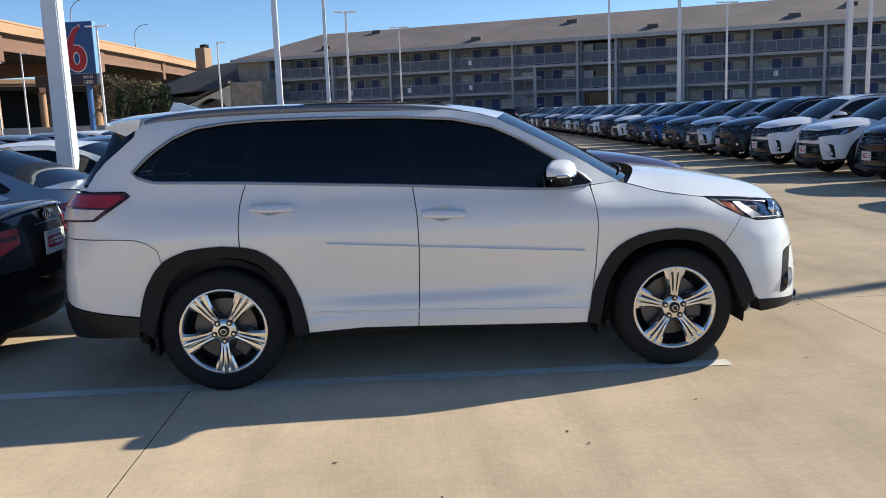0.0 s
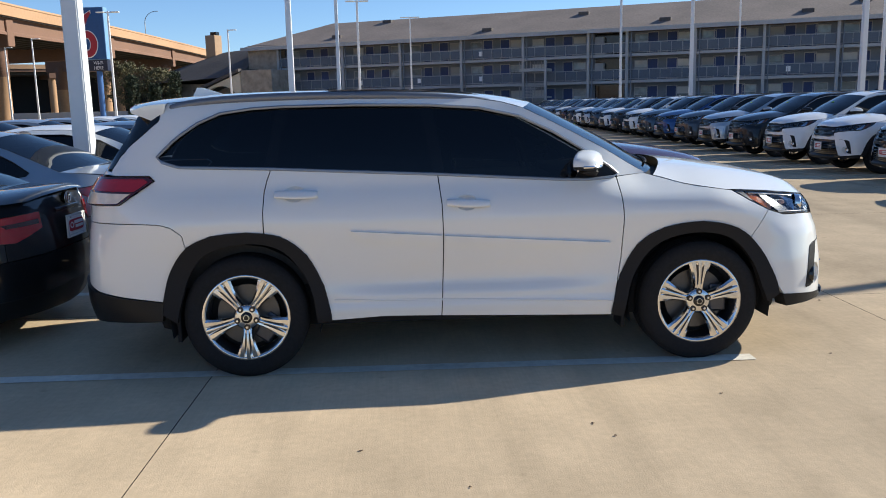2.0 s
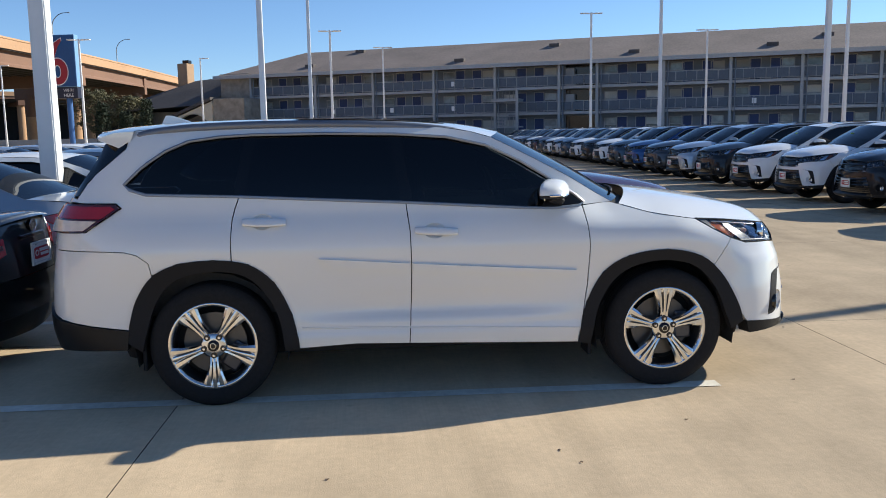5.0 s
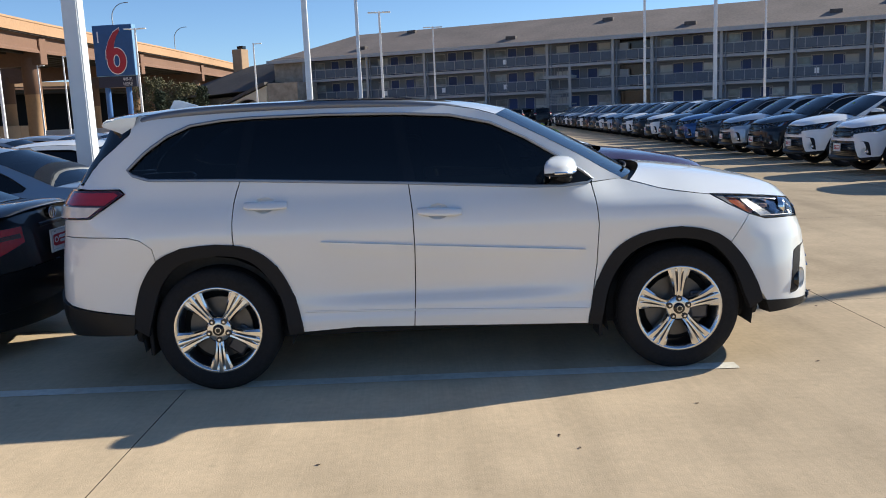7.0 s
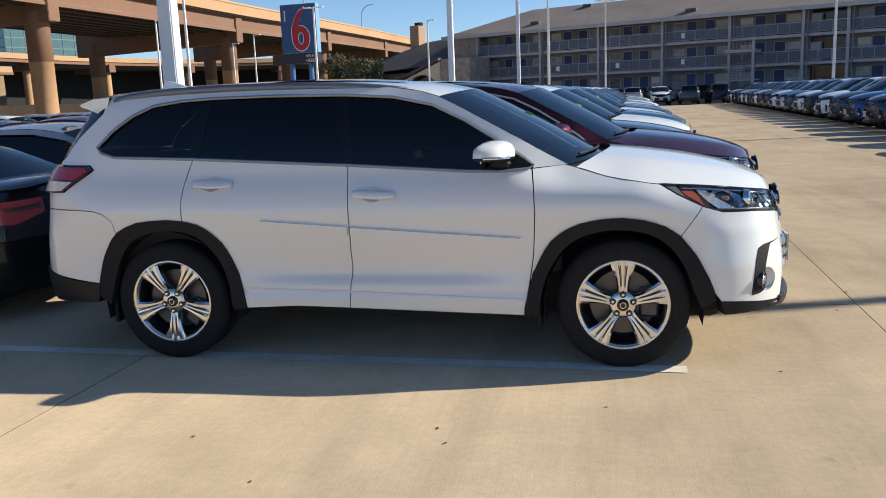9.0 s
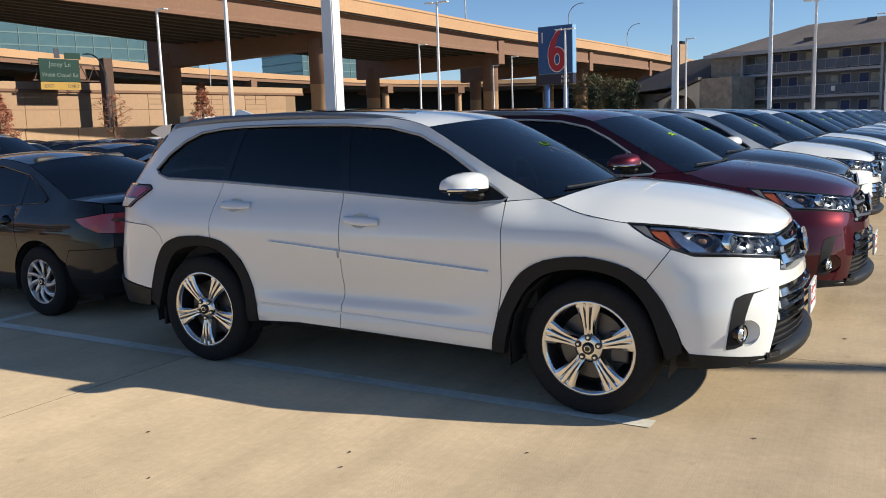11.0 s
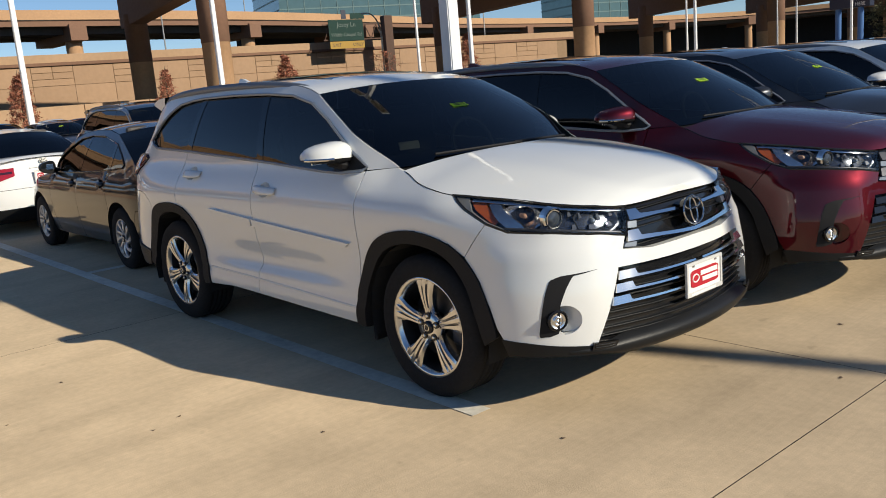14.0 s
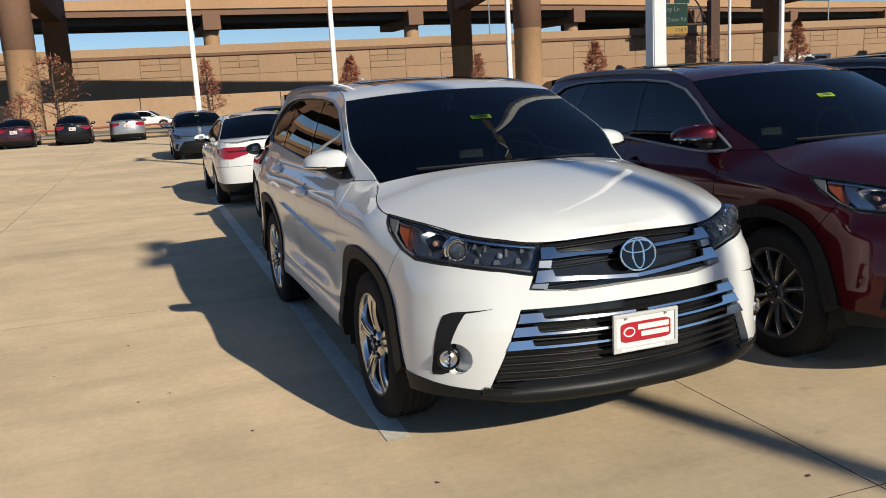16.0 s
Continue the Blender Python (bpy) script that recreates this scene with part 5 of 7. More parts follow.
    part("floor_pan", box((q["pan"][0], -hw - 0.02, q["pan"][2]), (q["pan"][1], hw + 0.02, q["pan"][3]), None, 0.05), M["under"], c)
    part("cabin_trim", box((x0, -hw, zf), (x1, hw, zb), None, 0.04), M["interior"], c)
    part("dashboard", box((x1 - 0.42, -hw + 0.12, zb - 0.02), (x1 + 0.02, hw - 0.12, zb + 0.05), None, 0.03), M["interior"], c)
    if detail:
        for y in (-0.38, 0.38):
            for x in q["seats"]:
                st = part("seat", box((x - 0.09, y - 0.25, zb - 0.05), (x + 0.09, y + 0.25, zb + 0.34), pose(0, 0, 0), 0.06), M["leather"], c)
                part("headrest", box((x - 0.10, y - 0.13, zb + 0.36), (x + 0.0, y + 0.13, zb + 0.50), None, 0.05), M["leather"], st)
        bm = tube([(0.02 * math.sin(t), 0.18 * math.cos(t), 0.18 * math.sin(t)) for t in [2 * math.pi * k / 20 for k in range(20)]], 0.016, 6, True)
        sw = part("steering_wheel", bm, M["interior"], c)
        sw.matrix_basis = pose(x1 - 0.55, 0.38, zb + 0.06, 0, -25, 0)
    for x in q["axles"]:
        for s in (-1, 1):
            bm = bmesh.new()
            r = q["well"]
            prev = None
            for k in range(13):
                a = math.pi * k / 12 * 1.16 - 0.25
                p = [bm.verts.new((x + r * math.cos(a), s * yy, q["wheel_r"] + r * math.sin(a))) for yy in (q["well_in"], q["well_out"])]
                if prev:
                    bm.faces.new((prev[0], prev[1], p[1], p[0]))
                prev = p
            vs = [bm.verts.new((x + r * math.cos(a), s * (q["well_in"] + 0.01), q["wheel_r"] + r * math.sin(a))) for a in [-0.25 + (math.pi + 0.5) * k / 16 for k in range(17)]]
            bm.faces.new(vs)
            part("wheel_liner", bm, M["under"], c)
    for s in (-1, 1):
        mirror(c, q, P, s)
    for h0, h1, z0, z1 in q["handles"]:
        both("door_handle", handle(at, h0, h1, z0, z1), P, c)
        cx, cz = (h0 + h1) / 2, (z0 + z1) / 2
        def bowl(a, b, o):
            return at(a, b, o - 0.028 * max(0.0, 1 - ((a - cx + 0.01) / 0.068) ** 2 - ((b - cz) / 0.046) ** 2) ** 0.7)
        both("handle_cup", sheet(cup_rim(h0, h1, z0, z1), bowl, 0.022, 0.0, 0.0, 0.0), P, c)
    for x, n in ((q["nose_plate"], 1), (q["tail_plate"], -1)):
        if x:
            dealer_plate(c, pose(x[0], 0, x[1]) if n > 0 else pose(x[0], 0, x[1], 0, 0, 180))
    return c


def handle(at, h0, h1, z0, z1):
    rows = []
    for k in range(9):
        t = k / 8
        s = h0 + (h1 - h0) * t
        z = z0 + (z1 - z0) * t
        o = 0.012 + 0.026 * math.sin(math.pi * min(1, max(0, t))) ** 0.5
        hh = 0.017 + 0.007 * math.sin(math.pi * t) ** 0.6
        rows.append([at(s, z - hh, o - 0.02), at(s, z - hh, o - 0.004), at(s, z - hh * 0.4, o), at(s, z + hh * 0.5, o), at(s, z + hh, o - 0.006), at(s, z + hh, o - 0.02)])
    return skin(rows, flip=True)


def mirror(c, q, P, s):
    """Door mirror: painted cap over a black shell, a glass facing back and a black foot."""
    cx, cy, cz, rx, ry, rz = q["mirror"]
    def shape(a, b):
        ca, sa, cb, sb = math.cos(a), math.sin(a), math.cos(b), math.sin(b)
        e = 0.74
        def f(v):
            return math.copysign(abs(v) ** e, v)
        x = rx * f(cb) * f(ca)
        y = ry * f(cb) * f(sa)
        taper = 1.0 - (0.26 if sb > 0 else 0.30) * (y / ry)
        low = 1.0 if sb > 0 else q.get("mirror_low", 1.2)
        return (cx + max(x, -rx * 0.45) - 0.05 * (y / ry), s * (cy + y), cz + rz * f(sb) * taper * low)
    for nm, b0, b1, mat in (("mirror_cap", -0.10, math.pi / 2, P), ("mirror_shell", -math.pi / 2, -0.13, M["plastic"])):
        rows = [[shape(2 * math.pi * k / 24, b0 + (b1 - b0) * r / 6) for k in range(25)] for r in range(7)]
        part(nm, skin(rows, flip=(s < 0)), mat, c)
    if "mirror_low" in q:
        part("indicator", tube([shape(math.pi * (0.02 + 0.46 * k / 8), -0.16) for k in range(9)], 0.0085, 6), M["chrome"], c, "clear indicator strip in the mirror")
        bm = sheet([(0.885, 1.178), (0.84, 1.163), (0.70, 1.154), (0.615, 1.157), (0.66, 1.225), (0.735, 1.288), (0.84, 1.219)], q["shell"].at, 0.04, 0.01, 0.002, 0.004)
        part("mirror_base", bm if s < 0 else mirrored(bm), M["chin"], c, "black mirror base panel")
    part("mirror_glass", box((cx - rx * 0.45 - 0.010, s * cy - ry * 0.55, cz - rz * 0.5), (cx - rx * 0.45 - 0.002, s * cy + ry * 0.55, cz + rz * 0.5), None, 0.003), M["chrome"], c)
    fx, fy, fz = q["mirror_foot"]
    part("mirror_foot", tube([(fx, s * fy, fz), (fx - 0.03, s * (fy + cy) / 2, fz + 0.01), (cx, s * (cy - 0.03), cz - rz * (0.22 if "mirror_low" in q else 0.7))], [0.036, 0.030, 0.040], 8), M["plastic"], c)


def polyline_bar(at, pts, height, out, thick=0.012):
    """A raised strip along (s, z) points."""
    line = curve_pts(pts, 4) if len(pts) > 2 else dense(pts, 0.05)[: -1 if len(pts) > 2 else None]
    if len(pts) == 2:
        n = max(2, int(abs(pts[1][0] - pts[0][0]) / 0.05))
        line = [(pts[0][0] + (pts[1][0] - pts[0][0]) * k / n, pts[0][1] + (pts[1][1] - pts[0][1]) * k / n) for k in range(n + 1)]
    rows = [[at(s, z - height / 2, out - thick), at(s, z - height / 2, out - 0.003), at(s, z - height * 0.3, out), at(s, z + height * 0.3, out), at(s, z + height / 2, out - 0.003), at(s, z + height / 2, out - thick)] for s, z in line]
    return skin(rows, flip=True)


# ---- large SUV: outlines along the belt (s, z) ----
def suv_sculpt(s, z):
    """Scalloped lower doors under a soft crease, and muscle over both wheel arches."""
    long = ease(-0.95, -0.35, s) * (1 - ease(0.35, 0.86, s))
    dip = ease(0.490, 0.550, z) * (1 - ease(0.560, 0.74, z))
    rear = math.exp(-((s + 1.50) / 0.50) ** 2 - ((z - 0.98) / 0.17) ** 2)
    front = math.exp(-((s - 1.42) / 0.42) ** 2 - ((z - 0.94) / 0.14) ** 2)
    belt = math.exp(-((z - 1.125) / 0.05) ** 2) * ease(-1.9, -1.2, s) * (1 - ease(0.5, 1.0, s))
    shelf = ease(1.80, 2.0, s) * (1 - ease(2.35, 2.55, s)) * (1 - ease(0.795, 0.845, z))
    return 0.031 * long * dip - 0.014 * shelf - 0.020 * rear - 0.014 * front + 0.006 * belt


SUV = Shell(
    nose=[(1.45, -0.950), (1.70, -0.942), (1.92, -0.915), (2.10, -0.845), (2.225, -0.735), (2.305, -0.60), (2.36, -0.42), (2.395, -0.21), (2.405, 0.0)],
    tail=[(-1.75, -0.945), (-2.00, -0.930), (-2.20, -0.875), (-2.33, -0.77), (-2.405, -0.60), (-2.445, -0.35), (-2.46, 0.0)],
    side=[(0.15, 0.10), (0.27, 0.032), (0.365, 0.006), (0.425, 0.006), (0.447, 0.014), (0.50, 0.014), (0.60, 0.024), (0.72, 0.021), (0.82, 0.011), (0.91, 0.004), (0.97, 0.008), (1.03, 0.025), (1.10, 0.057), (1.17, 0.098), (1.30, 0.135), (1.45, 0.190), (1.60, 0.265), (1.72, 0.36)],
    front=[(0.15, 0.12), (0.24, 0.05), (0.32, 0.005), (0.45, 0.0), (0.58, 0.004), (0.70, 0.022), (0.85, 0.050), (0.95, 0.085), (1.02, 0.16), (1.1, 0.30), (1.2, 0.45)],
    rear=[(0.2, 0.10), (0.36, 0.03), (0.5, 0.0), (0.72, 0.005), (0.95, 0.035), (1.12, 0.06), (1.25, 0.14), (1.45, 0.27), (1.6, 0.38), (1.72, 0.47)],
    mid=[(-1.75, -0.945), (-0.9, -0.957), (0.0, -0.957), (0.9, -0.955), (1.45, -0.950)], roll=(0.74, 1.12, 0.10, 1.0, 1.17), sculpt=suv_sculpt)
SM = SUV.s_max
RARCH = [(-1.885, 0.42), (-1.871, 0.52), (-1.825, 0.672), (-1.722, 0.812), (-1.569, 0.882), (-1.36, 0.900), (-1.16, 0.868), (-1.015, 0.752), (-0.920, 0.56), (-0.885, 0.40), (-0.88, 0.345)]
RARCH_IN = [(-1.80, 0.36), (-1.765, 0.50), (-1.705, 0.66), (-1.585, 0.785), (-1.36, 0.832), (-1.18, 0.795), (-1.06, 0.675), (-0.990, 0.52), (-0.965, 0.335)]
FARCH = [(0.835, 0.315), (0.850, 0.42), (0.889, 0.568), (0.993, 0.752), (1.154, 0.852), (1.395, 0.884), (1.621, 0.832), (1.773, 0.699), (1.869, 0.52), (1.90, 0.41)]
FARCH_IN = [(0.910, 0.305), (0.96, 0.535), (1.064, 0.705), (1.20, 0.790), (1.395, 0.815), (1.583, 0.768), (1.715, 0.632), (1.788, 0.455), (1.825, 0.36)]
DLO = [(-1.895, 1.345), (-1.797, 1.437), (-1.649, 1.538), (-1.516, 1.594), (-1.33, 1.618), (-1.142, 1.627), (-0.712, 1.628), (-0.261, 1.617), (0.053, 1.594), (0.295, 1.540), (0.497, 1.443), (0.681, 1.330), (0.84, 1.225), (0.893, 1.180), (0.86, 1.160), (0.70, 1.150), (0.526, 1.155), (-0.214, 1.205), (-1.212, 1.262), (-1.76, 1.284), (-1.86, 1.315)]
ROOF_LINE = [(0.33, 1.590), (0.20, 1.628), (0.03, 1.655), (-0.3, 1.680), (-0.8, 1.692), (-1.2, 1.692), (-1.6, 1.682), (-1.86, 1.664)]
A_LINE = [(1.09, 1.172), (0.98, 1.235), (0.80, 1.342), (0.62, 1.440), (0.45, 1.530), (0.33, 1.590)]
D_LINE = [(-1.86, 1.664), (-1.885, 1.60), (-1.905, 1.553), (-1.997, 1.494), (-2.121, 1.423), (-2.235, 1.352), (-2.29, 1.278), (-2.30, 1.242)]
D_STRIP = [(-1.89, 1.60), (-1.905, 1.553), (-1.997, 1.494), (-2.121, 1.423), (-2.235, 1.352), (-2.29, 1.278), (-2.46, 1.272), (-2.40, 1.37), (-2.29, 1.48), (-2.16, 1.58), (-2.08, 1.61)]
FD_REAR = [(-0.215, 1.203), (-0.197, 1.035), (-0.193, 0.834), (-0.199, 0.59), (-0.215, 0.352)]
FD_FRONT = [(0.883, 1.158), (0.897, 1.055), (0.905, 0.919), (0.893, 0.676), (0.866, 0.497), (0.838, 0.36), (0.835, 0.315)]
RD_REAR = [(-1.211, 1.260), (-1.236, 1.193), (-1.251, 1.129), (-1.257, 1.015), (-1.255, 0.888)]
BUMP_LINE = [(-1.700, 0.830), (-1.735, 0.890), (-1.80, 0.940), (-1.87, 0.958), (-2.004, 0.963), (-2.37, 0.963)]
BODY_SIDE = A_LINE + ROOF_LINE[1:] + D_LINE[1:] + [(-2.21, 1.237), (-1.94, 1.236), (-1.906, 1.208), (-1.99, 1.155), (-2.115, 1.074), (-2.395, 1.066), (-2.395, 0.965)] + reversed_path(BUMP_LINE[1:-1]) + [(-1.724, 0.816), (-1.569, 0.884), (-1.36, 0.900), (-1.257, 0.888)] + reversed_path(RD_REAR[:-1])
BODY_SIDE += [(-1.76, 1.284), (-1.86, 1.315)] + DLO[0:14] + [(0.885, 1.160)]
FRONT_DOOR = FD_REAR + [(0.30, 0.333)] + reversed_path(FD_FRONT) + [(0.86, 1.160), (0.70, 1.150), (0.526, 1.155)]
REAR_DOOR = RD_REAR + [(-1.16, 0.868), (-1.015, 0.752), (-0.920, 0.56), (-0.885, 0.40), (-0.88, 0.345), (-0.55, 0.362)] + reversed_path(FD_REAR)
FENDER = FARCH[0:7] + [(1.712, 0.772), (1.836, 0.934), (1.705, 0.998), (1.60, 1.060), (1.45, 1.082), (1.31, 1.106), (1.20, 1.138), (1.07, 1.174), (0.885, 1.160)] + FD_FRONT[1:-1]
HEAD = [(1.60, 1.060), (1.84, 1.040), (2.207, 1.008), (2.45, 0.985), (2.635, 0.962), (2.605, 0.90), (2.578, 0.842), (2.443, 0.866), (2.197, 0.890), (1.958, 0.898), (1.836, 0.934), (1.705, 0.998)]
UP_GRILLE = [(2.640, 0.969), (2.84, 0.973), (SM, 0.977), (2 * SM - 2.84, 0.973), (2 * SM - 2.640, 0.969), (2 * SM - 2.605, 0.90), (2 * SM - 2.555, 0.787), (2 * SM - 2.73, 0.767), (SM, 0.772), (2.73, 0.767), (2.555, 0.787), (2.605, 0.90)]
LOW_GRILLE = [(2.512, 0.704), (2.75, 0.702), (SM, 0.702), (2 * SM - 2.75, 0.702), (2 * SM - 2.512, 0.704), (2 * SM - 2.451, 0.555), (2 * SM - 2.362, 0.368), (SM, 0.358), (2.362, 0.368), (2.451, 0.555)]
half = [(1.935, 0.402), (1.90, 0.45), (1.869, 0.53), (1.80, 0.662), (1.7125, 0.7715), (1.8365, 0.9338), (1.96, 0.896), (2.197, 0.888), (2.443, 0.864), (2.577, 0.840), (2.553, 0.785), (2.73, 0.765), (SM, 0.770)]
low = [(SM, 0.704), (2.75, 0.704), (2.512, 0.706), (2.451, 0.555), (2.362, 0.366), (2.2, 0.380), (2.05, 0.394)]
FASCIA = half + [(2 * SM - s, z) for s, z in reversed_path(half)[1:]] + [(2 * SM - s, z) for s, z in reversed_path(low)[:-1]] + low
FOG_SLOT = soften([(2.400, 0.719), (2.310, 0.711), (2.215, 0.703), (2.165, 0.685), (2.142, 0.62), (2.128, 0.55), (2.108, 0.425), (2.160, 0.430), (2.200, 0.445), (2.208, 0.575), (2.238, 0.645), (2.272, 0.700), (2.320, 0.707)], 1, 0.12)
FOG_POCKET = soften([(2.195, 0.572), (2.255, 0.570), (2.300, 0.535), (2.302, 0.480), (2.262, 0.442), (2.195, 0.432)], 2)
LIP_T = [(1.925, 0.405), (2.05, 0.398), (2.2, 0.384), (2.368, 0.372), (2.7, 0.372), (SM, 0.370)]
LIP_B = [(1.955, 0.325), (2.2, 0.335), (2.5, 0.325), (2.8, 0.312), (SM, 0.306)]
LIP = LIP_T + [(2 * SM - s, z) for s, z in reversed_path(LIP_T)[1:]] + [(2 * SM - s, z) for s, z in LIP_B] + reversed_path(LIP_B)[1:]
TM = SUV.s_min
RB_T = [(-2.38, 0.963), (TM, 0.963)]
RBUMP = [(-1.872, 0.492), (-1.869, 0.53), (-1.825, 0.672), (-1.722, 0.805)] + BUMP_LINE[1:] + [(TM, 0.963), (2 * TM + 2.37, 0.963)] + [(2 * TM - s, z) for s, z in reversed_path(BUMP_LINE[1:])] + [(2 * TM + 1.722, 0.805), (2 * TM + 1.825, 0.672), (2 * TM + 1.869, 0.53), (2 * TM + 1.872, 0.492), (2 * TM + 2.11, 0.522), (2 * TM + 2.301, 0.549), (2 * TM + 2.573, 0.612), (TM, 0.63), (-2.573, 0.612), (-2.301, 0.549), (-2.11, 0.522)]
RLOW_T = [(-1.872, 0.488), (-2.11, 0.518), (-2.301, 0.545), (-2.573, 0.608), (TM, 0.626)]
RLOW_B = [(-1.885, 0.375), (-2.2, 0.365), (-2.5, 0.35), (TM, 0.34)]
RLOW = RLOW_T + [(2 * TM - s, z) for s, z in reversed_path(RLOW_T)[1:]] + [(2 * TM - s, z) for s, z in RLOW_B] + reversed_path(RLOW_B)[1:]
GATE = [(-2.40, 0.966), (-2.40, 1.062), (-2.50, 1.062), (-2.50, 1.240), (-2.30, 1.244), (-2.28, 1.26), (TM, 1.30), (2 * TM + 2.28, 1.26), (2 * TM + 2.30, 1.244), (2 * TM + 2.50, 1.240), (2 * TM + 2.50, 1.062), (2 * TM + 2.40, 1.062), (2 * TM + 2.40, 0.966)]
TAIL = [(-2.50, 1.238), (-1.94, 1.234), (-1.908, 1.209), (-1.99, 1.155), (-2.115, 1.077), (-2.50, 1.066)]


def hood_from(shell, sides, nose):
    rows = list(sides)
    for s, z in nose:
        x, y, zz = shell.at(s, z)
        rows.append((x, -y, zz))
    return rows


SUV_SPEC = dict(
    shell=SUV, step=0.055, fine=0.42, wiper=0.34,
    paint_side=[("side_panel", BODY_SIDE), ("front_door", FRONT_DOOR), ("rear_door", REAR_DOOR), ("fender", FENDER)],
    pockets=[FOG_POCKET, [(2 * SM - s, z) for s, z in FOG_POCKET]],
    paint_wrap=[("front_bumper", FASCIA), ("rear_bumper", RBUMP), ("tailgate", GATE)],
    black_side=[("arch_trim", curve_pts(FARCH, 4) + reversed_path(curve_pts(FARCH_IN, 4)), 0.012, 0.05), ("arch_trim", curve_pts(RARCH, 4) + reversed_path(curve_pts(RARCH_IN, 4)), 0.012, 0.05), ("fog_slot", FOG_SLOT, 0.003, 0.06)],
    black_wrap=[("chin", LIP, 0.004, 0.10), ("rear_valance", RLOW, 0.015, 0.06)],
    dlo=DLO, trim=0.0095, chrome_trim=True, pillars=[(-1.14, -1.215), (-0.275, -0.205)], pane_names=("quarter_window", "rear_side_window", "front_side_window"),
    dlo_low=lambda s: lerp_table([(-1.76, 1.286), (-1.2, 1.262), (-0.2, 1.205), (0.526, 1.155)], s), dlo_high=lambda s: 1.622,
    hood_edge=hood_from(SUV, [], [(1.135, 1.158), (1.20, 1.139), (1.31, 1.107), (1.45, 1.083), (1.60, 1.061), (1.84, 1.042), (2.207, 1.010), (2.45, 0.987), (2.64, 0.971), (2.86, 0.975), (SM, 0.979)]),
    hood_mid=[(1.1, 1.235), (1.3, 1.230), (1.5, 1.212), (1.8, 1.170), (2.05, 1.116), (2.2, 1.066), (2.28, 1.020), (2.33, 0.990)], cowl_bow=0.20, hood_ridge=0.010,
    roof_edge=ROOF_LINE, crown=0.038, roof_front_bow=0.13, roof_rear_bow=0.03,
    ws_edge=A_LINE, ws_low=(0.20, 0.02), ws_high=(0.13, 0.038), rw_edge=[(-2.45, 1.27), (-2.39, 1.37), (-2.28, 1.48), (-2.14, 1.60)], rw_low=(-0.10, 0.02), rw_high=(-0.08, 0.05),
    sticker=(0.55, 9),
    cabin=(-2.0, 1.05, 0.76, 0.35, 1.12), pan=(-1.95, 1.95, 0.27, 0.55), seats=(-1.15, -0.2), mirror_in=1.50,
    axles=(1.395, -1.395), wheel_r=0.376, well=0.452, well_in=0.55, well_out=0.93,
    mirror=(0.665, 0.928, 1.244, 0.108, 0.118, 0.079), mirror_low=0.46, mirror_foot=(0.76, 0.80, 1.185),
    handles=[(-1.19, -0.935, 1.115, 1.110), (-0.168, 0.092, 1.042, 1.030)],
    nose_plate=(2.425, 0.570), tail_plate=None)


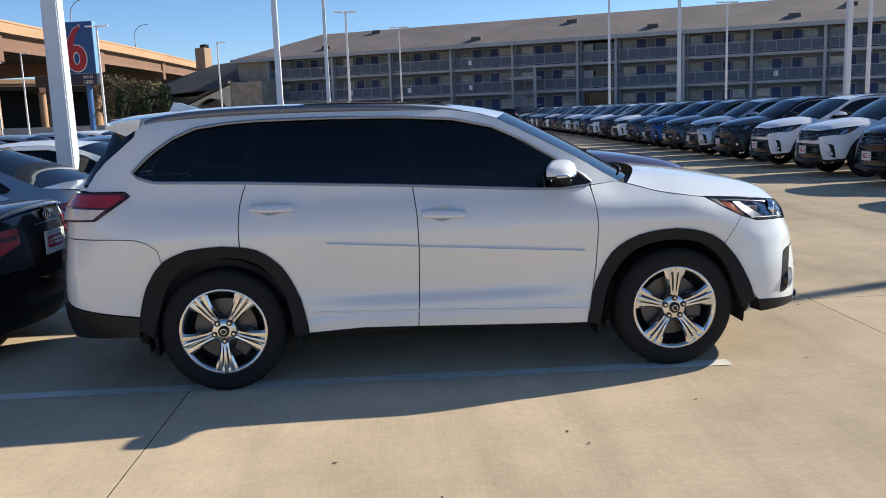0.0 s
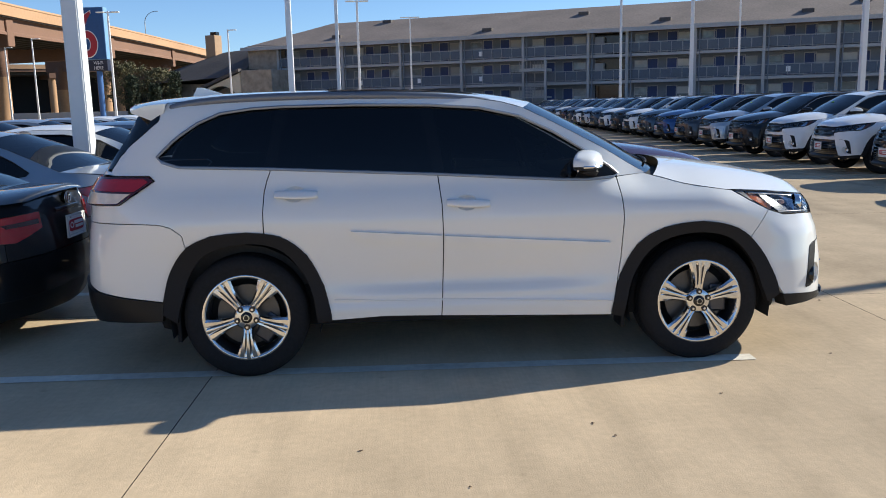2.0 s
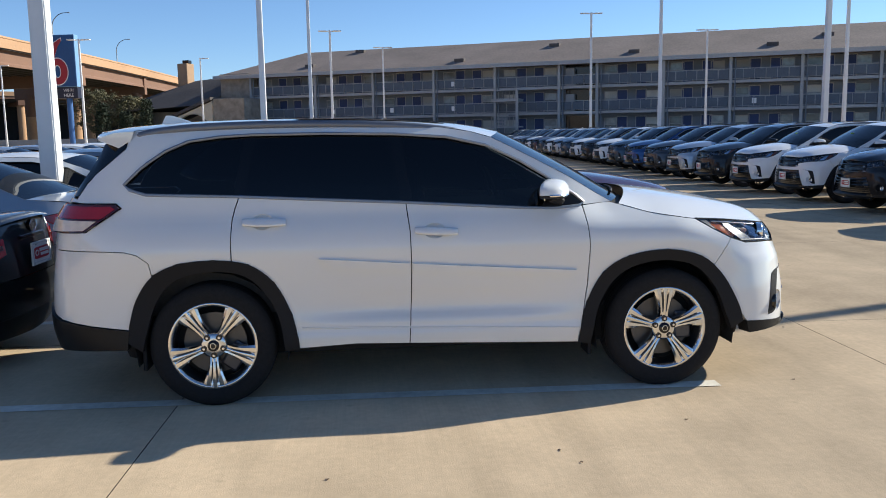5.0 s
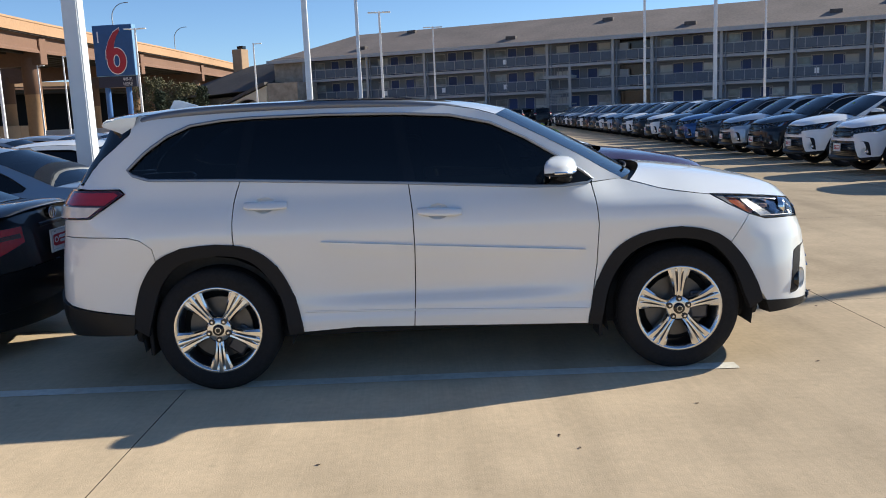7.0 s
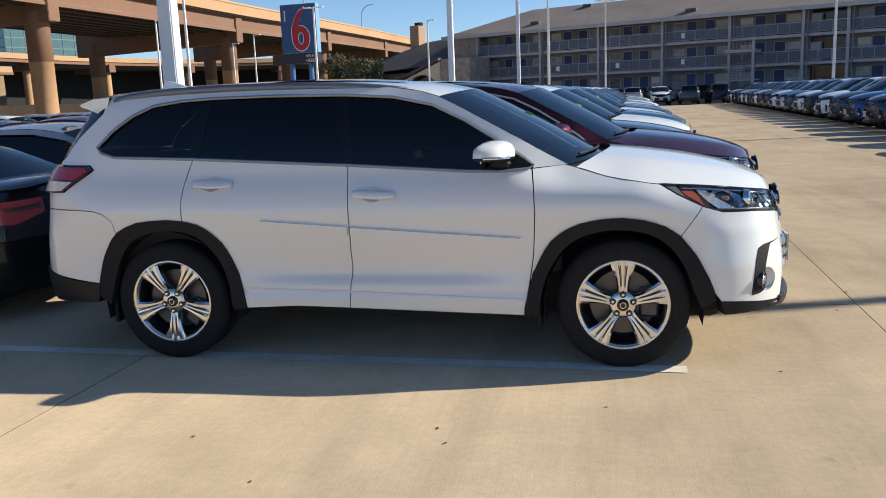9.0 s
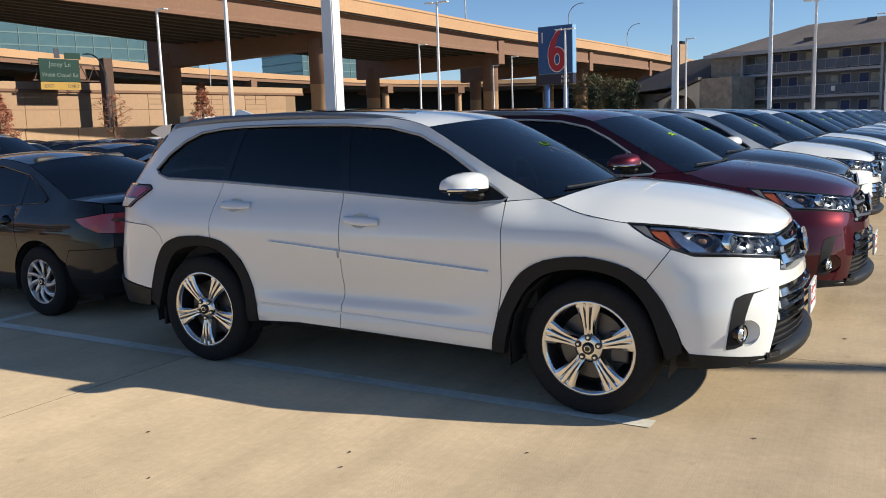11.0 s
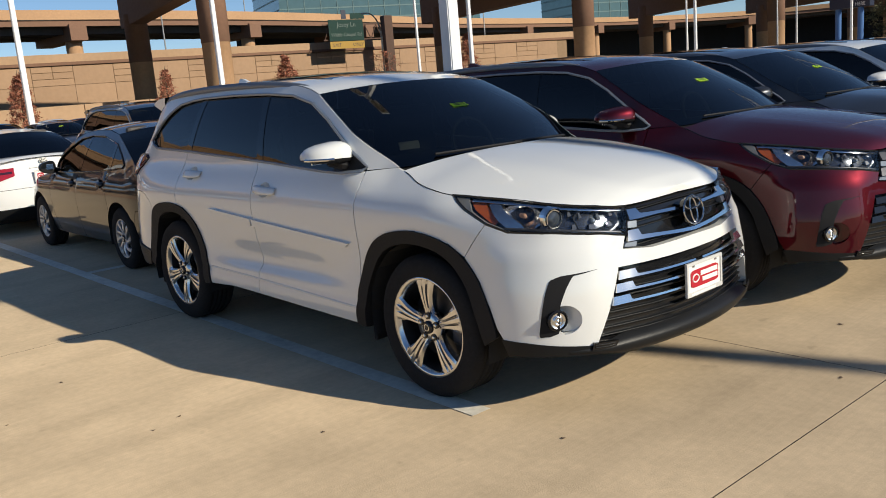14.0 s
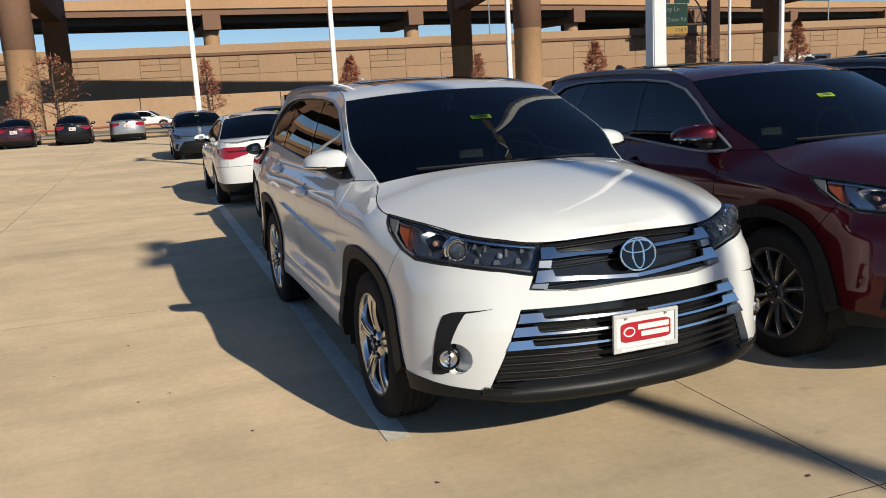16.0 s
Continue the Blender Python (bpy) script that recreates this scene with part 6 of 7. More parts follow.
def suv_front(c, chrome=True):
    """Lamps, grilles, badge and side trim of the large SUV."""
    at = SUV.at
    for s in (0, 1):
        fix = (lambda b: b) if s == 0 else mirrored
        h = part("headlight", fix(sheet(HEAD, at, 0.05, 0.02, -0.045, 0.0)), M["lamp_smoke"], c, "clear headlight with projector lamps")
        part("cover", fix(sheet(HEAD, at, 0.05, 0.0, 0.0, 0.003)), M["lens"], h).visible_shadow = False
        part("edge", fix(tube([at(a, b, -0.004) for a, b in dense(HEAD, 0.05)], 0.006, 5, True)), M["gloss_black"], h)
        part("outer_wedge", fix(sheet([(1.615, 1.054), (1.69, 1.046), (1.74, 0.988), (1.83, 0.938), (1.93, 0.906), (1.955, 0.902), (1.84, 0.937), (1.71, 1.000)], at, 0.04, 0.01, -0.012, 0.0)), M["lamp_grey"], h)
        part("side_reflector", fix(sheet([(1.70, 1.034), (1.77, 1.028), (1.89, 0.945), (1.87, 0.926), (1.84, 0.940), (1.75, 0.992)], at, 0.04, 0.015, -0.028, 0.0)), M["amber"], h, "amber side reflector")
        part("chrome_sweep", fix(sheet(soften([(1.80, 1.026), (1.86, 1.022), (1.93, 0.975), (2.04, 0.920), (2.02, 0.904), (1.955, 0.906), (1.87, 0.958)]), at, 0.03, 0.02, -0.020, 0.0)), M["lamp_bowl"], h)
        for a0, a1, mid, deep in ((1.885, 2.125, 0.962, 0.050), (2.295, 2.565, 0.922, 0.060)):
            def dish(a, b, o, a0=a0, a1=a1, mid=mid, deep=deep):
                r = min(1.0, math.hypot((a - (a0 + a1) / 2) / ((a1 - a0) / 2), (b - mid) / 0.055))
                return at(a, b, o - 0.018 - deep * (1 - r * r) + 0.004 * math.sin(a * 130) * (1 - r))
            ob = [(a0, mid + 0.052), (a1, mid + 0.030), (a1 + 0.01, mid - 0.052), (a0 + 0.06, mid - 0.050)]
            part("chrome_bowl", fix(sheet(soften(ob), dish, 0.014, 0.01, 0.0, 0.0)), M["lamp_bowl"] if a0 < 2 else M["lamp_smoke"], h)
            p = Vector(at((a0 + a1) / 2, mid, -0.05))
            bm = bmesh.new()
            add_lathe(bm, [(0.013, -0.01), (0.013, 0.018), (0.008, 0.028), (0.0005, 0.031)], 12, "y", Matrix.Translation(p) @ Vector((1, -0.3, 0)).to_track_quat("Y", "Z").to_matrix().to_4x4())
            part("bulb", fix(bm), M["bulb_amber"] if a0 < 2 else M["lamp_glass"], h)
        for a0, b0, w_, h_ in ((2.285, 0.962, 0.020, 0.010), (2.300, 0.905, 0.026, 0.012), (2.350, 0.952, 0.016, 0.012), (2.400, 0.900, 0.034, 0.010), (2.455, 0.935, 0.018, 0.016), (2.505, 0.900, 0.026, 0.012), (2.530, 0.940, 0.020, 0.008), (2.12, 0.912, 0.050, 0.012)):
            part("reflector_facet", fix(sheet([(a0, b0 - h_), (a0 + w_, b0 - h_ * 0.7), (a0 + w_ * 0.8, b0 + h_), (a0 + 0.004, b0 + h_ * 0.8)], lambda a, b, o: at(a, b, o + 0.25 * (a - a0) - 0.3 * (b - b0)), 0.03, 0.012, -0.028, 0.0)), M["lamp_grey"], h)
        part("brow", fix(polyline_bar(at, [(1.72, 1.036), (2.10, 1.004), (2.40, 0.975), (2.60, 0.952)], 0.014, -0.012)), M["chrome"], h)
        part("lower_strip", fix(polyline_bar(at, [(1.93, 0.912), (2.20, 0.900), (2.44, 0.876), (2.57, 0.856)], 0.010, -0.012)), M["alloy_dark"], h)
        for ss, zz, r in ((2.195, 0.948, 0.041),):
            p = Vector(at(ss, zz, -0.03))
            o = Vector(at(ss, zz, 0.05))
            way = (Vector((1, -0.25, 0))).normalized()
            m = Matrix.Translation(p) @ way.to_track_quat("Y", "Z").to_matrix().to_4x4()
            bm = bmesh.new()
            add_lathe(bm, [(r * 1.42, -0.02), (r * 1.36, 0.010), (r * 1.20, 0.018), (r * 1.14, 0.002), (r * 1.10, 0.002), (r * 1.06, 0.020), (r * 0.94, 0.020), (r * 0.92, 0.0)], 28, "y", m)
            part("lamp_ring", fix(bm), M["chrome"], h)
            bm = bmesh.new()
            add_lathe(bm, [(r, 0.0), (r * 0.85, r * 0.35), (r * 0.5, r * 0.55), (0.0005, r * 0.62)], 20, "y", m)
            for f in bm.faces:
                f.smooth = True
            part("projector", fix(bm), M["lamp_ball"], h)
        t = part("tail_light", fix(sheet(TAIL, at, 0.05, 0.04, 0.022, 0.002)), M["tail_dark"], c, "red tail light with a clear lower strip")
        part("brake_strip", fix(sheet([(-2.48, 1.226), (-1.965, 1.222), (-1.938, 1.205), (-2.02, 1.152), (-2.48, 1.160)], at, 0.05, 0.006, 0.026, 0.0)), M["tail_red"], t)
        part("clear_strip", fix(sheet([(-2.48, 1.150), (-2.045, 1.140), (-2.120, 1.086), (-2.48, 1.076)], at, 0.05, 0.006, 0.026, 0.0)), M["tail_clear"], t)
        # fog lamp
        p = Vector(at(2.182, 0.503, -0.026))
        way = Vector((1, -0.45, 0)).normalized()
        m = Matrix.Translation(p) @ way.to_track_quat("Y", "Z").to_matrix().to_4x4()
        bm = bmesh.new()
        add_lathe(bm, [(0.050, -0.03), (0.050, 0.030), (0.044, 0.034), (0.042, 0.022)], 20, "y", m)
        f = part("fog_lamp", fix(bm), M["gloss_black"], c, "round fog lamp in a black ring")
        bm = bmesh.new()
        add_lathe(bm, [(0.043, 0.024), (0.037, 0.031), (0.028, 0.028), (0.018, 0.034), (0.009, 0.031), (0.0005, 0.035)], 20, "y", m)
        part("lens", fix(bm), M["lamp_bowl"], f)
        def scoop(a, b, o):
            return at(a, b, o - 0.052 * math.sin(math.pi / 2 * min(1.0, max(0.0, (2.302 - a) / 0.10))))
        part("fog_pocket", fix(sheet(FOG_POCKET, scoop, 0.016, 0.0, -0.002, 0.0)), SUV_PAINT[0], c)
        # side mouldings
        for pts in ([(-0.185, 0.845), (0.82, 0.772), (0.79, 0.748), (-0.185, 0.800)], [(-0.745, 0.890), (-0.205, 0.848), (-0.205, 0.802), (-0.68, 0.836)]):
            part("side_moulding", fix(sheet(pts, at, 0.05, 0.022, 0.020, 0.0)), SUV_PAINT[0], c)
        part("rocker_step", fix(polyline_bar(at, [(-0.86, 0.470), (-0.215, 0.452), (0.838, 0.412)], 0.012, 0.004, 0.01)), SUV_PAINT[0], c)
        part("roof_rail", fix(sheet_rail()), M["rail_satin"], c, "dark satin roof rail")
        part("mud_flap", box((-1.815, (-0.90 if s == 0 else 0.74), 0.23), (-1.79, (-0.74 if s == 0 else 0.90), 0.46), None, 0.008), M["plastic"], c)
        part("mud_flap", box((0.905, (-0.90 if s == 0 else 0.72), 0.22), (0.93, (-0.72 if s == 0 else 0.90), 0.40), None, 0.008), M["plastic"], c)
    g = part("upper_grille", sheet(UP_GRILLE, at, 0.05, 0.012, -0.034, 0.0), M["gloss_black"], c, "black upper grille with chrome bars")
    bar = M["chrome"] if chrome else M["gloss_black"]
    def blade(s0, z0, end_w, end_h, bar_h, line, slope, mat, parent, name, label=""):
        """A chrome strip with a broad block at its outer end, its face leaning back; one for each side."""
        drop = end_h / 2
        top = [(a, z + bar_h / 2) for a, z in line]
        bottom = [(a, z - bar_h / 2) for a, z in line][::-1]
        poly = [(s0, z0 - drop), (s0 + slope, z0 + drop), (s0 + slope + end_w, z0 + drop), (s0 + slope + end_w + 0.006, line[0][1] + bar_h / 2 + 0.004), (s0 + end_w + 0.03, line[0][1] + bar_h / 2)] + top[1:] + bottom[:-1] + [(s0 + end_w, z0 - drop)]
        for sgn in (0, 1):
            p = poly if sgn == 0 else [(2 * SM - a, z) for a, z in poly]
            part(name, sheet(p, lambda a, b, o: at(a, b, o + 0.010 - 0.25 * (b - z0)), 0.026, 0.014, 0.0, 0.0), mat, parent, label)
    blade(2.612, 0.930, 0.062, 0.044, 0.013, [(2.68, 0.921), (2.80, 0.918), (2.945, 0.915)], 0.010, bar, g, "grille_bar")
    blade(2.578, 0.838, 0.066, 0.046, 0.015, [(2.66, 0.826), (2.80, 0.818), (2.95, 0.808), (SM - 0.001, 0.803)], 0.018, bar, g, "grille_bar")
    for e in ([(2.602, 0.872), (2.608, 0.900), (2.664, 0.898), (2.656, 0.868)], [(2.562, 0.792), (2.574, 0.808), (2.640, 0.806), (2.632, 0.784)]):
        for sgn in (0, 1):
            part("grille_end", sheet(e if sgn == 0 else [(2 * SM - a, z) for a, z in e], at, 0.03, 0.03, 0.002, 0.0), M["trim_satin"] if chrome else M["gloss_black"], g, "satin end block")
    for z in (0.948, 0.895, 0.870, 0.795):
        part("slat", polyline_bar(at, [(2.64, z - 0.008), (SM, z + 0.004), (2 * SM - 2.64, z - 0.008)], 0.006, -0.016, 0.02), M["chin"], g)
    emblem(c, None, pose(2.380, 0, 0.893, 0, -11, 0), 0.086, M["chrome"])
    low = part("lower_grille", sheet(LOW_GRILLE, at, 0.06, 0.012, -0.045, 0.0), M["gloss_black"], c, "black lower grille with chrome strips")
    for k in range(3):
        z0, s0 = 0.672 - 0.055 * k, 2.496 - 0.025 * k
        blade(s0, z0, 0.092, 0.036, 0.0095, [(s0 + 0.12, z0 - 0.013), (2.75, z0 - 0.016), (SM - 0.03, z0 - 0.018)], 0.014, bar, low, "chrome_strip")
    for k in range(8):
        z = 0.640 - 0.034 * k
        e = 2.49 - 0.30 * (0.70 - z) * 0.42 / 0.30 + 0.03
        part("slat", polyline_bar(at, [(e, z), (SM, z - 0.012), (2 * SM - e, z)], 0.009, -0.026, 0.03), M["chin"], low)
    lip = []
    for k in range(45):
        sv = 2.24 + (2 * SM - 4.48) * k / 44
        e = ease(0.0, 1.0, min(1.0, min(k, 44 - k) / 9.0))
        lip.append([at(sv, 0.352 + (z - 0.352) * (0.12 + 0.88 * e), 0.006 + (o - 0.006) * e) for z, o in ((0.396, -0.030), (0.380, 0.000), (0.362, 0.016), (0.350, 0.021), (0.326, 0.020), (0.304, 0.008), (0.290, -0.06))])
    part("front_lip", skin(lip, flip=False), M["chin"], c, "protruding black front lip")
    for sgn in (0, 1):
        w = [(2.345, 0.388), (2.47, 0.380), (2.455, 0.356), (2.335, 0.354)]
        v = part("lip_vane", sheet(w if sgn == 0 else [(2 * SM - a, z) for a, z in w], at, 0.03, 0.02, 0.014, 0.0), M["gloss_black"], c, "black air vane at the bumper corner")
        for z in (0.364, 0.375):
            l3 = [(2.35, z + 0.003), (2.40, z + 0.001), (2.45, z - 0.001)]
            part("vane_rib", polyline_bar(at, l3 if sgn == 0 else [(2 * SM - a, b) for a, b in l3][::-1], 0.004, 0.018, 0.010), M["chin"], v)
    part("paper_card", box((-0.01, -0.085, -0.03), (0.0, 0.085, 0.03), pose(-0.02, 0.26, 1.185, 0, -20, -8), 0.003), M["tail_clear"], c, "pale card lying in the cabin")
    # roof panel, fin and spoiler
    part("sunroof", skin([[(x, y, roof_z(x, y) + 0.006) for y in (-0.43, -0.2, 0.0, 0.2, 0.43)] for x in (0.18, 0.0, -0.3, -0.6, -0.9)]), M["sunroof"], c, "dark glass sunroof")
    bm = bmesh.new()
    prof = [(-1.58, 0.0), (-1.66, 0.032), (-1.75, 0.062), (-1.79, 0.064), (-1.82, 0.0)]
    z0 = roof_z(-1.72, 0) - 0.01
    vs0 = [bm.verts.new((x, -0.012 if z else -0.032, z0 + z)) for x, z in prof]
    vs1 = [bm.verts.new((x, 0.012 if z else 0.032, z0 + z)) for x, z in prof]
    bm.faces.new(vs0)
    bm.faces.new(vs1[::-1])
    for k in range(4):
        bm.faces.new((vs0[k + 1], vs0[k], vs1[k], vs1[k + 1]))
    bmesh.ops.recalc_face_normals(bm, faces=bm.faces)
    part("antenna_fin", bm, SUV_PAINT[0], c)
    rows = []
    for j in range(-8, 9):
        f = j / 8
        y = 0.66 * f
        e = 1 - 0.22 * f * f
        zr = 1.650 + 0.045 * (1 - f * f)
        back = -2.055 - 0.11 * (1 - f * f)
        rows.append([(-1.84, y, zr + 0.010), (-1.96, y, zr + 0.002), (back + 0.02, y, zr - 0.022), (back, y, zr - 0.034), (back + 0.008, y, zr - 0.045), (-1.99, y, zr - 0.066), (-1.91, y, zr - 0.100), (-1.865, y, zr - 0.06)])
    bm = skin(rows)
    for row in (rows[0], rows[-1]):
        vs = [bm.verts.new(p) for p in row]
        bm.faces.new(vs)
    bmesh.ops.remove_doubles(bm, verts=bm.verts, dist=1e-5)
    bmesh.ops.recalc_face_normals(bm, faces=bm.faces)
    for ed in bm.edges:
        if len(ed.link_faces) == 2 and ed.calc_face_angle(0) > 0.7:
            ed.smooth = False
    part("spoiler", bm, SUV_PAINT[0], c)
    for s in (0, 1):
        bm = sheet(D_STRIP, at, 0.05, 0.01, 0.002, 0.002)
        part("window_corner", bm if s == 0 else mirrored(bm), M["pillar_black"], c, "gloss black rear window corner")


def roof_z(x, y):
    z = smooth_table([(-1.98, 1.652), (-1.86, 1.664), (-1.6, 1.682), (-1.2, 1.692), (-0.8, 1.692), (-0.3, 1.680), (0.03, 1.655), (0.20, 1.628), (0.33, 1.590)], x)
    return z + 0.038 * (1 - abs(y / 0.66) ** 2.2)


def sheet_rail():
    pts = []
    for x, z in curve_pts([(0.28, 1.612), (0.10, 1.668), (-0.2, 1.704), (-0.6, 1.722), (-1.1, 1.726), (-1.5, 1.714), (-1.72, 1.692), (-1.83, 1.664)], 4):
        pts.append((x, -0.628, z - 0.040))
    bm = bmesh.new()
    rings = add_tube(bm, pts, [0.014] + [0.026] * (len(pts) - 2) + [0.014], 10)
    bmesh.ops.recalc_face_normals(bm, faces=bm.faces)
    for f in bm.faces:
        f.smooth = True
    return bm


SUV_PAINT = [M["pearl"]]


def repaint(car, old, fresh):
    """Another coat on a copy: the slot is set on the object, the mesh stays shared."""
    for o in (car, *car.children_recursive):
        for sl in o.material_slots:
            if sl.material == old:
                sl.link = "OBJECT"
                sl.material = fresh


wheel_hero = make_wheel("wheel_hero", 0.376, 0.262, "five", 0)
wheel_ten = make_wheel("wheel_ten", 0.376, 0.262, "ten", 0)
TEMPLATES = [wheel_hero, wheel_ten]
SUV_LABEL = "pearl white SUV with black arch trim and five spoke wheels"
hero = build_car("suv", SUV_SPEC, "suv", SUV_LABEL, M["pearl"])
hero["group"] = "row of large SUVs"
suv_front(hero)
plain_suv = copy_thing(hero, pose(0, 0, 0))
hang_wheels(hero, wheel_hero, (1.395, -1.395), 0.927, 0.376, 0.122)
hang_wheels(plain_suv, wheel_ten, (1.395, -1.395), 0.927, 0.376, 0.122)
TEMPLATES.append(plain_suv)


# ---- compact saloon ----
SED = Shell(
    nose=[(1.35, -0.875), (1.60, -0.865), (1.82, -0.830), (2.00, -0.750), (2.12, -0.620), (2.20, -0.42), (2.25, -0.2), (2.265, 0.0)],
    tail=[(-1.45, -0.875), (-1.75, -0.862), (-2.00, -0.815), (-2.16, -0.715), (-2.26, -0.53), (-2.325, -0.28), (-2.35, 0.0)],
    side=[(0.12, 0.10), (0.25, 0.05), (0.40, 0.02), (0.55, 0.005), (0.68, 0.0), (0.80, 0.012), (0.90, 0.040), (0.97, 0.075), (1.05, 0.110), (1.20, 0.185), (1.32, 0.260), (1.42, 0.350)],
    front=[(0.12, 0.14), (0.22, 0.06), (0.32, 0.01), (0.50, 0.0), (0.62, 0.02), (0.72, 0.06), (0.80, 0.13), (0.88, 0.25), (0.95, 0.35)],
    rear=[(0.15, 0.12), (0.30, 0.03), (0.45, 0.0), (0.65, 0.0), (0.85, 0.02), (0.98, 0.045), (1.06, 0.09), (1.2, 0.18), (1.4, 0.30)],
    mid=[(-1.45, -0.875), (0.0, -0.888), (1.35, -0.875)], roll=(0.6, 1.0, 0.09, 0.84, 0.98))
SX, TX = SED.s_max, SED.s_min


def arc_of(cx, cz, r, a0, a1, n=10):
    return [(cx + r * math.cos(radians(a0 + (a1 - a0) * k / n)), cz + r * math.sin(radians(a0 + (a1 - a0) * k / n))) for k in range(n + 1)]


def wrap(half, mid):
    return half + [(2 * mid - s, z) for s, z in reversed_path(half)]


S_A = [(0.95, 0.965), (0.80, 1.055), (0.62, 1.165), (0.45, 1.258), (0.28, 1.335)]
S_ROOF = [(0.28, 1.335), (0.10, 1.378), (-0.2, 1.402), (-0.6, 1.398), (-0.95, 1.352)]
S_C = [(-0.95, 1.352), (-1.2, 1.272), (-1.5, 1.150), (-1.72, 1.058)]
S_DLO = [(-1.43, 1.055), (-1.28, 1.150), (-1.05, 1.262), (-0.6, 1.338), (-0.2, 1.345), (0.10, 1.318), (0.36, 1.232), (0.60, 1.118), (0.80, 0.992), (0.74, 0.960), (0.2, 0.952), (-0.5, 0.975), (-1.2, 1.010), (-1.40, 1.028)]
S_TAIL = [(-2.55, 0.945), (-2.15, 0.935), (-1.86, 0.892), (-1.95, 0.835), (-2.10, 0.775), (-2.30, 0.762), (-2.55, 0.835)]
ra, fa = (lambda a, b: arc_of(-1.35, 0.317, 0.375, a, b)), (lambda a, b: arc_of(1.35, 0.317, 0.375, a, b))
S_SIDE = S_A + S_ROOF[1:] + S_C[1:] + [(-1.95, 1.038), (-2.14, 1.02), (-2.15, 0.938), (-1.862, 0.895), (-1.95, 0.835), (-2.10, 0.773), (-2.22, 0.765), (-2.22, 0.64), (-1.78, 0.62), (-1.72, 0.50)] + ra(155, 42)[1:] + [(-1.06, 0.70), (-1.02, 0.85), (-1.0, 0.998), (-1.2, 1.010), (-1.40, 1.028)] + S_DLO[0:9] + [(0.80, 0.965)]
S_FDOOR = [(-0.14, 0.962), (-0.12, 0.70), (-0.13, 0.235), (0.30, 0.228), (0.76, 0.228), (0.82, 0.45), (0.835, 0.70), (0.80, 0.965), (0.74, 0.958), (0.2, 0.950)]
S_RDOOR = [(-1.0, 0.998), (-1.02, 0.85), (-1.06, 0.70)] + ra(42, 5) + [(-0.95, 0.24), (-0.13, 0.235), (-0.12, 0.70), (-0.14, 0.962), (-0.5, 0.973)]
S_FENDER = [(0.76, 0.228), (0.95, 0.235)] + fa(185, 40) + [(1.70, 0.66), (1.75, 0.735), (1.55, 0.800), (1.38, 0.862), (1.20, 0.905), (1.0, 0.955), (0.80, 0.962), (0.835, 0.70), (0.82, 0.45)]
S_BUMP = wrap([(1.74, 0.40), (1.66, 0.545), (1.705, 0.655), (1.755, 0.730), (1.95, 0.655), (2.20, 0.640), (2.40, 0.662), (2.48, 0.705), (SX, 0.715)], SX)
S_BUMP = S_BUMP[:9] + S_BUMP[10:] + [(2 * SX - 1.85, 0.30), (2 * SX - 2.05, 0.285), (2 * SX - 2.28, 0.56), (SX, 0.60), (2.28, 0.56), (2.05, 0.285), (1.85, 0.30)]
S_GRILLE = [(2.28, 0.558), (2.045, 0.283), (2.20, 0.22), (SX, 0.20), (2 * SX - 2.20, 0.22), (2 * SX - 2.045, 0.283), (2 * SX - 2.28, 0.558), (SX, 0.598)]
S_HEAD = [(1.60, 0.785), (1.78, 0.775), (2.05, 0.745), (2.32, 0.720), (2.47, 0.700), (2.40, 0.664), (2.20, 0.642), (1.95, 0.657), (1.755, 0.733)]
S_RB = wrap([(-1.72, 0.50), (-1.78, 0.62), (-2.22, 0.64), (TX, 0.66)], TX)
S_RB = S_RB[:4] + S_RB[5:] + [(2 * TX + 1.74, 0.40), (2 * TX + 2.1, 0.37), (TX, 0.40), (-2.1, 0.37), (-1.74, 0.40)]
S_RL = [(-1.74, 0.40), (-2.1, 0.37), (TX, 0.40), (2 * TX + 2.1, 0.37), (2 * TX + 1.74, 0.40), (2 * TX + 1.76, 0.25), (TX, 0.22), (-1.76, 0.25)]
S_GATE = [(-2.22, 0.642), (-2.22, 0.765), (-2.30, 0.762), (-2.50, 0.835), (-2.50, 0.94), (-2.16, 0.94), (-2.15, 1.02), (TX, 1.055), (2 * TX + 2.15, 1.02), (2 * TX + 2.16, 0.94), (2 * TX + 2.50, 0.94), (2 * TX + 2.50, 0.835), (2 * TX + 2.30, 0.762), (2 * TX + 2.22, 0.765), (2 * TX + 2.22, 0.642), (TX, 0.662)]
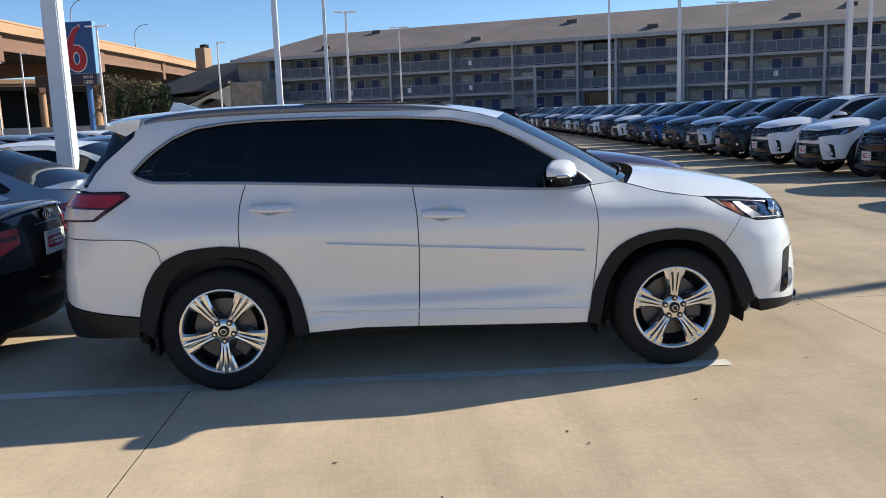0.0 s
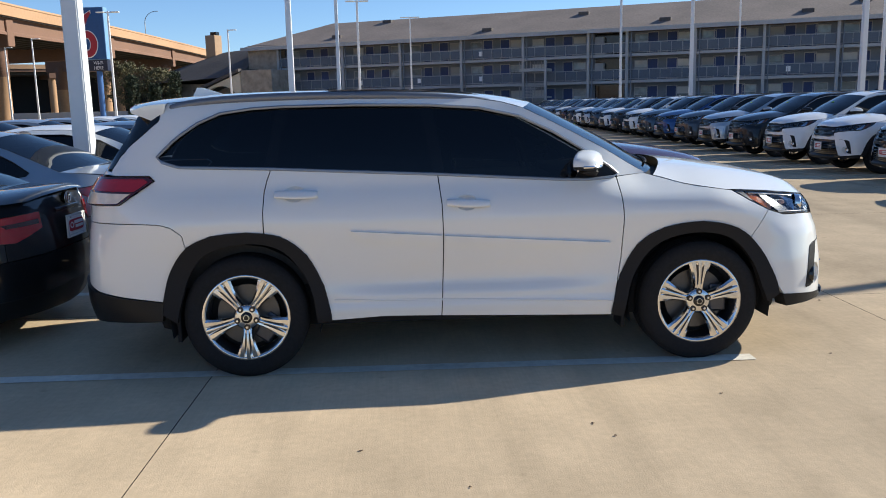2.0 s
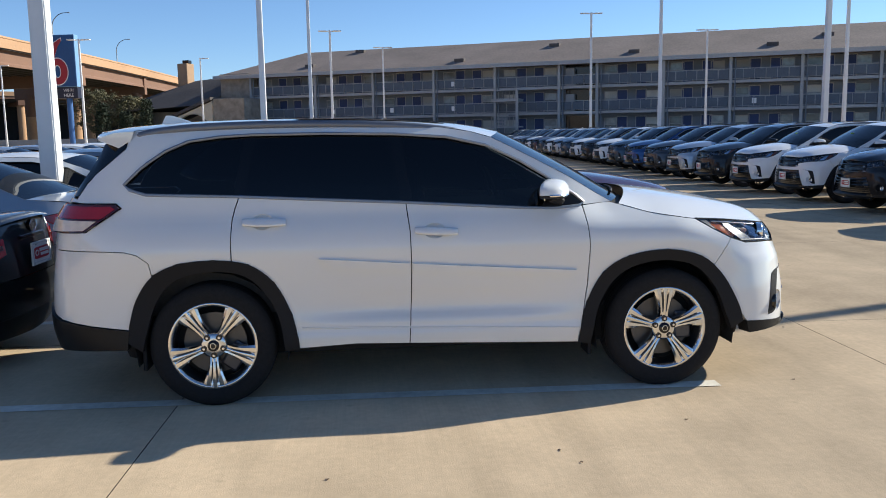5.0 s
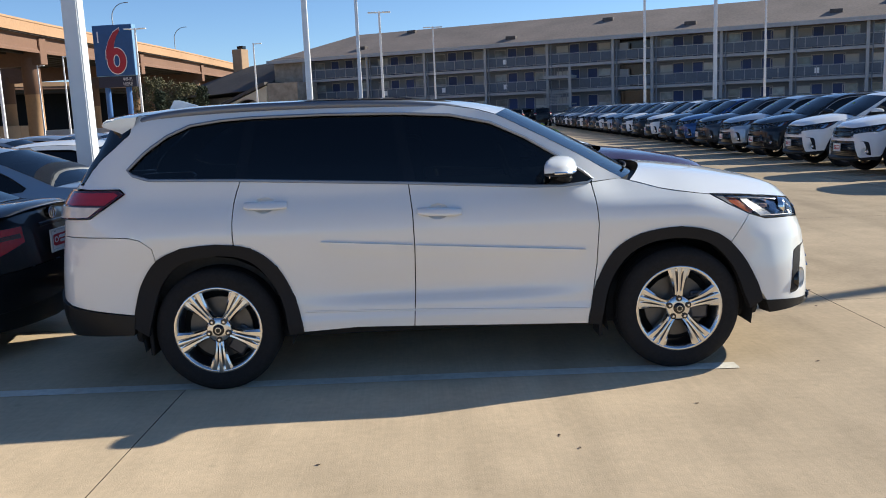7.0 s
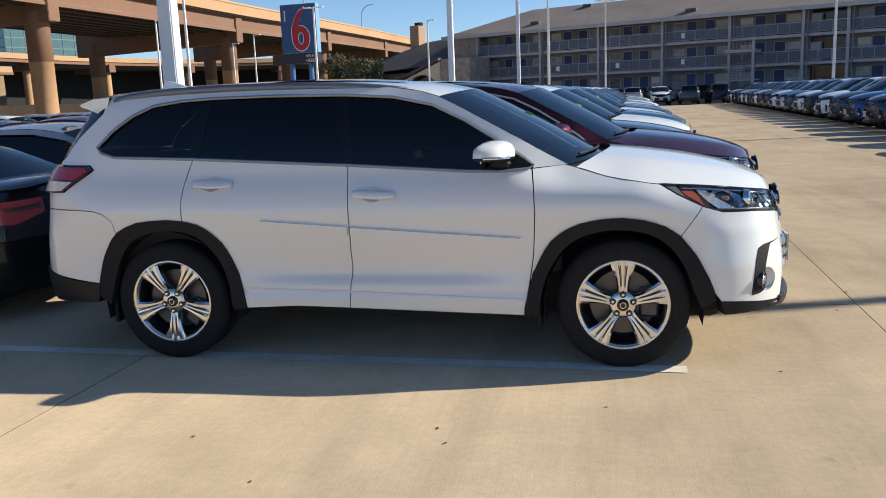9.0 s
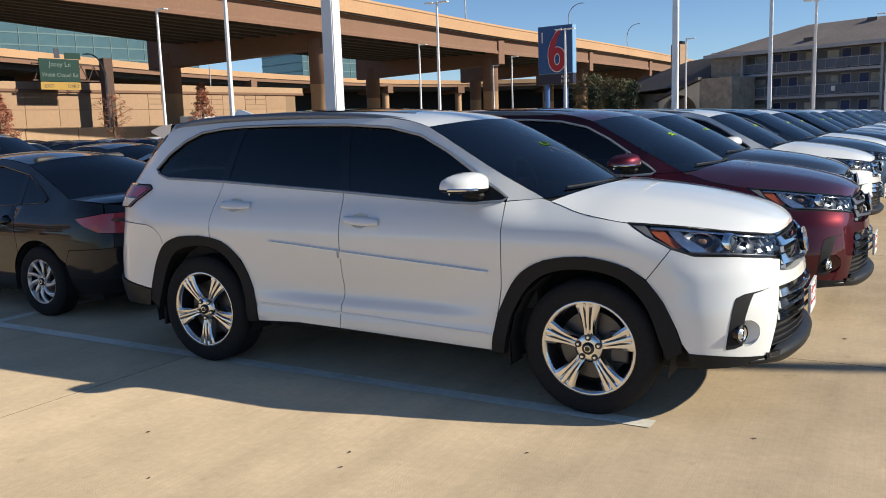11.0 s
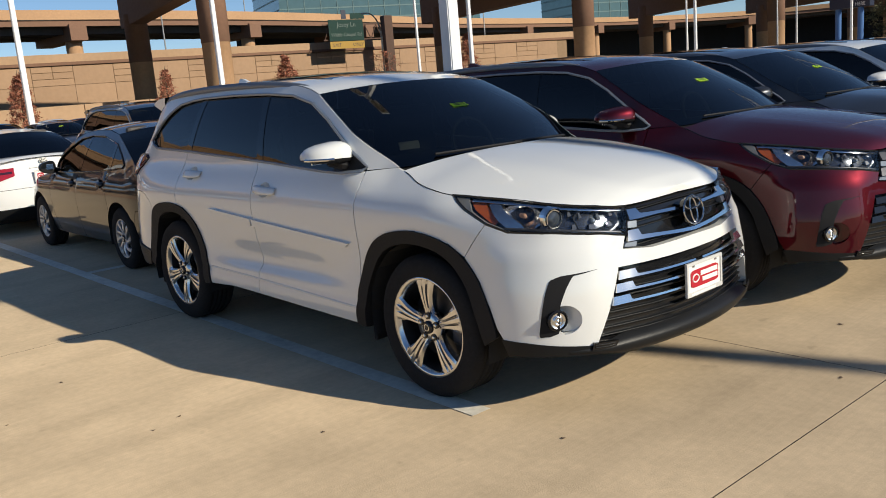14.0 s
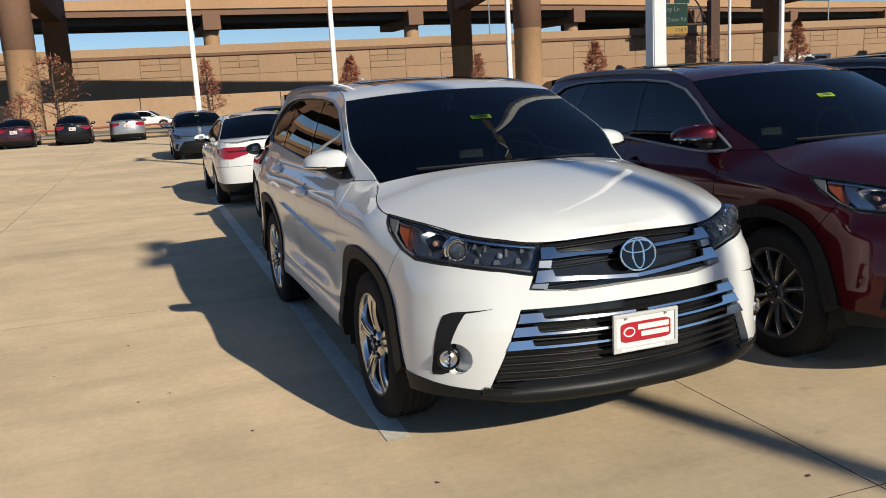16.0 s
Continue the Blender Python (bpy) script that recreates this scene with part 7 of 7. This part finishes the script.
SEDAN_SPEC = dict(
    shell=SED, step=0.075, fine=1.0, wiper=0.3,
    paint_side=[("side_panel", S_SIDE), ("front_door", S_FDOOR), ("rear_door", S_RDOOR), ("fender", S_FENDER)],
    paint_wrap=[("front_bumper", S_BUMP), ("rear_bumper", S_RB), ("boot_panel", S_GATE)],
    black_side=[], black_wrap=[("grille", S_GRILLE, -0.015, 0.02), ("rear_valance", S_RL, -0.004, 0.05)],
    dlo=S_DLO, trim=0.007, chrome_trim=False, pillars=[(-1.02, -1.02), (-0.19, -0.13)], pane_names=("quarter_window", "rear_side_window", "front_side_window"),
    dlo_low=lambda s: lerp_table([(-1.4, 1.03), (-1.2, 1.012), (-0.5, 0.977), (0.2, 0.954)], s), dlo_high=lambda s: lerp_table([(-1.2, 1.2), (-1.02, 1.272), (-0.6, 1.336), (0, 1.336)], s),
    hood_edge=hood_from(SED, [(0.98, 0.735, 0.955), (1.20, 0.750, 0.905), (1.38, 0.765, 0.862)], [(1.55, 0.802), (1.78, 0.778), (2.05, 0.748), (2.32, 0.722), (2.50, 0.712), (SX, 0.720)]),
    hood_mid=[(0.95, 1.0), (1.2, 0.975), (1.5, 0.925), (1.8, 0.850), (2.0, 0.790), (2.1, 0.755), (2.2, 0.722)], cowl_bow=0.16, hood_ridge=0.006,
    roof_edge=S_ROOF, crown=0.055, roof_front_bow=0.11, roof_rear_bow=0.08,
    ws_edge=S_A, ws_low=(0.16, 0.02), ws_high=(0.11, 0.055), rw_edge=reversed_path(S_C), rw_low=(-0.10, 0.0), rw_high=(-0.08, 0.055),
    sticker=(0.66, 9),
    cabin=(-1.7, 0.95, 0.70, 0.25, 0.92), pan=(-2.0, 1.9, 0.16, 0.42), seats=(-0.85, 0.0), mirror_in=1.24,
    axles=(1.35, -1.35), wheel_r=0.317, well=0.372, well_in=0.5, well_out=0.86,
    mirror=(0.60, 0.93, 1.02, 0.095, 0.105, 0.065), mirror_foot=(0.70, 0.80, 0.965),
    handles=[(-0.98, -0.80, 0.86, 0.86), (-0.08, 0.10, 0.845, 0.845)],
    nose_plate=None, tail_plate=(-2.365, 0.80))


def sedan_ends(c, paint):
    at = SED.at
    # boot lid
    rows = []
    for x, hw, z, zc in [(x, -SED.at(s, z)[1] - 0.004, z, zc) for s, x, z, zc in ((-1.70, -1.70, 1.056, 1.075), (-1.85, -1.85, 1.046, 1.085), (-2.0, -2.0, 1.036, 1.088), (-2.14, -2.11, 1.022, 1.090), (-2.28, -2.20, 1.026, 1.085), (-2.40, -2.265, 1.030, 1.060))]:
        rows.append([(x - 0.05 * (1 - (j / 8) ** 2) * (1 if x < -2.1 else 0.6), hw * j / 8, z + (zc - z) * (1 - abs(j / 8) ** 2.5)) for j in range(-8, 9)])
    part("boot_lid", skin(rows), paint, c)
    for s in (0, 1):
        fix = (lambda b: b) if s == 0 else mirrored
        h = part("headlight", fix(sheet(S_HEAD, at, 0.06, 0.02, -0.03, 0.0)), M["lamp_dark"], c, "slim clear headlight")
        part("cover", fix(sheet(S_HEAD, at, 0.06, 0.0, 0.002, 0.002)), M["lens"], h).visible_shadow = False
        part("bowl", fix(sheet([(1.95, 0.745), (2.28, 0.712), (2.22, 0.660), (1.98, 0.672)], at, 0.06, 0.01, -0.022, 0.0)), M["lamp_bowl"], h)
        t = part("tail_light", fix(sheet(S_TAIL, at, 0.06, 0.02, 0.010, 0.0)), M["tail_red"], c, "red tail light")
        part("clear_strip", fix(sheet([(-2.52, 0.90), (-2.20, 0.888), (-2.24, 0.862), (-2.52, 0.868)], at, 0.06, 0.006, 0.014, 0.0)), M["tail_dark"], t)
        part("fog_recess", fix(sheet([(1.98, 0.50), (2.12, 0.50), (2.02, 0.33), (1.90, 0.36)], at, 0.06, 0.006, 0.004, 0.0)), M["plastic"], c)
    part("grille_bar", polyline_bar(at, [(2.50, 0.690), (SX, 0.696), (2 * SX - 2.50, 0.690)], 0.018, 0.006, 0.02), M["chrome"], c)
    for k in range(4):
        z = 0.52 - 0.07 * k
        part("slat", polyline_bar(at, [(2.26 - 0.05 * k, z), (SX, z - 0.01), (2 * SX - 2.26 + 0.05 * k, z)], 0.014, 0.0, 0.02), M["gloss_black"], c)
    part("boot_trim", polyline_bar(at, [(-2.75, 0.93), (TX, 0.935), (2 * TX + 2.75, 0.93)], 0.030, 0.012, 0.02), paint, c)
    emblem(c, None, pose(-2.325, 0, 1.0, 0, 0, 180), 0.055, M["chrome"])
    emblem(c, None, pose(2.235, 0, 0.70), 0.05, M["chrome"])


wheel_cap = make_wheel("wheel_cap", 0.317, 0.205, "cap", 0)
TEMPLATES.append(wheel_cap)
SED_PAINT = M["white"]
saloon = build_car("sedan", SEDAN_SPEC, "sedan", "white saloon car", SED_PAINT)
sedan_ends(saloon, SED_PAINT)
hang_wheels(saloon, wheel_cap, (1.35, -1.35), 0.865, 0.317, 0.102)
TEMPLATES.append(saloon)

# plainer copies for the cars far down the rows: the same meshes joined by surface
def lighter(source, wheel_mats):
    paint = source["paint_name"]
    c = new(source.name.split(".")[0])
    for key in ("label", "category"):
        c[key] = source[key]
    groups = {}
    keep = ("headlight", "tail_light", "plate", "wheel", "mirror_cap", "bonnet", "roof")
    skip = ("seat", "headrest", "steering_wheel", "mirror_inside", "floor_pan", "wheel_liner", "print_bar", "lug_nut", "caliper", "backing", "bolt", "barrel")
    def stem(o):
        return o.name.split(".")[0]
    def gather(o, m, key):
        if stem(o) in skip or o.type != "MESH":
            return
        bm, mats = groups.setdefault(key, (bmesh.new(), []))
        for sl in o.material_slots:
            if sl.material not in mats:
                mats.append(sl.material)
        n0 = len(bm.faces)
        v0 = len(bm.verts)
        bm.from_mesh(o.data)
        bm.verts.ensure_lookup_table()
        bm.faces.ensure_lookup_table()
        bmesh.ops.transform(bm, matrix=m, verts=bm.verts[v0:])
        for f in bm.faces[n0:]:
            f.material_index = mats.index(o.material_slots[f.material_index].material)
        for k in o.children:
            gather(k, m @ k.matrix_basis, key)
    count = 0
    for o in source.children:
        st = stem(o)
        if st in keep:
            count += 1
            gather(o, o.matrix_basis, (st, count))
        elif o.type == "MESH" and o.material_slots and o.material_slots[0].material.name in (M["side_glass"].name, M["windscreen"].name):
            gather(o, o.matrix_basis, ("window" if o.data.name.find("window") >= 0 else "windscreen", 0 if st != "windscreen" else 1))
        elif o.type == "MESH" and o.material_slots and o.material_slots[0].material.name == paint:
            gather(o, o.matrix_basis, ("body", 0))
        else:
            gather(o, o.matrix_basis, ("trim", 0))
    for (st, _), (bm, mats) in groups.items():
        part(st, bm, mats, c)
    TEMPLATES.append(c)
    return c


plain_suv["paint_name"], saloon["paint_name"] = M["pearl"].name, SED_PAINT.name
far_suv = lighter(plain_suv, None)
far_sedan = lighter(saloon, None)


def place(source, old, col, x, y, turn, label, group):
    o = copy_thing(source, pose(x, y, 0, 0, 0, turn))
    tagged(o, label, "car", group)
    repaint(o, old, M[col])
    return o


WORDS = {"red": "dark red", "darkgrey": "dark grey metallic", "pearl": "pearl white", "slate": "slate blue", "black": "black", "silver": "silver", "white": "white", "blue": "bright blue", "bluegrey": "blue grey", "navy": "navy blue", "plum": "dark plum"}
ROW = [("red", 0.19, 2.36), ("darkgrey", -0.08, 4.80), ("pearl", 0.02, 7.25), ("slate", 0.1, 9.68), ("pearl", 0.0, 12.1), ("black", 0.1, 14.5), ("silver", 0.0, 17.0), ("pearl", 0.05, 19.4), ("darkgrey", 0.0, 21.9), ("pearl", 0.1, 24.3), ("slate", 0.0, 26.7), ("silver", 0.05, 29.2), ("pearl", 0.0, 31.6), ("black", 0.0, 34.0), ("pearl", 0.1, 36.5), ("red", 0.0, 39.0), ("silver", 0.0, 41.4), ("pearl", 0.0, 43.8)]
for k, (col, dx, y) in enumerate(ROW):
    o = place(plain_suv if k < 3 else far_suv, M["pearl"], col, dx + 0.032 * y, y, LOT, WORDS[col] + " three row SUV in a row on the lot", "row of large SUVs")
    if k == 0:
        for q in o.children_recursive:
            if q.name.startswith("chrome_strip"):
                repaint(q, M["chrome"], M["gloss_black"])
            elif q.name.startswith("grille_bar"):
                repaint(q, M["chrome"], M["alloy_dark"])

# saloons behind the SUVs, nose away
place(saloon, SED_PAINT, "black", -5.22, 0.53, 180 + LOT, "black compact saloon parked close behind the white SUV", "saloons on the lot")
place(saloon, SED_PAINT, "silver", -5.35, 3.15, 180 + LOT, "silver grey compact saloon with its boot to the SUVs", "saloons on the lot")
place(saloon, SED_PAINT, "white", -10.25, 0.30, 180 + LOT, "white compact saloon parked behind a black one", "saloons on the lot")
rng = random.Random(7)
COLS = ["white", "silver", "black", "darkgrey", "white", "bluegrey", "red", "slate", "white", "silver"]
for k in range(1, 18):
    y = 0.55 + 2.5 * k
    if k > 1:
        col = "white" if k in (2, 4) else COLS[rng.randrange(10)]
        place(far_sedan, SED_PAINT, col, -5.3 + 0.032 * y, y, 180 + LOT, WORDS[col] + " compact saloon in a packed row on the lot", "saloons on the lot")
    col = ("darkgrey", "slate", "black")[k % 3] if k < 3 else COLS[rng.randrange(10)]
    place(far_suv if k == 1 else far_sedan, M["pearl"] if k == 1 else SED_PAINT, col, -10.3 + 0.032 * y, y, 180 + LOT if k > 1 else LOT, WORDS[col] + " car in a packed row on the lot", "saloons on the lot")
place(saloon, SED_PAINT, "bluegrey", -23.25, 0.40, LOT, "blue grey compact saloon with a black grille facing the aisle", "saloons on the lot")
for k in range(1, 16):
    y = 0.4 + 2.5 * k
    col = ("red", "navy", "darkgrey", "red")[k] if k < 4 else COLS[rng.randrange(10)]
    place(far_sedan, SED_PAINT, col, -23.3 + 0.032 * y, y, LOT, WORDS[col] + " compact saloon facing the aisle", "saloons on the lot")
    if k > 2:
        col = COLS[rng.randrange(10)]
        place(far_sedan, SED_PAINT, col, -28.3 + 0.032 * y, y, 180 + LOT, WORDS[col] + " compact saloon in the far row", "saloons on the lot")
for y, col in ((-9.4, "black"), (-6.75, "plum"), (-4.12, "black"), (-1.55, "silver"), (9.0, "black"), (11.6, "white"), (16.8, "darkgrey"), (22.0, "silver"), (27.2, "black")):
    place(saloon if y < 0 else far_sedan, SED_PAINT, col, -42.75, y, 180, WORDS[col] + " saloon parked nose to the red rail", "saloons by the rail")

# compact SUVs across the aisle, noses to the aisle
COMPACTS = ["slate", "black", "white", "white", "black", "silver", "darkgrey", "blue", "slate", "white", "black", "white", "slate", "silver", "white", "darkgrey", "plum", "white", "black", "silver", "white", "slate", "black", "white", "darkgrey"]
small_suv = copy_thing(far_suv, pose(0, 0, 0))
small_suv.scale = (0.945, 0.955, 0.985)
TEMPLATES.append(small_suv)
repaint(small_suv, M["chrome"], M["gloss_black"])
for k, col in enumerate(COMPACTS):
    y = 6.2 + 2.62 * k
    place(small_suv, M["pearl"], col, 8.45 + 0.050 * (y - 8.7) + 2.27, y, 180 + LOT, WORDS[col] + " compact SUV with its nose to the aisle", "row of compact SUVs")
    if k > 6 and k % 2:
        place(small_suv, M["pearl"], COLS[k % 10], 8.45 + 0.050 * (y - 8.7) + 8.4, y, LOT, WORDS[COLS[k % 10]] + " compact SUV in the row behind", "row of compact SUVs")
for x, y, col, a in ((3.9, 73, "silver", 30), (6.4, 74, "white", 210), (8.9, 73, "darkgrey", 25), (11.4, 74, "black", 30), (2.5, 84, "white", 20), (5.0, 82, "black", 200), (7.5, 85, "white", 10), (-0.5, 86, "darkgrey", 190), (10.2, 81, "black", 170)):
    place(small_suv, M["pearl"], col, x, y, a + 60, WORDS[col] + " car at the far end of the lot", "cars at the lot end")

place(far_sedan, SED_PAINT, "white", -66.0, 0.2, 80, "white car standing on the frontage road", "cars on the road")
truck = thing("box_truck", "white rental box truck with a low cab on the road", "truck", pose(-66.0, 66.5, 0, 0, 0, 90))
part("box", box((-3.0, -1.15, 0.9), (2.6, 1.15, 3.35), None, 0.04), M["sun_white"], truck)
part("side_band", box((-1.0, -1.17, 2.0), (2.4, -1.152, 2.5)), M["sign_red"], truck, "red side band")
part("letter_bar", box((0.4, -1.17, 2.85), (2.0, -1.152, 3.1)), M["ink"], truck, "dark bar of lettering")
part("cab", box((2.65, -1.0, 0.5), (4.6, 1.0, 1.5), None, 0.12), M["sun_white"], truck)
part("cab_top", box((2.65, -0.95, 1.5), (3.9, 0.95, 2.3), None, 0.14), M["side_glass"], truck)
for x in (-1.8, 3.6):
    for y in (-0.95, 0.95):
        part("wheel", lathe([(0.02, -0.13), (0.42, -0.13), (0.42, 0.13), (0.02, 0.13)], 20), M["tyre"], truck).matrix_basis = pose(x, y, 0.37)
part("chassis", box((-2.9, -0.6, 0.4), (2.7, 0.6, 0.9)), M["under"], truck)


# ---- light poles of the lot ----
def light_pole(x, y, h=9.3, thick=0.10, turn=0.0, heads=2, group="lot light poles"):
    t = thing("light_pole", "white painted steel lot light pole with flat lamp heads", "lamp post", pose(x, y, 0, 0, 0, turn), group)
    part("base", lathe([(0.30, 0.0), (0.30, 0.72), (0.27, 0.75)], 20, "z", True), M["barrier"], t, "round concrete pole base", smooth=False)
    part("base_plate", box((-0.17, -0.17, 0.75), (0.17, 0.17, 0.78)), M["steel"], t)
    bm = bmesh.new()
    w0, w1 = thick, thick * 0.72
    r0 = [bm.verts.new((sx * w0, sy * w0, 0.78)) for sx, sy in ((-1, -1), (1, -1), (1, 1), (-1, 1))]
    r1 = [bm.verts.new((sx * w1, sy * w1, h)) for sx, sy in ((-1, -1), (1, -1), (1, 1), (-1, 1))]
    for k in range(4):
        bm.faces.new((r0[k], r0[(k + 1) % 4], r1[(k + 1) % 4], r1[k]))
    bm.faces.new(r1)
    bmesh.ops.bevel(bm, geom=[e for e in bm.edges if abs((e.verts[0].co - e.verts[1].co).z) > 1], offset=0.015, segments=2, affect="EDGES")
    part("shaft", bm, M["pole"], t)
    for k in range(heads):
        s = 1 if k == 0 else -1
        part("arm", box((0.0 if s > 0 else -0.3, -0.04, h - 0.12), (0.3 if s > 0 else 0.0, 0.04, h - 0.04)), M["pole"], t)
        part("lamp_head", box((min(s * 0.25, s * 0.85), -0.17, h - 0.10), (max(s * 0.25, s * 0.85), 0.17, h - 0.02), None, 0.02), M["pole"], t, "flat rectangular lamp head")
    return t


for k in range(0, 4):
    light_pole(-4.24 + k * 0.53, 4.74 + 18.2 * k, 9.3 if k == 3 else 10.6, 0.105 if k == 0 else 0.10, LOT)
for x, y, h, n in ((1.6, 71, 9.2, 2), (15.5, 4.70, 11.0, 2), (16.1, 23.2, 10.6, 2), (16.6, 41.6, 10.6, 2), (17.6, 60, 10.6, 2), (27, 60, 9.3, 2), (27.4, 41, 10.6, 2),
                   (-16.3, 81.5, 9.3, 1), (-21.5, 61.2, 9.0, 2), (-24.4, 44.9, 9.6, 2), (-38.9, 67.7, 9.4, 1), (-39.0, 34.6, 9.4, 1), (-27.1, 27.8, 10.6, 2), (-29.3, 6.6, 10.6, 2),
                   (-28.5, 14.2, 10.6, 2), (-29.9, 1.1, 10.6, 2), (-38.0, 88, 9.3, 1), (-46, 100, 9.3, 1), (-37, -9, 10.6, 1)):
    light_pole(x, y, h, 0.085 if h < 10 else 0.10, LOT, n)


# ---- highway lamps with curved arms ----
def road_lamp(x, y, z, h, turn, scale=1.0):
    t = thing("street_lamp", "tall grey steel highway lamp with a curved arm", "street lamp", pose(x, y, z, 0, 0, turn), "highway lamps")
    pts = [(0, 0, 0), (0, 0, h * 0.72)] + [(2.6 * (1 - math.cos(a)), 0, h * 0.72 + (h * 0.28) * math.sin(a)) for a in [k * math.pi / 16 for k in range(1, 9)]]
    part("shaft", tube(pts, [0.11 - 0.05 * k / len(pts) for k in range(len(pts))], 8), M["steel"], t)
    part("lamp_head", box((2.5, -0.14, h - 0.06), (3.3, 0.14, h + 0.08), None, 0.03), M["steel"], t)


for x, y, z in ((-57.5, 115, 15.1), (-57, 160, 15.1), (-58, 205, 15.1), (-60, 40, 15.1)):
    road_lamp(x, y, z, 9.5, 0)
for x, y, z in ((-114, 52, 8.2), (-114, 118, 8.2), (-114, -12, 8.2), (-139, 30, 16.9), (-142, 82, 16.9), (-73, 59, -0.1)):
    road_lamp(x, y, z, 10.5, 180 if z < 8 else 0)


# ---- trees: tapered trunk, limbs and a crown of small leaves ----
def tree(name, x, y, height, spread, label, leaf_mat, leaves, seed, shape="round", bare=0.0, base=0.25, leaf=0.16, z0=-0.15):
    r = random.Random(seed)
    t = thing(name, label, "tree", pose(x, y, z0))
    bm = bmesh.new()
    top = height * 0.93
    trunk = [(0.06 * math.sin(k * 1.3 + seed), 0.06 * math.cos(k * 1.7 + seed), top * k / 6) for k in range(7)]
    tr = height * 0.016 + 0.03
    add_tube(bm, trunk, [tr * (1.15 - 0.98 * k / 6) for k in range(7)], 8)
    tips = []
    n = int(22 + height * 2)
    for k in range(n):
        h = base + (0.97 - base) * (k / n) ** 0.9
        a = k * 2.4 + r.uniform(-0.4, 0.4)
        if shape == "cone":
            reach = spread * (1.05 - h) * r.uniform(0.75, 1.1)
            lift = 0.22
        elif shape == "column":
            reach = spread * min(1, (1.04 - h) * 5) * r.uniform(0.7, 1.1)
            lift = 0.9
        else:
            reach = spread * math.sin(math.pi * min(1, max(0.08, (h - base) / (1 - base) * 0.86 + 0.14))) * r.uniform(0.7, 1.1)
            lift = 0.45
        p0 = Vector((0, 0, top * h * 0.96))
        p1 = p0 + Vector((math.cos(a) * reach * 0.5, math.sin(a) * reach * 0.5, reach * lift * 0.4))
        p2 = p0 + Vector((math.cos(a) * reach, math.sin(a) * reach, reach * lift))
        add_tube(bm, [p0, p1, p2], [tr * 0.36 * (1.1 - h), tr * 0.24 * (1.1 - h), 0.008], 5)
        tips.append((p0, p1, p2, reach))
        for q in range(3):
            b = a + r.uniform(-1, 1)
            s = p1.lerp(p2, r.uniform(0, 0.8))
            e = s + Vector((math.cos(b), math.sin(b), r.uniform(0.0, 0.7))) * reach * 0.35
            add_tube(bm, [s, e], [0.014, 0.005], 4)
            tips.append((s, s.lerp(e, 0.5), e, reach * 0.5))
    bmesh.ops.recalc_face_normals(bm, faces=bm.faces)
    part("trunk", bm, M["bark"], t, smooth=True)
    verts, faces = [], []
    for k in range(leaves):
        p0, p1, p2, reach = tips[r.randrange(len(tips))]
        if bare and r.random() < bare:
            continue
        u = r.uniform(0.25, 1.05)
        c = p0.lerp(p2, u) + Vector((r.gauss(0, 1), r.gauss(0, 1), r.gauss(0, 0.8))) * (0.10 + 0.13 * reach)
        d = Vector((r.gauss(0, 1), r.gauss(0, 1), r.gauss(0, 1))).normalized()
        e = d.cross(Vector((r.gauss(0, 1), r.gauss(0, 1), r.gauss(0, 1)))).normalized()
        s = leaf * r.uniform(0.6, 1.4)
        i = len(verts)
        verts += [c - d * s, c + e * s * 0.42, c + d * s, c - e * s * 0.42]
        faces.append((i, i + 1, i + 2, i + 3))
    me = bpy.data.meshes.new("crown")
    me.from_pydata([tuple(v) for v in verts], [], faces)
    me.materials.append(leaf_mat)
    ob = new("crown", me)
    ob.parent = t
    return t


for x, y, h, sp, sh, lv, bare, sd in ((-63, -6.0, 6.6, 2.4, "round", 1100, 0.45, 3), (-63, 4.8, 6.0, 1.7, "cone", 1700, 0.3, 5), (-63, 16.3, 5.7, 1.6, "cone", 3200, 0.0, 7), (-63, 27.7, 5.5, 1.5, "cone", 2000, 0.2, 9),
                                     (-63, 39.4, 6.3, 1.8, "cone", 3600, 0.0, 11), (-63, 51.0, 6.3, 1.7, "round", 900, 0.4, 13), (-63, 62.8, 8.0, 1.9, "cone", 4200, 0.0, 15), (-52, -7.4, 3.2, 1.0, "round", 500, 0.4, 17)):
    tree("tree", x, y, h, sp, "young tree with sparse rust brown winter leaves" if bare else "young conical tree with dense rust brown leaves", M["leaf_rust"], int(lv * 1.35), sd, sh, bare, 0.22, 0.088)
for x, y, h, sp, sd in ((-32.2, 101.0, 8.4, 2.9, 21), (-28.4, 101.5, 7.5, 2.5, 23)):
    tree("tree", x, y, h, sp, "live oak with a broad olive green crown", M["leaf_oak"], 7000, sd, "round", 0.0, 0.25, 0.12)
for x, y, h, sd in ((-28.0, 88.0, 6.1, 31), (-25.1, 86.0, 4.9, 33), (-22.3, 83.4, 6.2, 35)):
    tree("tree", x, y, h, 0.55, "narrow dark green cypress", M["leaf_dark"], 2600, sd, "column", 0.0, 0.08, 0.13)


# templates that were only there to be copied
for w in TEMPLATES:
    for o in [w, *w.children_recursive]:
        bpy.data.objects.remove(o)
